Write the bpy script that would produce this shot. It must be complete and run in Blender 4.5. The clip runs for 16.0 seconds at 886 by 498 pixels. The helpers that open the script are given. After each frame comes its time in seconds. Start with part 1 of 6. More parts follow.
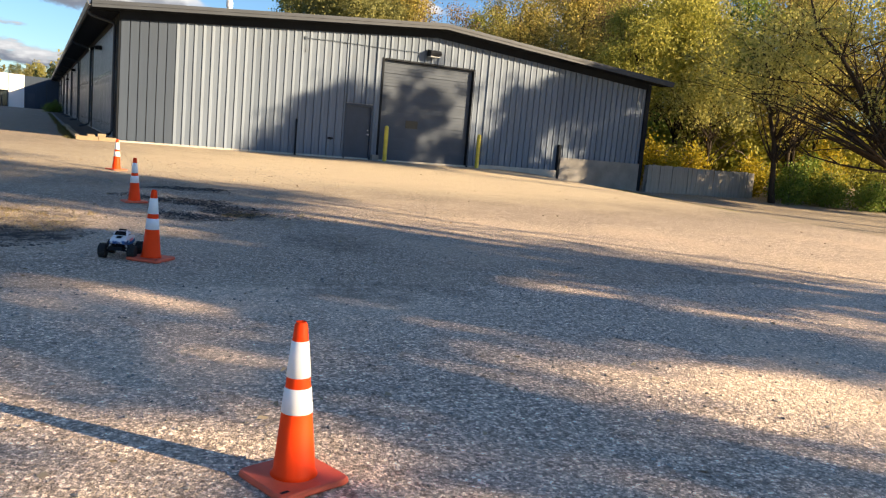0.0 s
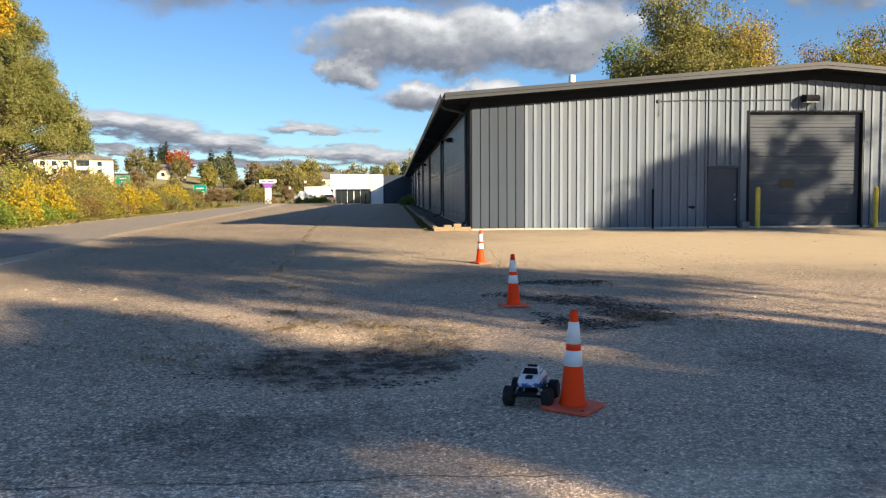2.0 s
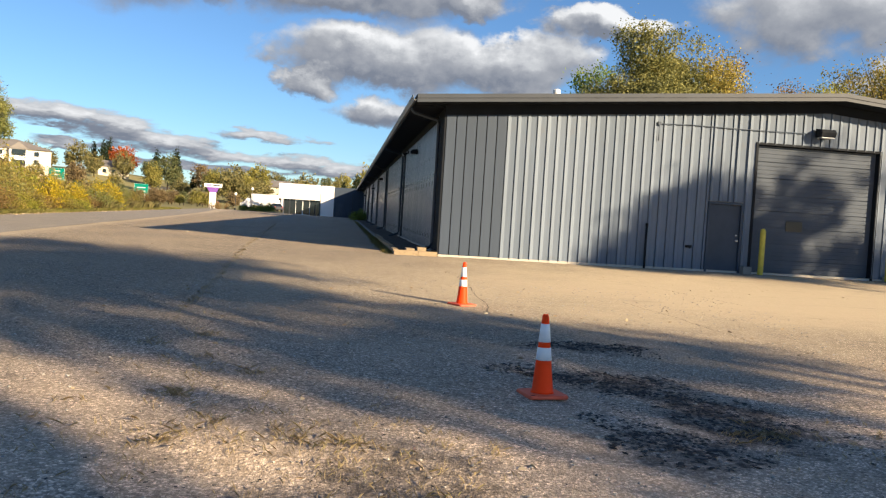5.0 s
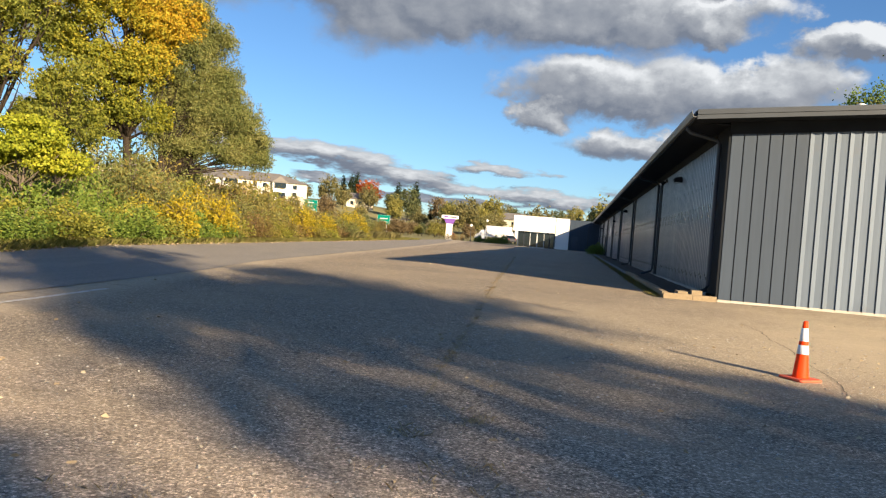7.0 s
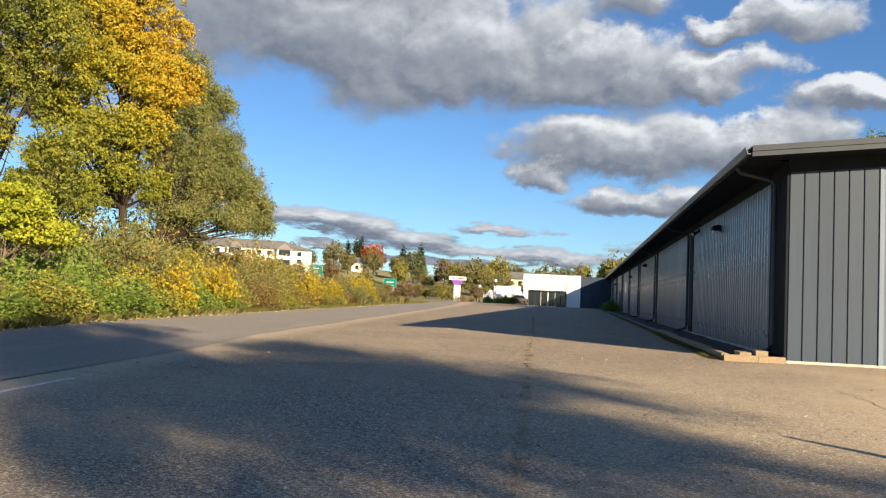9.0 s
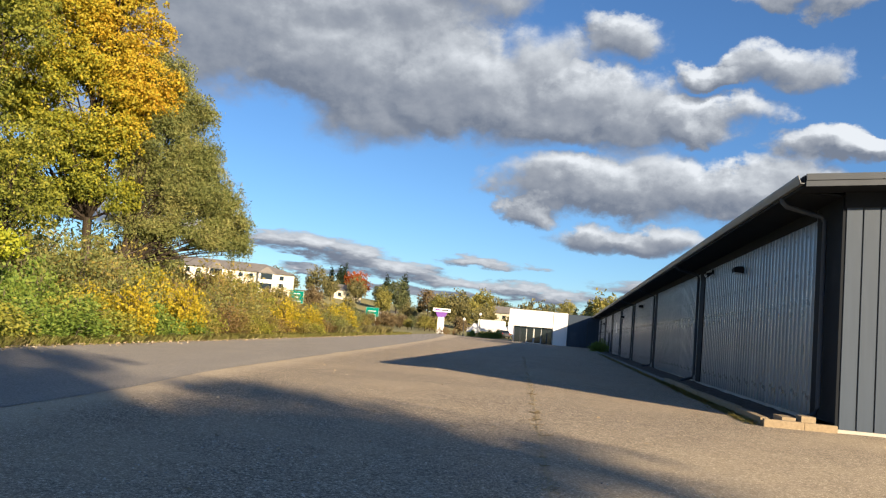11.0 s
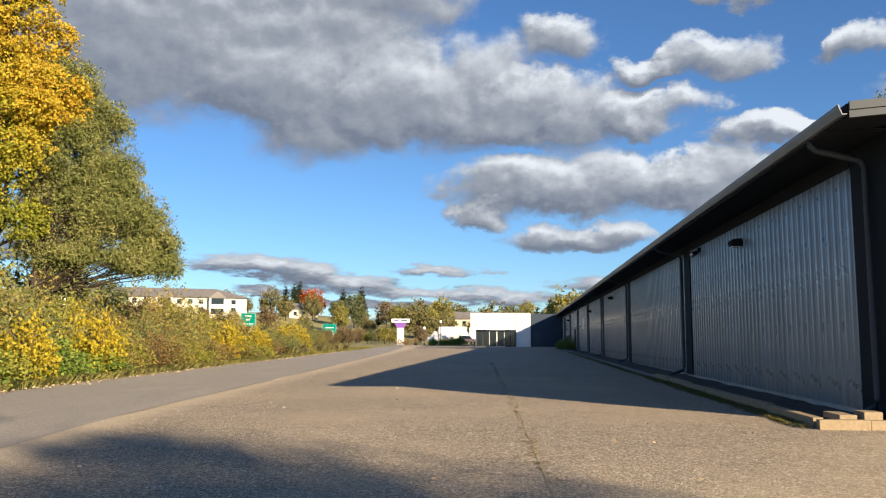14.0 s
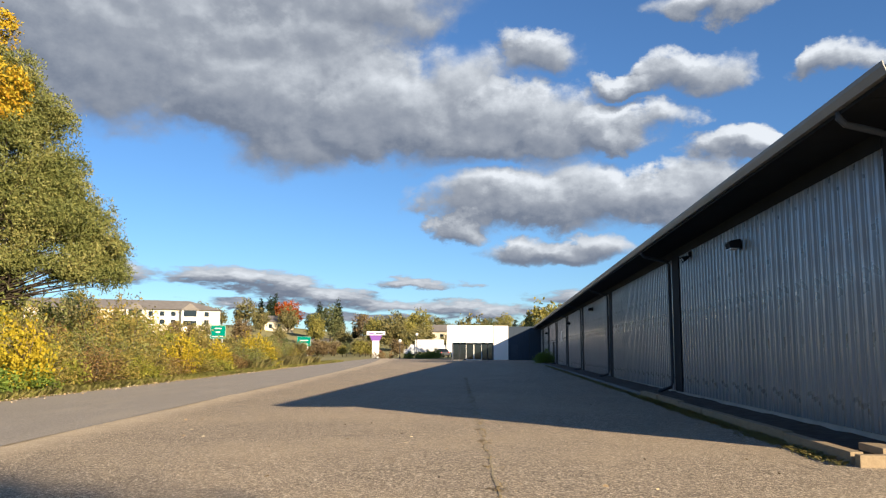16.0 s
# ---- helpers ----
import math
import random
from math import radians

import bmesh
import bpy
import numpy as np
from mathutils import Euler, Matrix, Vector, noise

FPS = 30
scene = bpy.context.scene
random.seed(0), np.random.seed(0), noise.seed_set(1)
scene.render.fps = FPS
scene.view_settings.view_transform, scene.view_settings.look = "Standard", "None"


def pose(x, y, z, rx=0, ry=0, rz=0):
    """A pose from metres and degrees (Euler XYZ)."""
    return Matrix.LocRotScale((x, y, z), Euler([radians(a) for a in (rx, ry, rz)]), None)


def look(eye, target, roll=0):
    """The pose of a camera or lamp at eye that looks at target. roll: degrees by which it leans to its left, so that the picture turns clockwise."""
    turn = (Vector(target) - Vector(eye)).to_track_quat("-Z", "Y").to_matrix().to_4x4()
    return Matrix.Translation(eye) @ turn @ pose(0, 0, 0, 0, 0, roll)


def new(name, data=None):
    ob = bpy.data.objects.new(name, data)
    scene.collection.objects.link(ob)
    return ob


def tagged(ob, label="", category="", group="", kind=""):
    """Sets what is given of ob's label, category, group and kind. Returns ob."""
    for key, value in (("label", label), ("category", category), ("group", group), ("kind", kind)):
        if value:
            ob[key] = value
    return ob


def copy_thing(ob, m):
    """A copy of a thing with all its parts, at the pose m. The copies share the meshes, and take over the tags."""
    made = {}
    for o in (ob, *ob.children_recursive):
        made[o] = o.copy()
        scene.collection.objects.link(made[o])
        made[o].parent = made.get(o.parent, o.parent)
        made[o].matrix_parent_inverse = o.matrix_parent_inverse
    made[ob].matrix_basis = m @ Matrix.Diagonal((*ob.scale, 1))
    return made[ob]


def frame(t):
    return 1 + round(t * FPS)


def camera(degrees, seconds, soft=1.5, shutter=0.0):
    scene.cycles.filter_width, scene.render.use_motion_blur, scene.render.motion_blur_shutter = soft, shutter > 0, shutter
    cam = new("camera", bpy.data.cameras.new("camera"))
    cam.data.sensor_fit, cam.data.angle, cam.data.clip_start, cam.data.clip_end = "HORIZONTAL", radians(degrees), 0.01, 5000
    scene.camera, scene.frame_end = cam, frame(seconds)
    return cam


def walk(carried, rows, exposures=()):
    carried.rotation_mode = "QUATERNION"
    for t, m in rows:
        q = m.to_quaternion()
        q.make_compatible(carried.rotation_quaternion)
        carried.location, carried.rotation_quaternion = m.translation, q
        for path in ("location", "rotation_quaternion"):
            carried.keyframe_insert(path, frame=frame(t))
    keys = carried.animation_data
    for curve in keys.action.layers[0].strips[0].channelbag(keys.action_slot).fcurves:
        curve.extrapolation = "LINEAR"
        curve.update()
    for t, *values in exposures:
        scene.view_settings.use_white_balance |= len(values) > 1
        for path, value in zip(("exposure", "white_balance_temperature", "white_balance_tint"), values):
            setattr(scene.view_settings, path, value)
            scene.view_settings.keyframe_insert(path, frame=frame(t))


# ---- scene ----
# A derelict lot beside a grey metal warehouse; x runs along the gable, y along the long eave, origin at the gable's corner.
cam = camera(58.2, 16.0, soft=1.25)
PATH = [
    (0, (-2.472, -30.415, 1.066), (-1.562, -28.655, 0.794), 5.1),
    (0.5, (-2.386, -29.732, 1.079), (-1.802, -27.83, 0.875), 4.7),
    (1, (-2.452, -29.1, 1.069), (-2.096, -27.139, 0.905), 4.3),
    (1.5, (-2.502, -28.346, 1.102), (-2.319, -26.36, 0.962), 0.3),
    (2, (-2.701, -27.597, 1.118), (-2.579, -25.605, 0.989), -0.4),
    (2.5, (-2.81, -26.981, 1.112), (-2.646, -24.991, 0.998), 0.7),
    (3, (-2.957, -26.3, 1.113), (-2.708, -24.317, 1.019), 1.6),
    (5.5, (-2.882, -22.794, 1.123), (-2.658, -20.808, 1.046), 4.5),
    (6, (-3.139, -21.943, 1.092), (-3.217, -19.949, 0.962), 5.7),
    (6.5, (-3.358, -21.322, 1.062), (-3.628, -19.344, 0.938), 4.1),
    (7, (-3.685, -20.81, 1.11), (-4.004, -18.836, 1.073), 4.6),
    (7.5, (-3.847, -20.238, 1.078), (-4.208, -18.272, 1.147), 2.2),
    (8, (-4.157, -19.741, 1.081), (-4.541, -17.782, 1.194), 2.9),
    (8.5, (-4.311, -19.137, 1.096), (-4.672, -17.173, 1.211), 2.3),
    (9, (-4.522, -18.569, 1.103), (-4.862, -16.601, 1.22), 2.6),
    (11.5, (-5.23, -15.285, 1.256), (-5.537, -13.321, 1.475), 5.3),
    (12, (-5.301, -14.757, 1.256), (-5.612, -12.796, 1.49), 4.4),
    (12.5, (-5.497, -14.21, 1.266), (-5.801, -12.248, 1.505), 3.3),
    (13, (-5.584, -13.631, 1.239), (-5.861, -11.664, 1.473), 2.0),
    (13.5, (-5.705, -12.953, 1.245), (-5.943, -10.98, 1.471), 1.0),
    (14, (-5.613, -12.334, 1.24), (-5.806, -10.356, 1.465), 0.2),
    (14.5, (-5.634, -11.711, 1.252), (-5.794, -9.731, 1.484), -0.1),
    (15, (-5.537, -11.101, 1.251), (-5.68, -9.121, 1.494), -0.3),
    (15.5, (-5.551, -10.472, 1.252), (-5.689, -8.493, 1.506), 0.0),
    (16, (-5.464, -9.877, 1.261), (-5.604, -7.899, 1.518), 0.2),
]
walk(cam, [(t, look(eye, target, roll)) for t, eye, target, roll in PATH],
     exposures=((0.0, 1.16, 6400, 11), (1.5, 0.95, 6250, 10), (5.5, 0.92, 6200, 10), (7.5, 0.83, 6100, 9), (16.0, 0.82, 5900, 9)))

# ---- light ----
SUN_DIR = Vector((0.671, -0.669, 0.316)).normalized()
SUN_EL = math.asin(SUN_DIR.z)
sun = new("sun", bpy.data.lights.new("sun", "SUN"))
sun.data.energy, sun.data.angle, sun.data.color = 7.6, radians(0.5), (1.0, 0.75, 0.46)
sun.matrix_world = look(SUN_DIR * 120, (0, 0, 0))

# clouds as (bearing from +y, height, half width, half height), all in degrees
CUMULUS = [(-24, 19.4, 11, 5.8), (-14, 18.0, 10, 6.0), (-5, 17.4, 8.5, 4.6), (3, 16.1, 7.5, 2.7), (9.6, 16.1, 4.4, 1.7), (-14, 25.5, 14, 5), (-30, 24, 12, 6),
           (3.3, 21.2, 4.0, 2.2), (8.8, 18.8, 3.0, 1.0), (13.2, 19.4, 4.6, 1.7), (16.6, 14.2, 3.5, 1.6), (23.4, 18.5, 4.0, 1.4), (16, 23.7, 6.5, 1.3),
           (-0.5, 10.9, 6.6, 2.5), (6, 11.3, 7.2, 3.0), (12.6, 11.3, 5.6, 2.5), (-3.2, 8.7, 3.0, 1.2), (4.2, 7.2, 6.2, 1.3),
           (19.5, 13.6, 4, 1.2), (31, 14.5, 8, 3.0), (39, 9, 7, 4), (-41, 15, 9, 6)]
STRATUS = [(-20.2, 5.2, 3.8, 0.9), (-16, 4.8, 3.8, 1.0), (-12, 4.0, 4.4, 0.8), (-7, 3.3, 5.4, 0.65), (-1, 2.9, 5, 0.65), (-18, 3.5, 3.6, 0.5), (-27, 5.5, 4.5, 1.0),
           (-5.5, 5.0, 4.4, 0.5), (-10, 2.3, 7, 0.35), (-34, 6, 5, 1.4), (21, 9, 6, 1.2), (7, 4.0, 6, 0.7)]


class Nodes:
    """Short calls for building a node tree."""

    def __init__(self, tree):
        self.tree = tree
        tree.nodes.clear()

    def add(self, kind, values=(), operation=None, clamp=False):
        node = self.tree.nodes.new(kind)
        if operation:
            node.operation = operation
        if clamp:
            node.use_clamp = True
        for key, value in dict(values).items():
            self.set(node.inputs[key], value)
        return node

    def set(self, socket, value):
        if isinstance(value, bpy.types.NodeSocket):
            self.tree.links.new(value, socket)
        else:
            socket.default_value = value

    def math(self, op, a, b=0.0, c=0.0, clamp=False):
        return self.add("ShaderNodeMath", {0: a, 1: b, 2: c}, operation=op, clamp=clamp).outputs[0]

    def vec(self, op, a, b=(0, 0, 0), out=0):
        return self.add("ShaderNodeVectorMath", {0: a, 1: b}, operation=op).outputs[out]

    def noise(self, vector, scale, detail=4.0, rough=0.55, out=0):
        return self.add("ShaderNodeTexNoise", {"Vector": vector, "Scale": scale, "Detail": detail, "Roughness": rough}).outputs[out]

    def voronoi(self, vector, scale, out=0, feature="F1"):
        node = self.add("ShaderNodeTexVoronoi", {"Vector": vector, "Scale": scale})
        node.feature = feature
        return node.outputs[out]

    def span(self, value, a, b, c=0.0, d=1.0, smooth=True):
        node = self.add("ShaderNodeMapRange", {0: value, 1: a, 2: b, 3: c, 4: d})
        node.interpolation_type = "SMOOTHSTEP" if smooth else "LINEAR"
        return node.outputs[0]

    def mix(self, factor, a, b, blend="MIX"):
        node = self.add("ShaderNodeMix")
        node.data_type, node.blend_type = "RGBA", blend
        for n, value in ((0, factor), (6, a), (7, b)):
            if isinstance(value, tuple) and len(value) == 3:
                value = (*value, 1)
            self.set(node.inputs[n], value)
        return node.outputs[2]

    def ramp(self, value, stops):
        node = self.add("ShaderNodeValToRGB", {0: value})
        ramp = node.color_ramp
        while len(ramp.elements) < len(stops):
            ramp.elements.new(0.5)
        for e, (p, c) in zip(ramp.elements, stops):
            e.position, e.color = p, (*c, 1)
        return node.outputs[0]


def build_world():
    world = bpy.data.worlds.new("world")
    scene.world = world
    world.use_nodes = True
    n = Nodes(world.node_tree)
    sky = n.add("ShaderNodeTexSky")
    sky.sky_type, sky.sun_disc, sky.sun_elevation, sky.sun_rotation = "NISHITA", False, SUN_EL, math.atan2(SUN_DIR.x, SUN_DIR.y)
    sky.air_density, sky.dust_density, sky.ozone_density, sky.altitude = 1.0, 0.12, 2.5, 300
    way = n.add("ShaderNodeTexCoord").outputs["Generated"]
    xyz = n.add("ShaderNodeSeparateXYZ", {0: way})
    az = n.math("MULTIPLY", n.math("ARCTAN2", xyz.outputs[0], xyz.outputs[1]), 57.2958)
    el = n.math("MULTIPLY", n.math("ARCSINE", xyz.outputs[2]), 57.2958)
    flat = n.add("ShaderNodeCombineXYZ", {0: az, 1: el}).outputs[0]

    def billow(spot, scale, detail):
        node = n.add("ShaderNodeTexVoronoi", {"Vector": spot, "Scale": scale, "Detail": detail, "Roughness": 0.58, "Lacunarity": 2.2})
        node.feature, node.normalize = "SMOOTH_F1", True
        n.set(node.inputs["Smoothness"], 0.35)
        return node.outputs[0]

    def field(spot):
        """Cloud body and how high in its cloud a spot lies."""
        wide = n.vec("MULTIPLY", spot, (0.75, 1.0, 1.0))
        long = n.vec("MULTIPLY", spot, (0.30, 1.0, 1.0))
        warp = n.vec("MULTIPLY", n.vec("SUBTRACT", n.noise(wide, 0.2, 8, 0.6, out=1), (0.5, 0.5, 0.5)), (11.0, 6.0, 0))
        low_warp = n.vec("MULTIPLY", n.vec("SUBTRACT", n.noise(long, 0.6, 7, 0.62, out=1), (0.5, 0.5, 0.5)), (9.0, 2.4, 0))
        place, low_place = n.vec("ADD", spot, warp), n.vec("ADD", spot, low_warp)
        sums = []
        lift = 0.0
        for rows, where in ((CUMULUS, place), (STRATUS, low_place)):
            total = 0.0
            for a, e, ra, re in rows:
                off = n.vec("DIVIDE", n.vec("SUBTRACT", where, (a, e, 0)), (ra, re, 1))
                weight = n.math("SUBTRACT", 1.0, n.vec("DOT_PRODUCT", off, off, out=1), clamp=True)
                total = n.math("ADD", total, weight)
                lift = n.math("MULTIPLY_ADD", n.vec("DOT_PRODUCT", off, (0.35, 0.9, 0), out=1), weight, lift)
            sums.append(total)
        puffs = n.math("SUBTRACT", 0.42, billow(n.vec("ADD", wide, n.vec("MULTIPLY", warp, (0.2, 0.3, 0))), 0.34, 4.0))
        wisp = n.math("SUBTRACT", n.noise(wide, 0.36, 6, 0.5), 0.5)
        low = n.math("SUBTRACT", n.noise(long, 1.5, 6, 0.6), 0.5)
        ragged = n.math("ADD", n.math("MULTIPLY", puffs, 0.75), n.math("MULTIPLY", wisp, 1.3))
        high_body = n.math("ADD", sums[0], n.math("MULTIPLY", ragged, n.math("MULTIPLY", sums[0], 3.0, clamp=True)))
        low_body = n.math("ADD", sums[1], n.math("MULTIPLY", n.math("MULTIPLY", low, 2.2), n.math("MULTIPLY", sums[1], 3.0, clamp=True)))
        return n.math("ADD", high_body, low_body), n.math("DIVIDE", lift, n.math("ADD", n.math("ADD", sums[0], sums[1]), 0.15))

    body, height = field(flat)
    sunward, _ = field(n.vec("ADD", flat, (0.45, 0.75, 0)))
    # broken cloud over the rest of the sky
    dome = n.vec("DIVIDE", way, n.add("ShaderNodeCombineXYZ", {0: (up := n.math("ADD", n.math("MAXIMUM", xyz.outputs[2], 0.0), 0.12)), 1: up, 2: up}).outputs[0])
    spread = n.math("MULTIPLY", n.span(n.noise(dome, 0.9, 6, 0.55), 0.47, 0.62),
                    n.math("MAXIMUM", n.span(n.math("ABSOLUTE", az), 44, 60), n.span(el, 27, 36)))
    cover = n.math("MAXIMUM", n.span(body, 0.0, 0.8), n.math("MULTIPLY", spread, 0.25))
    relief = n.math("MULTIPLY", n.math("SUBTRACT", body, sunward), 0.9)
    edge = n.span(body, 0.8, 0.05, 0.0, 0.12)
    bright = n.math("ADD", n.math("ADD", relief, edge), n.math("MULTIPLY", height, 0.5))
    bright = n.math("SUBTRACT", n.math("ADD", bright, n.math("MULTIPLY", spread, 0.25)), n.span(el, 8.5, 5.5, 0.0, 0.42))
    shade = n.ramp(n.span(bright, -0.6, 0.95, smooth=False), [(0.0, (0.23, 0.255, 0.31)), (0.4, (0.42, 0.432, 0.46)), (0.7, (0.70, 0.70, 0.70)), (1.0, (1.0, 0.985, 0.96))])
    cloud = n.add("ShaderNodeBackground", {"Color": shade, "Strength": 0.5})
    tint = n.mix(1.0, sky.outputs[0], (0.77, 0.96, 1.17), "MULTIPLY")
    clear = n.add("ShaderNodeBackground", {"Color": tint, "Strength": 0.066})
    mixed = n.add("ShaderNodeMixShader", {0: cover, 1: clear.outputs[0], 2: cloud.outputs[0]})
    n.add("ShaderNodeOutputWorld", {0: mixed.outputs[0]})


build_world()

# ---- materials ----


def material(name, paint, rough=0.7, metal=0.0, bump=None, bump_depth=0.005, spec=0.5, through_light=None):
    """paint(n, p) gives a colour from the nodes n and the place p in metres; bump(n, p) a height."""
    mat = bpy.data.materials.new(name)
    mat.use_nodes = True
    n = Nodes(mat.node_tree)
    p = n.add("ShaderNodeTexCoord").outputs["Object"]
    colour = paint(n, p) if callable(paint) else (*paint, 1)
    bsdf = n.add("ShaderNodeBsdfPrincipled", {"Base Color": colour, "Metallic": metal, "Specular IOR Level": spec})
    n.set(bsdf.inputs["Roughness"], rough(n, p) if callable(rough) else rough)
    if bump:
        b = n.add("ShaderNodeBump", {"Height": bump(n, p), "Distance": bump_depth, "Strength": 1.0})
        n.set(bsdf.inputs["Normal"], b.outputs[0])
    last = bsdf.outputs[0]
    if through_light:
        thin = n.add("ShaderNodeBsdfTranslucent", {"Color": colour})
        last = n.add("ShaderNodeMixShader", {0: through_light, 1: last, 2: thin.outputs[0]}).outputs[0]
    n.add("ShaderNodeOutputMaterial", {0: last})
    return mat


def tone(c, k):
    return tuple(v * k for v in c)


def mottled(c, amount=0.25, scale=3.0, fine=40.0):
    """Paint with stains at a coarse scale and grain at a fine one."""
    def paint(n, p):
        a = n.mix(n.span(n.noise(p, scale, 5), 0.3, 0.7), tone(c, 1 - amount), tone(c, 1 + amount))
        return n.mix(0.5, a, n.mix(n.noise(p, fine, 3), tone(c, 1 - amount * 0.8), tone(c, 1 + amount * 0.8)))
    return paint


def ellipse(n, p, x, y, rx, ry, ragged, soft=0.35):
    off = n.vec("DIVIDE", n.vec("SUBTRACT", n.vec("ADD", p, ragged), (x, y, 0)), (rx, ry, 1000))
    return n.span(n.vec("LENGTH", off, out=1), 1.0, 1.0 - soft)


def lot_paint(n, p):
    flat = n.vec("MULTIPLY", p, (1, 1, 0))
    chip = n.add("ShaderNodeSeparateColor", {0: n.voronoi(flat, 68, out=1)}).outputs[0]
    stones = n.ramp(chip, [(0.0, (0.075, 0.069, 0.06)), (0.5, (0.24, 0.217, 0.183)), (0.8, (0.40, 0.358, 0.30)), (0.87, (0.60, 0.545, 0.47)), (1.0, (0.72, 0.665, 0.59))])
    far = n.mix(n.noise(flat, 0.9, 6, 0.65), (0.265, 0.232, 0.188), (0.43, 0.375, 0.30))
    big = n.add("ShaderNodeSeparateColor", {0: n.voronoi(flat, 44, out=1)}).outputs[0]
    stones = n.mix(0.2, stones, n.ramp(big, [(0.0, (0.06, 0.056, 0.05)), (0.6, (0.27, 0.247, 0.21)), (0.88, (0.45, 0.41, 0.345)), (0.93, (0.70, 0.64, 0.55)), (1.0, (0.78, 0.71, 0.61))]))
    base = n.mix(0.2, stones, far)
    blot = n.noise(flat, 4.5, 6, 0.72)
    base = n.mix(n.span(blot, 0.5, 0.72), base, n.mix(1.0, base, (0.62, 0.62, 0.63), "MULTIPLY"))
    speck = n.noise(flat, 24, 4, 0.75)
    base = n.mix(1.0, base, n.mix(n.span(speck, 0.32, 0.68), (0.52, 0.52, 0.52), (1.46, 1.46, 1.45)), "MULTIPLY")
    base = n.mix(1.0, base, n.mix(n.span(n.noise(flat, 8, 4, 0.7), 0.3, 0.7), (0.84, 0.84, 0.84), (1.15, 1.15, 1.15)), "MULTIPLY")
    grit = n.span(n.noise(flat, 0.28, 5, 0.6), 0.42, 0.66)
    base = n.mix(n.math("MULTIPLY", grit, 0.35), base, (0.45, 0.39, 0.30))
    # paler chippings towards -y, brightened further to stand in for dappled sunlight
    chips_and_dapple = n.span(n.math("MULTIPLY_ADD", n.noise(flat, 0.5, 4, 0.6), 8.0, n.add("ShaderNodeSeparateXYZ", {0: flat}).outputs[1]), -8.0, -16.0)
    patch = n.span(n.math("MULTIPLY_ADD", n.noise(flat, 1.2, 3), 0.3, n.add("ShaderNodeSeparateXYZ", {0: flat}).outputs[1]), -23.1, -23.25)
    base = n.mix(chips_and_dapple, n.mix(1.0, base, (0.96, 0.9, 0.81), "MULTIPLY"), n.mix(1.0, base, (1.5, 1.36, 1.25), "MULTIPLY"))
    base = n.mix(patch, base, n.mix(1.0, base, (1.29, 1.28, 1.29), "MULTIPLY"))
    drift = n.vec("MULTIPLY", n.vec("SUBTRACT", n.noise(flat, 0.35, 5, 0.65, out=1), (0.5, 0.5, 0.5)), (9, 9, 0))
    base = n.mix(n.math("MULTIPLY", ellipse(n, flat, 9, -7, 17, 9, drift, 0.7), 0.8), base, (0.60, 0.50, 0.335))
    apart = n.add("ShaderNodeSeparateXYZ", {0: n.vec("ADD", flat, n.vec("MULTIPLY", drift, (0.06, 0.06, 0)))})
    rim = n.span(n.math("MULTIPLY_ADD", apart.outputs[1], 0.078, n.math("ADD", apart.outputs[0], 12.2)), 1.1, 0.1)
    base = n.mix(n.math("MULTIPLY", rim, 0.6), base, (0.52, 0.435, 0.31))
    streak = n.span(n.noise(n.vec("MULTIPLY", flat, (0.5, 3.0, 1)), 1.1, 5, 0.65), 0.55, 0.75)
    base = n.mix(n.math("MULTIPLY", streak, 0.28), base, (0.085, 0.08, 0.075))
    ragged = n.vec("MULTIPLY", n.vec("SUBTRACT", n.noise(flat, 1.3, 6, 0.7, out=1), (0.5, 0.5, 0.5)), (2.2, 2.2, 0))
    worn = n.span(n.noise(flat, 5.0, 5, 0.7), 0.38, 0.6)
    dark = (0.032, 0.03, 0.028)
    for x, y, rx, ry, k in ((-3.3, -20.2, 1.5, 1.15, 0.97), (-2.5, -19.6, 0.7, 1.3, 0.7), (0.1, -14.3, 1.1, 0.5, 0.7), (-0.1, -16.1, 1.0, 0.65, 0.75), (0.35, -17.4, 0.75, 1.1, 0.8), (-0.45, -18.4, 0.8, 0.7, 0.65), (-3.7, -22.3, 1.2, 0.75, 0.5), (1.0, -20.6, 0.8, 1.0, 0.4), (0.5, -23.6, 1.4, 0.5, 0.4)):
        hole = n.math("MULTIPLY", ellipse(n, flat, x, y, rx, ry, ragged, 0.5), n.math("MULTIPLY_ADD", worn, 0.6, 0.4))
        base = n.mix(n.math("MULTIPLY", hole, k), base, dark)
    for x, y, rx, ry in ((-3.4, -18.3, 1.4, 0.9), (-0.6, -20.3, 0.7, 0.35), (-5.6, -19.0, 1.2, 2.5), (-3.6, -24.6, 1.2, 0.8), (0.9, -19.0, 1.0, 0.35)):
        sand = n.math("MULTIPLY", ellipse(n, flat, x, y, rx, ry, ragged, 0.7), worn)
        base = n.mix(n.math("MULTIPLY", sand, 0.5), base, (0.25, 0.20, 0.14))
    return base


def lot_bump(n, p):
    flat = n.vec("MULTIPLY", p, (1, 1, 0))
    return n.math("ADD", n.math("ADD", n.math("MULTIPLY", n.voronoi(flat, 100), 0.7), n.math("MULTIPLY", n.voronoi(flat, 44), 0.9)), n.math("MULTIPLY", n.noise(flat, 9, 6, 0.7), 1.3))


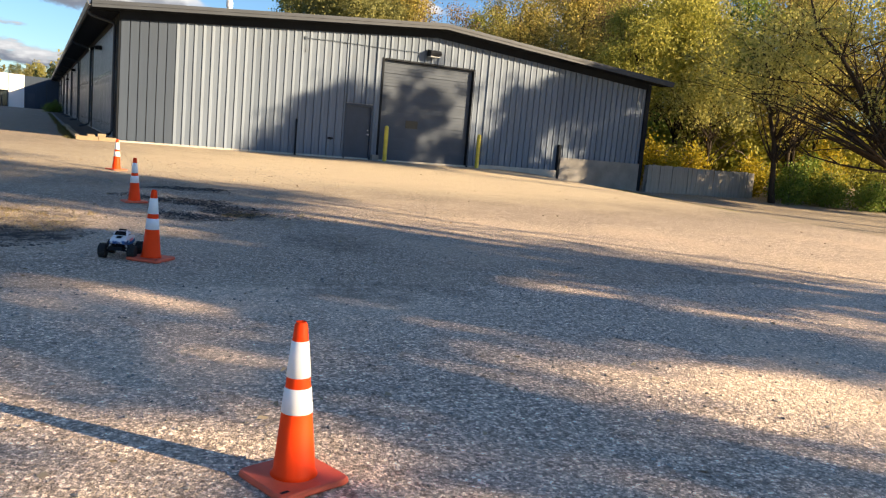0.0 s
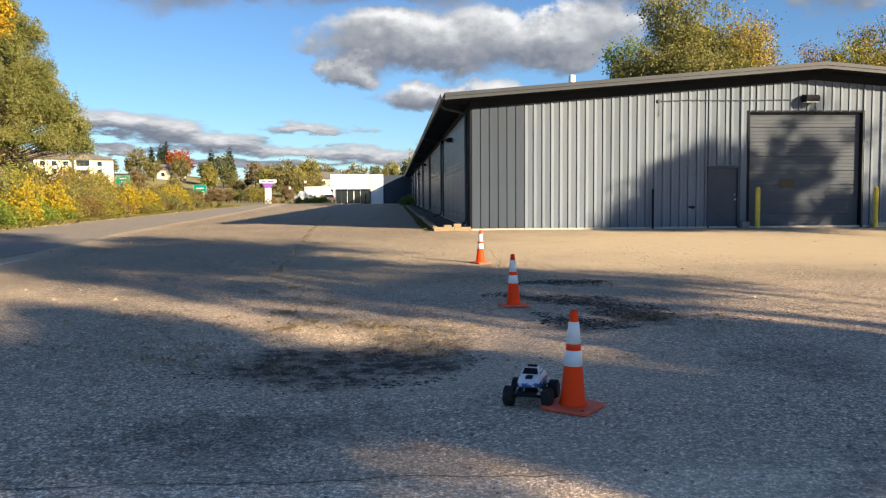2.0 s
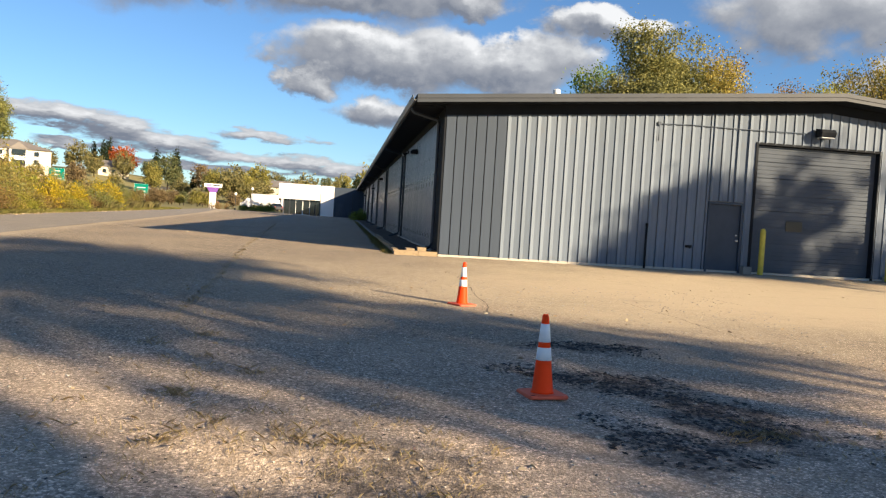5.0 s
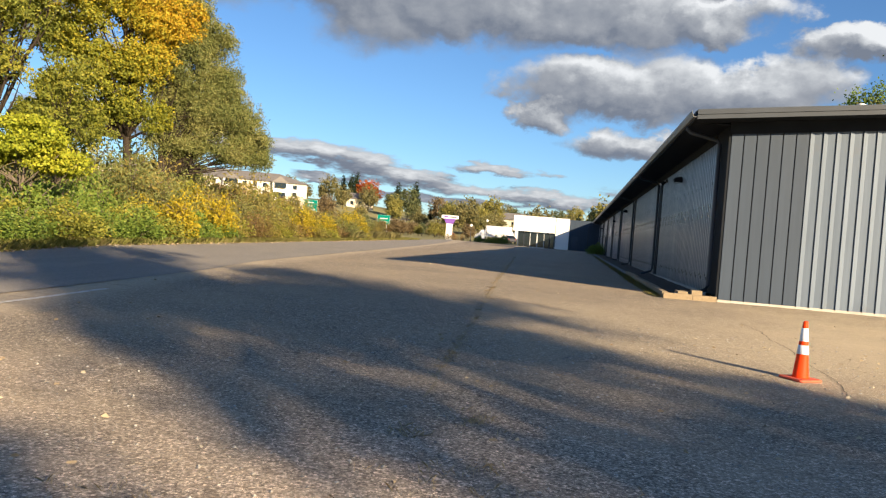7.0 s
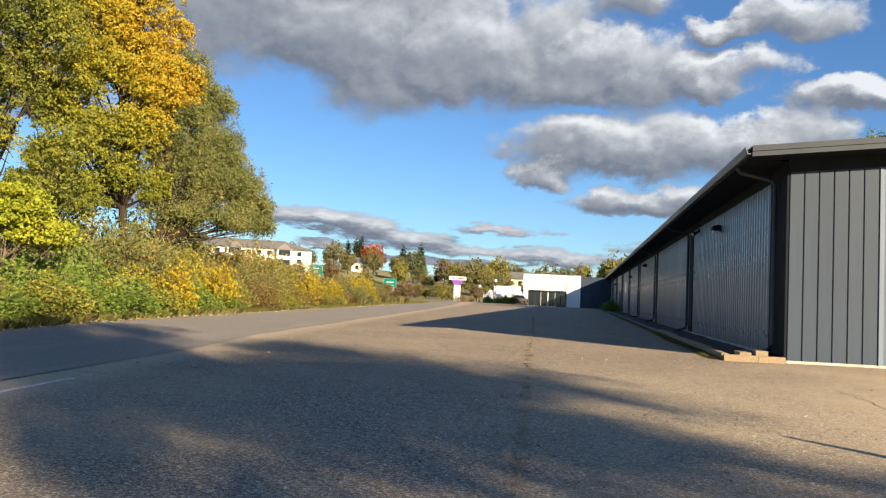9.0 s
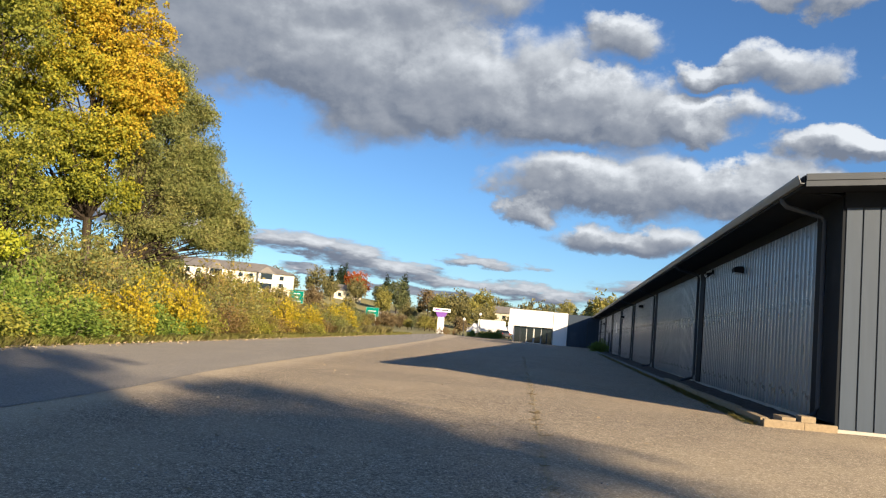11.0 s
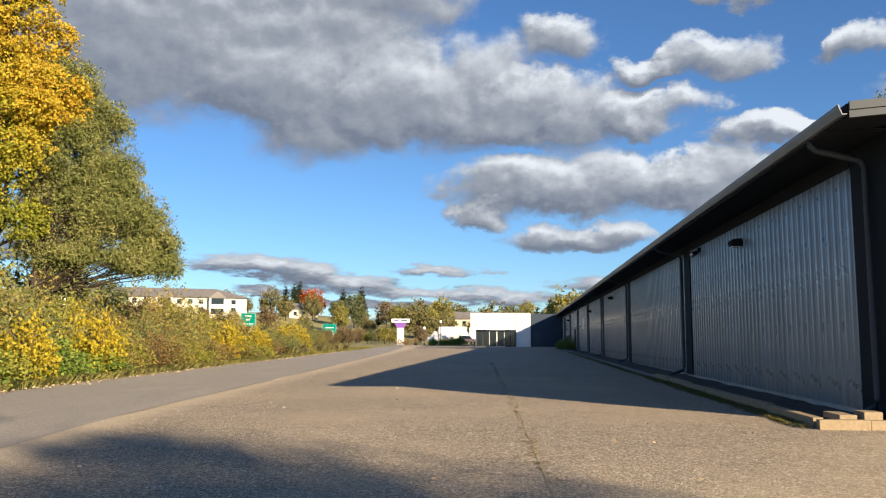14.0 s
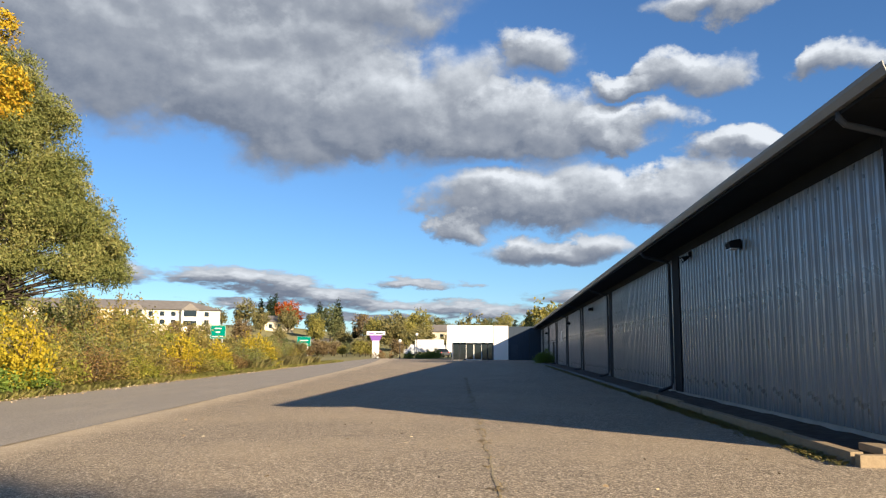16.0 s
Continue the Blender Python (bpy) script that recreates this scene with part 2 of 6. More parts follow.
def drive_paint(n, p):
    flat = n.vec("MULTIPLY", p, (1, 1, 0))
    chip = n.add("ShaderNodeSeparateColor", {0: n.voronoi(flat, 80, out=1)}).outputs[0]
    stones = n.mix(chip, (0.12, 0.112, 0.103), (0.39, 0.36, 0.32))
    base = n.mix(0.5, stones, n.mix(n.noise(flat, 0.5, 6, 0.65), (0.19, 0.178, 0.162), (0.315, 0.29, 0.255)))
    base = n.mix(1.0, base, n.mix(n.span(n.noise(flat, 20, 4, 0.75), 0.32, 0.68), (0.72, 0.72, 0.72), (1.27, 1.27, 1.26)), "MULTIPLY")
    worn = n.span(n.noise(n.vec("MULTIPLY", flat, (1.6, 0.25, 1)), 0.9, 5, 0.6), 0.45, 0.7)
    return n.mix(n.math("MULTIPLY", worn, 0.35), base, (0.36, 0.32, 0.26))


def grass_paint(n, p):
    a = n.mix(n.noise(p, 0.12, 6, 0.65), (0.15, 0.17, 0.06), (0.36, 0.30, 0.16))
    return n.mix(0.5, a, n.mix(n.noise(p, 6, 5, 0.7), (0.10, 0.13, 0.045), (0.38, 0.32, 0.18)))


def clad_paint(c, streak=0.16, dirt=0.35):
    def paint(n, p):
        run = n.noise(n.vec("MULTIPLY", p, (6, 6, 0.35)), 1.2, 5, 0.6)
        base = n.mix(n.span(run, 0.3, 0.7), tone(c, 1 - streak), tone(c, 1 + streak))
        cloud = n.mix(n.noise(p, 0.8, 5), tone(c, 0.88), tone(c, 1.12))
        low = n.math("MULTIPLY", n.span(n.noise(p, 2.2, 5, 0.7), 0.55, 0.75), dirt)
        base = n.mix(low, n.mix(0.5, base, cloud), (0.16, 0.14, 0.115))
        sheet = n.add("ShaderNodeObjectInfo").outputs["Random"]
        return n.mix(1.0, base, n.mix(sheet, (0.88, 0.89, 0.9), (1.08, 1.07, 1.06)), "MULTIPLY")
    return paint


def leaf_paint(stops, patch=0.35, patch_scale=0.45):
    def paint(n, p):
        each = n.add("ShaderNodeNewGeometry").outputs["Random Per Island"]
        where = n.span(n.noise(p, patch_scale, 3), 0.32, 0.68)
        mixed = n.math("ADD", n.math("MULTIPLY", each, 1 - patch), n.math("MULTIPLY", where, patch))
        return n.ramp(mixed, stops)
    return paint


def leaf_material(name, stops, patch=0.4, patch_scale=0.45):
    return material(name, leaf_paint([(at, tone(c, 0.8)) for at, c in stops], patch, patch_scale), rough=0.62, spec=0.25, through_light=0.36)


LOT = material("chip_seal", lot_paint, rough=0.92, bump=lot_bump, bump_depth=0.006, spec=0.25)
DRIVE = material("drive_asphalt", drive_paint, rough=0.9, bump=lambda n, p: n.noise(p, 70, 4, 0.7), bump_depth=0.004, spec=0.25)
GRASS = material("rough_grass", grass_paint, rough=0.95, bump=lambda n, p: n.noise(p, 14, 6, 0.75), bump_depth=0.05, spec=0.1)
SOIL = material("dark_mulch", mottled((0.10, 0.086, 0.072), 0.45, 4, 50), rough=0.95, bump=lambda n, p: n.noise(p, 30, 6, 0.75), bump_depth=0.03, spec=0.15)
CLAD = material("ribbed_grey_cladding", clad_paint((0.128, 0.163, 0.215), 0.14, 0.15), rough=0.6, spec=0.22, metal=0.0, bump=lambda n, p: n.noise(n.vec("MULTIPLY", p, (1, 1, 0.4)), 2.5, 3), bump_depth=0.002)
BOARD = material("flat_grey_cladding", clad_paint((0.042, 0.059, 0.088), 0.14, 0.0), rough=0.5, spec=0.25, metal=0.0, bump=lambda n, p: n.noise(p, 3, 3), bump_depth=0.004)
SIDE = material("ribbed_side_cladding", clad_paint((0.205, 0.222, 0.25), 0.10, 0.04), rough=lambda n, p: n.span(n.noise(p, 3, 4), 0.3, 0.7, 0.26, 0.40), metal=0.45, bump=lambda n, p: n.noise(n.vec("MULTIPLY", p, (1, 1, 0.4)), 2.5, 3), bump_depth=0.0015)
BLACK = material("black_trim_paint", mottled((0.013, 0.016, 0.021), 0.25, 2, 60), rough=0.75, spec=0.1)
SEAM = material("dark_seam", mottled((0.02, 0.021, 0.023), 0.3), rough=0.7)
FASCIA = material("grey_fascia", mottled((0.045, 0.054, 0.068), 0.14, 1.5, 30), rough=0.55, spec=0.25, metal=0.0)
GUTTER = material("grey_gutter", mottled((0.15, 0.16, 0.175), 0.15, 1.5, 30), rough=0.45, metal=0.2)
ROOF = material("roof_sheet", mottled((0.09, 0.095, 0.10), 0.2, 0.6, 20), rough=0.45, metal=0.4)
CORE = material("wall_core", mottled((0.30, 0.30, 0.30), 0.15), rough=0.8)
CONCRETE = material("pale_concrete", mottled((0.42, 0.395, 0.35), 0.22, 1.6, 60), rough=0.9, bump=lambda n, p: n.noise(p, 35, 5), bump_depth=0.006)
OLD_CONCRETE = material("stained_concrete", mottled((0.20, 0.195, 0.185), 0.35, 1.4, 40), rough=0.92, bump=lambda n, p: n.noise(p, 20, 6, 0.7), bump_depth=0.012)
TIMBER = material("weathered_timber", lambda n, p: n.mix(n.noise(n.vec("MULTIPLY", p, (14, 3, 14)), 1.5, 5, 0.6), (0.17, 0.125, 0.075), (0.38, 0.30, 0.19)), rough=0.85, bump=lambda n, p: n.noise(n.vec("MULTIPLY", p, (20, 3, 20)), 2, 4), bump_depth=0.005)
GREY_WOOD = material("grey_boards", lambda n, p: n.mix(n.noise(n.vec("MULTIPLY", p, (9, 9, 1)), 1.2, 5, 0.65), (0.12, 0.115, 0.105), (0.36, 0.345, 0.32)), rough=0.9, bump=lambda n, p: n.noise(n.vec("MULTIPLY", p, (9, 9, 1)), 3, 5), bump_depth=0.008)
DOOR = material("dark_door_paint", mottled((0.06, 0.075, 0.10), 0.15, 2, 50), rough=0.7, spec=0.15)
SHUTTER = material("overhead_door_paint", mottled((0.08, 0.096, 0.122), 0.16, 1.2, 40), rough=0.8, spec=0.1)
YELLOW = material("yellow_bollard_paint", mottled((0.52, 0.43, 0.05), 0.25, 5, 60), rough=0.5)
STEEL = material("steel", mottled((0.5, 0.5, 0.5), 0.15), rough=0.35, metal=0.9)
BROWN_GLASS = material("brown_pane", (0.03, 0.026, 0.015), rough=0.45)
DARK_GLASS = material("dark_glass", (0.012, 0.016, 0.02), rough=0.06, spec=0.7)
LAMP_GLASS = material("lamp_lens", (0.55, 0.57, 0.58), rough=0.15)
ORANGE = material("orange_cone_plastic", mottled((0.96, 0.058, 0.003), 0.06, 7, 80), rough=0.55, spec=0.18)
CONE_BASE = material("faded_cone_base", mottled((0.66, 0.11, 0.05), 0.2, 9, 80), rough=0.6)
COLLAR = material("white_reflective_collar", mottled((0.80, 0.82, 0.84), 0.05, 8, 90), rough=0.35)
WHITE = material("white_wall_paint", mottled((0.80, 0.80, 0.79), 0.05, 0.7, 20), rough=0.6)
CREAM = material("cream_siding", mottled((0.60, 0.55, 0.45), 0.08, 0.5, 12), rough=0.8)
SHINGLE = material("grey_brown_shingles", mottled((0.165, 0.155, 0.148), 0.25, 0.7, 9), rough=0.9)
PURPLE = material("purple_sign_paint", mottled((0.16, 0.06, 0.33), 0.1), rough=0.5)
SIGN_WHITE = material("sign_lettering", mottled((0.42, 0.46, 0.45), 0.05), rough=0.7, spec=0.1)
SIGN_GREEN = material("green_sign_sheet", mottled((0.0, 0.15, 0.115), 0.08), rough=0.75, spec=0.1)
BARK = material("bark", lambda n, p: n.mix(n.noise(n.vec("MULTIPLY", p, (7, 7, 1.2)), 1.6, 6, 0.7), (0.016, 0.013, 0.010), (0.07, 0.056, 0.043)), rough=0.95, bump=lambda n, p: n.noise(n.vec("MULTIPLY", p, (9, 9, 1.5)), 2, 5), bump_depth=0.03, spec=0.1)
PALE_BARK = material("pale_bark", lambda n, p: n.mix(n.noise(n.vec("MULTIPLY", p, (7, 7, 1.2)), 1.6, 6, 0.7), (0.07, 0.055, 0.042), (0.24, 0.2, 0.16)), rough=0.95, spec=0.1)
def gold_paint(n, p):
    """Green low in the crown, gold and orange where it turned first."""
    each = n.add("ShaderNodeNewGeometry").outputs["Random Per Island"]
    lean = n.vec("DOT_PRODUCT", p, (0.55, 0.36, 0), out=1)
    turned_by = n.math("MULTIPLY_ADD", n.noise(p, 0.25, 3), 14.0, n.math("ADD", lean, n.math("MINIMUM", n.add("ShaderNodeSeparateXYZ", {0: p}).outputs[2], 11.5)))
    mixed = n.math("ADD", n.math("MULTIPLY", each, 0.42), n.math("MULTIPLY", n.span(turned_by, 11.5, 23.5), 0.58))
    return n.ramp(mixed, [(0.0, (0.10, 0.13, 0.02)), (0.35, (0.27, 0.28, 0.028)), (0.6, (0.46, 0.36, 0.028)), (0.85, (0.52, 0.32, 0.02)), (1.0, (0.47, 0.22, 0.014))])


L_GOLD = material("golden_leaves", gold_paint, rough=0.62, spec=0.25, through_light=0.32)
L_LINDEN = leaf_material("green_gold_leaves", [(0.0, (0.09, 0.12, 0.022)), (0.5, (0.26, 0.29, 0.045)), (1.0, (0.52, 0.46, 0.06))], 0.5, 0.35)
L_HEDGE = leaf_material("hedge_leaves", [(0.0, (0.14, 0.175, 0.032)), (0.5, (0.33, 0.335, 0.052)), (1.0, (0.54, 0.47, 0.07))])
L_WOOD = leaf_material("woodland_leaves", [(0.0, (0.18, 0.205, 0.04)), (0.5, (0.44, 0.43, 0.08)), (1.0, (0.70, 0.60, 0.13))])
L_AMBER = leaf_material("amber_leaves", [(0.0, (0.19, 0.17, 0.045)), (0.5, (0.43, 0.37, 0.09)), (1.0, (0.64, 0.50, 0.13))])
L_MAPLE = leaf_material("maple_leaves", [(0.0, (0.20, 0.26, 0.025)), (0.5, (0.44, 0.48, 0.035)), (1.0, (0.64, 0.58, 0.05))])
L_MIXED = leaf_material("olive_green_leaves", [(0.0, (0.10, 0.115, 0.045)), (0.5, (0.25, 0.255, 0.085)), (1.0, (0.46, 0.42, 0.14))], 0.4, 0.3)
L_LIME = leaf_material("lime_leaves", [(0.0, (0.22, 0.24, 0.06)), (0.5, (0.51, 0.49, 0.13)), (1.0, (0.74, 0.66, 0.21))])
L_WILLOW = leaf_material("willow_leaves", [(0.0, (0.115, 0.144, 0.0422)), (0.5, (0.25, 0.278, 0.0864)), (1.0, (0.461, 0.422, 0.154))])
L_GREEN = leaf_material("green_leaves", [(0.0, (0.085, 0.155, 0.026)), (0.55, (0.22, 0.315, 0.052)), (1.0, (0.42, 0.43, 0.09))])
L_OLIVE = leaf_material("olive_leaves", [(0.0, (0.112, 0.122, 0.0338)), (0.5, (0.3, 0.263, 0.0656)), (1.0, (0.562, 0.413, 0.112))])
L_YELLOW = leaf_material("yellow_leaves", [(0.0, (0.192, 0.18, 0.018)), (0.5, (0.504, 0.408, 0.024)), (1.0, (0.696, 0.504, 0.036))])
L_RUST = leaf_material("rusty_leaves", [(0.0, (0.12, 0.085, 0.035)), (0.5, (0.28, 0.18, 0.07)), (1.0, (0.42, 0.29, 0.12))])
L_RED = leaf_material("red_leaves", [(0.0, (0.16, 0.03, 0.01)), (0.5, (0.42, 0.09, 0.02)), (1.0, (0.52, 0.18, 0.03))])
L_SPRUCE = leaf_material("spruce_needles", [(0.0, (0.012, 0.025, 0.012)), (1.0, (0.045, 0.07, 0.03))])
L_STRAW = leaf_material("straw", [(0.0, (0.34, 0.32, 0.12)), (0.5, (0.54, 0.48, 0.21)), (1.0, (0.40, 0.42, 0.13))])
L_REED = leaf_material("dry_reeds", [(0.0, (0.17, 0.17, 0.06)), (0.5, (0.32, 0.29, 0.12)), (1.0, (0.44, 0.38, 0.17))])
L_VERGE = leaf_material("verge_blades", [(0.0, (0.22, 0.26, 0.06)), (0.5, (0.42, 0.42, 0.12)), (1.0, (0.62, 0.52, 0.24))])
L_DRY = leaf_material("dry_blades", [(0.0, (0.58, 0.45, 0.24)), (0.85, (0.78, 0.64, 0.38)), (1.0, (0.46, 0.44, 0.18))])
L_FALLEN = material("fallen_leaves", leaf_paint([(0.0, (0.22, 0.15, 0.08)), (0.5, (0.36, 0.28, 0.17)), (1.0, (0.56, 0.49, 0.36))]), rough=0.8)
TYRE = material("black_rubber", mottled((0.012, 0.012, 0.013), 0.3, 30, 200), rough=0.75)

# ---- mesh helpers ----


def mesh_object(name, bm, mat, parent=None, smooth=False):
    data = bpy.data.meshes.new(name)
    bm.to_mesh(data)
    bm.free()
    for m in mat if isinstance(mat, (list, tuple)) else [mat]:
        data.materials.append(m)
    if smooth:
        data.shade_smooth()
    ob = new(name, data)
    ob.parent = parent
    return ob


def part(name, bm, mat, parent, label="", smooth=False):
    return tagged(mesh_object(name, bm, mat, parent, smooth), label)


def thing(name, label, category, group="", at=None, kind=""):
    ob = tagged(new(name), label, category, group, kind)
    if at is not None:
        ob.matrix_basis = at
    return ob


def box(bm, x0, x1, y0, y1, z0, z1, m=None, bevel=0.0):
    made = bmesh.ops.create_cube(bm, size=1.0, matrix=Matrix.Translation(((x0 + x1) / 2, (y0 + y1) / 2, (z0 + z1) / 2)) @ Matrix.Diagonal((x1 - x0, y1 - y0, z1 - z0, 1)))
    verts = made["verts"]
    if bevel:
        edges = list({e for v in verts for e in v.link_edges})
        verts = bmesh.ops.bevel(bm, geom=edges, offset=bevel, segments=2, profile=0.7, affect="EDGES")["verts"]
    if m is not None:
        bmesh.ops.transform(bm, matrix=m, verts=[v for v in verts if v.is_valid])
    return bm


def boxes(*rows, bevel=0.0):
    bm = bmesh.new()
    for row in rows:
        box(bm, *row, bevel=bevel)
    return bm


def turned(profile, segments=24, bm=None, m=None):
    """A solid of revolution about z from (radius, height) pairs, from its foot to its top."""
    bm = bm or bmesh.new()
    rings = []
    for r, z in profile:
        rings.append([bm.verts.new(((m or Matrix()) @ Vector((r * math.cos(a), r * math.sin(a), z)))) for a in (2 * math.pi * k / segments for k in range(segments))])
    for lo, hi in zip(rings, rings[1:]):
        for k in range(segments):
            bm.faces.new((lo[k], lo[(k + 1) % segments], hi[(k + 1) % segments], hi[k]))
    bm.faces.new(rings[0][::-1])
    bm.faces.new(rings[-1])
    return bm


def tube_data(lines, sides=6):
    """Vertices and faces of tapered tubes along lines of (place, radius)."""
    verts, faces = [], []
    for line in lines:
        first = len(verts)
        for k, (p, r) in enumerate(line):
            ahead = (line[min(k + 1, len(line) - 1)][0] - line[max(k - 1, 0)][0]).normalized()
            side = ahead.orthogonal().normalized() if abs(ahead.z) > 0.95 else ahead.cross(Vector((0, 0, 1))).normalized()
            up = side.cross(ahead)
            for s in range(sides):
                a = 2 * math.pi * s / sides
                verts.append(p + r * (math.cos(a) * side + math.sin(a) * up))
        for k in range(len(line) - 1):
            for s in range(sides):
                a, b = first + k * sides + s, first + k * sides + (s + 1) % sides
                faces.append((a, b, b + sides, a + sides))
        faces.append(tuple(range(first, first + sides))[::-1])
        faces.append(tuple(range(len(verts) - sides, len(verts))))
    return verts, faces


def tube_part(name, lines, mat, parent, sides=6, label=""):
    verts, faces = tube_data([[(Vector(p), r) for p, r in line] for line in lines], sides)
    data = bpy.data.meshes.new(name)
    data.from_pydata(verts, [], faces)
    data.materials.append(mat)
    data.shade_smooth()
    ob = new(name, data)
    ob.parent = parent
    return tagged(ob, label)


def leaf_mesh(name, places, length, width, mat, rng, droop=0.0, flat=False, facing=None):
    """Small folded leaves, each a pair of triangles with its own turn, at the places; facing: the way that each one's face looks."""
    count = len(places)
    along = rng.normal(size=(count, 3))
    if flat:
        along[:, 2] *= 0.06
    along[:, 2] -= droop
    along /= np.linalg.norm(along, axis=1)[:, None]
    other = rng.normal(size=(count, 3)) if facing is None else facing
    if flat:
        other[:, 2] *= 0.2
    across = np.cross(along, other)
    if flat:
        across[:, 2] *= 0.08
    across /= np.linalg.norm(across, axis=1)[:, None]
    size = rng.uniform(0.6, 1.3, (count, 1))
    along, across = along * length * size / 2, across * width * size / 2
    verts = np.stack([places - along, places + across - 0.1 * along, places + along, places - across - 0.1 * along], 1).reshape(-1, 3)
    data = bpy.data.meshes.new(name)
    data.vertices.add(count * 4)
    data.vertices.foreach_set("co", verts.astype(np.float32).ravel())
    data.loops.add(count * 4)
    data.loops.foreach_set("vertex_index", np.arange(count * 4, dtype=np.int32))
    data.polygons.add(count)
    data.polygons.foreach_set("loop_start", np.arange(0, count * 4, 4, dtype=np.int32))
    data.update(calc_edges=True)
    data.validate()
    data.materials.append(mat)
    return data


# ---- the lie of the land ----


def step(a, b, v):
    t = min(1.0, max(0.0, (v - a) / (b - a)))
    return t * t * (3 - 2 * t)


def land(x, y):
    """Height of the ground."""
    z = float(np.interp(y, (-60, -28, -22, -17, -10.9, -5.0, 0, 140), (-0.75, -0.49, -0.425, -0.39, -0.315, -0.19, -0.06, 0.36)))
    z -= 0.55 * step(15.5, 23, x) * step(16, 2, y)
    z += 7.0 * step(150, 330, y) + 5.0 * step(-50, -110, x) * step(60, 180, y)
    z += 1.0 * step(30, 60, x) * step(-40, 10, y)
    return z


def bush_edge(y):
    return -17.0 - 0.07 * (y + 3) if y < 55 else -21.06 - 0.06 * (y - 55)


def drive_edge(y):
    return -11.9 if y < -4 else -11.9 - 0.078 * (y + 4) - 0.0004 * max(0, y - 30) ** 2


def sheet(name, xs, ys, height, mat):
    """A sheet over the lines xs and ys; xs may depend on y."""
    verts = [(x, y, height(x, y)) for y in ys for x in (xs(y) if callable(xs) else xs)]
    w = len(verts) // len(ys)
    faces = [(j * w + i, j * w + i + 1, (j + 1) * w + i + 1, (j + 1) * w + i) for j in range(len(ys) - 1) for i in range(w - 1)]
    data = bpy.data.meshes.new(name)
    data.from_pydata(verts, [], faces)
    data.materials.append(mat)
    data.shade_smooth()
    return new(name, data)


def lines_of(*spans):
    out = []
    for a, b, s in spans:
        out += list(np.arange(a, b - 1e-6, s))
    return out + [spans[-1][1]]


def dip(x, y):
    """Worn hollows where the surface has broken up."""
    d = 0.0
    for cx, cy, rx, ry, depth in ((-3.3, -20.1, 1.5, 1.5, 0.05), (0.2, -16.8, 1.2, 2.1, 0.04), (-3.2, -22.6, 1.5, 0.9, 0.02)):
        q = ((x - cx) / rx) ** 2 + ((y - cy) / ry) ** 2
        d += depth * step(1.2, 0.4, q)
    rough = noise.noise(Vector((x * 0.35, y * 0.35, 0))) * 0.012 + noise.noise(Vector((x * 1.7, y * 1.7, 3))) * (0.004 + 0.25 * d)
    return rough - d


def lot_height(x, y):
    return land(x, y) + 0.03 + dip(x, y)


ground = sheet("ground", lines_of((-1800, -400, 200), (-400, -100, 20), (-100, 60, 4), (60, 400, 20), (400, 1800, 200)),
               lines_of((-900, -100, 100), (-100, 160, 4), (160, 420, 15), (420, 2400, 180)), lambda x, y: land(x, y) - 0.03, GRASS)
tagged(ground, "rough grass and earth reaching the horizon", "ground", kind="structure")

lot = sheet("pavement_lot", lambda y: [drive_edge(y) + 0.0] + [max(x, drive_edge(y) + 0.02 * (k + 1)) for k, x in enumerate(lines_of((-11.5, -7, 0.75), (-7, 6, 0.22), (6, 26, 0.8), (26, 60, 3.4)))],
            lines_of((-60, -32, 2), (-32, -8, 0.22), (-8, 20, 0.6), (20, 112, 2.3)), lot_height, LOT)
tagged(lot, "worn grey-brown chip-seal parking lot, patched and cracked", "parking lot", kind="structure")

drive = sheet("road_drive", lambda y: [bush_edge(y) + (drive_edge(y) + 0.06 - bush_edge(y)) * k / 10 for k in range(11)], lines_of((-60, 112, 1.6)),
              lambda x, y: land(x, y) + 0.037 + 0.006 * noise.noise(Vector((x * 0.3, y * 0.3, 0))), DRIVE)
tagged(drive, "smooth dark asphalt drive along the shrubs", "driveway", kind="structure")

# ---- the warehouse ----
EAVE_X, EAVE_Z, RIDGE_X, RIDGE_Z, RIGHT_X = -0.97, 4.571, 12.12, 5.645, 24.3
FRONT, HALL, LENGTH, WIDE = -0.85, 34.0, 95.6, 23.5
PITCH = (RIDGE_Z - EAVE_Z) / (RIDGE_X - EAVE_X)


def roof_z(x):
    return RIDGE_Z - PITCH * abs(x - RIDGE_X)


def rib_profile(width, pitch=0.305, deep=0.055):
    """Across one sheet: (offset, height) pairs of a trapezoid rib profile."""
    out = []
    for k in range(max(1, round(width / pitch))):
        u = k * pitch
        out += [(u, 0.0), (u + 0.02, 0.0), (u + 0.045, deep), (u + 0.135, deep), (u + 0.16, 0.012), (u + 0.2, 0.012), (u + 0.215, 0.034), (u + 0.245, 0.034), (u + 0.26, 0.012), (u + 0.3, 0.0)]
    return [(u, h) for u, h in out if u < width - 0.004] + [(width, 0.0)]


def lap_profile(width, pitch=0.305):
    """Across one sheet of the gable: a narrow joint, a bright sloping lip and a wide face for each board."""
    out = []
    for k in range(max(1, round(width / pitch))):
        u = k * pitch
        out += [(u, 0.0), (u + 0.010, 0.0), (u + 0.014, 0.062), (u + 0.03, 0.06), (u + 0.125, 0.012), (u + 0.20, 0.02), (u + 0.298, 0.03), (u + 0.3, 0.0)]
    return [(u, h) for u, h in out if u < width - 0.004] + [(width, 0.0)]


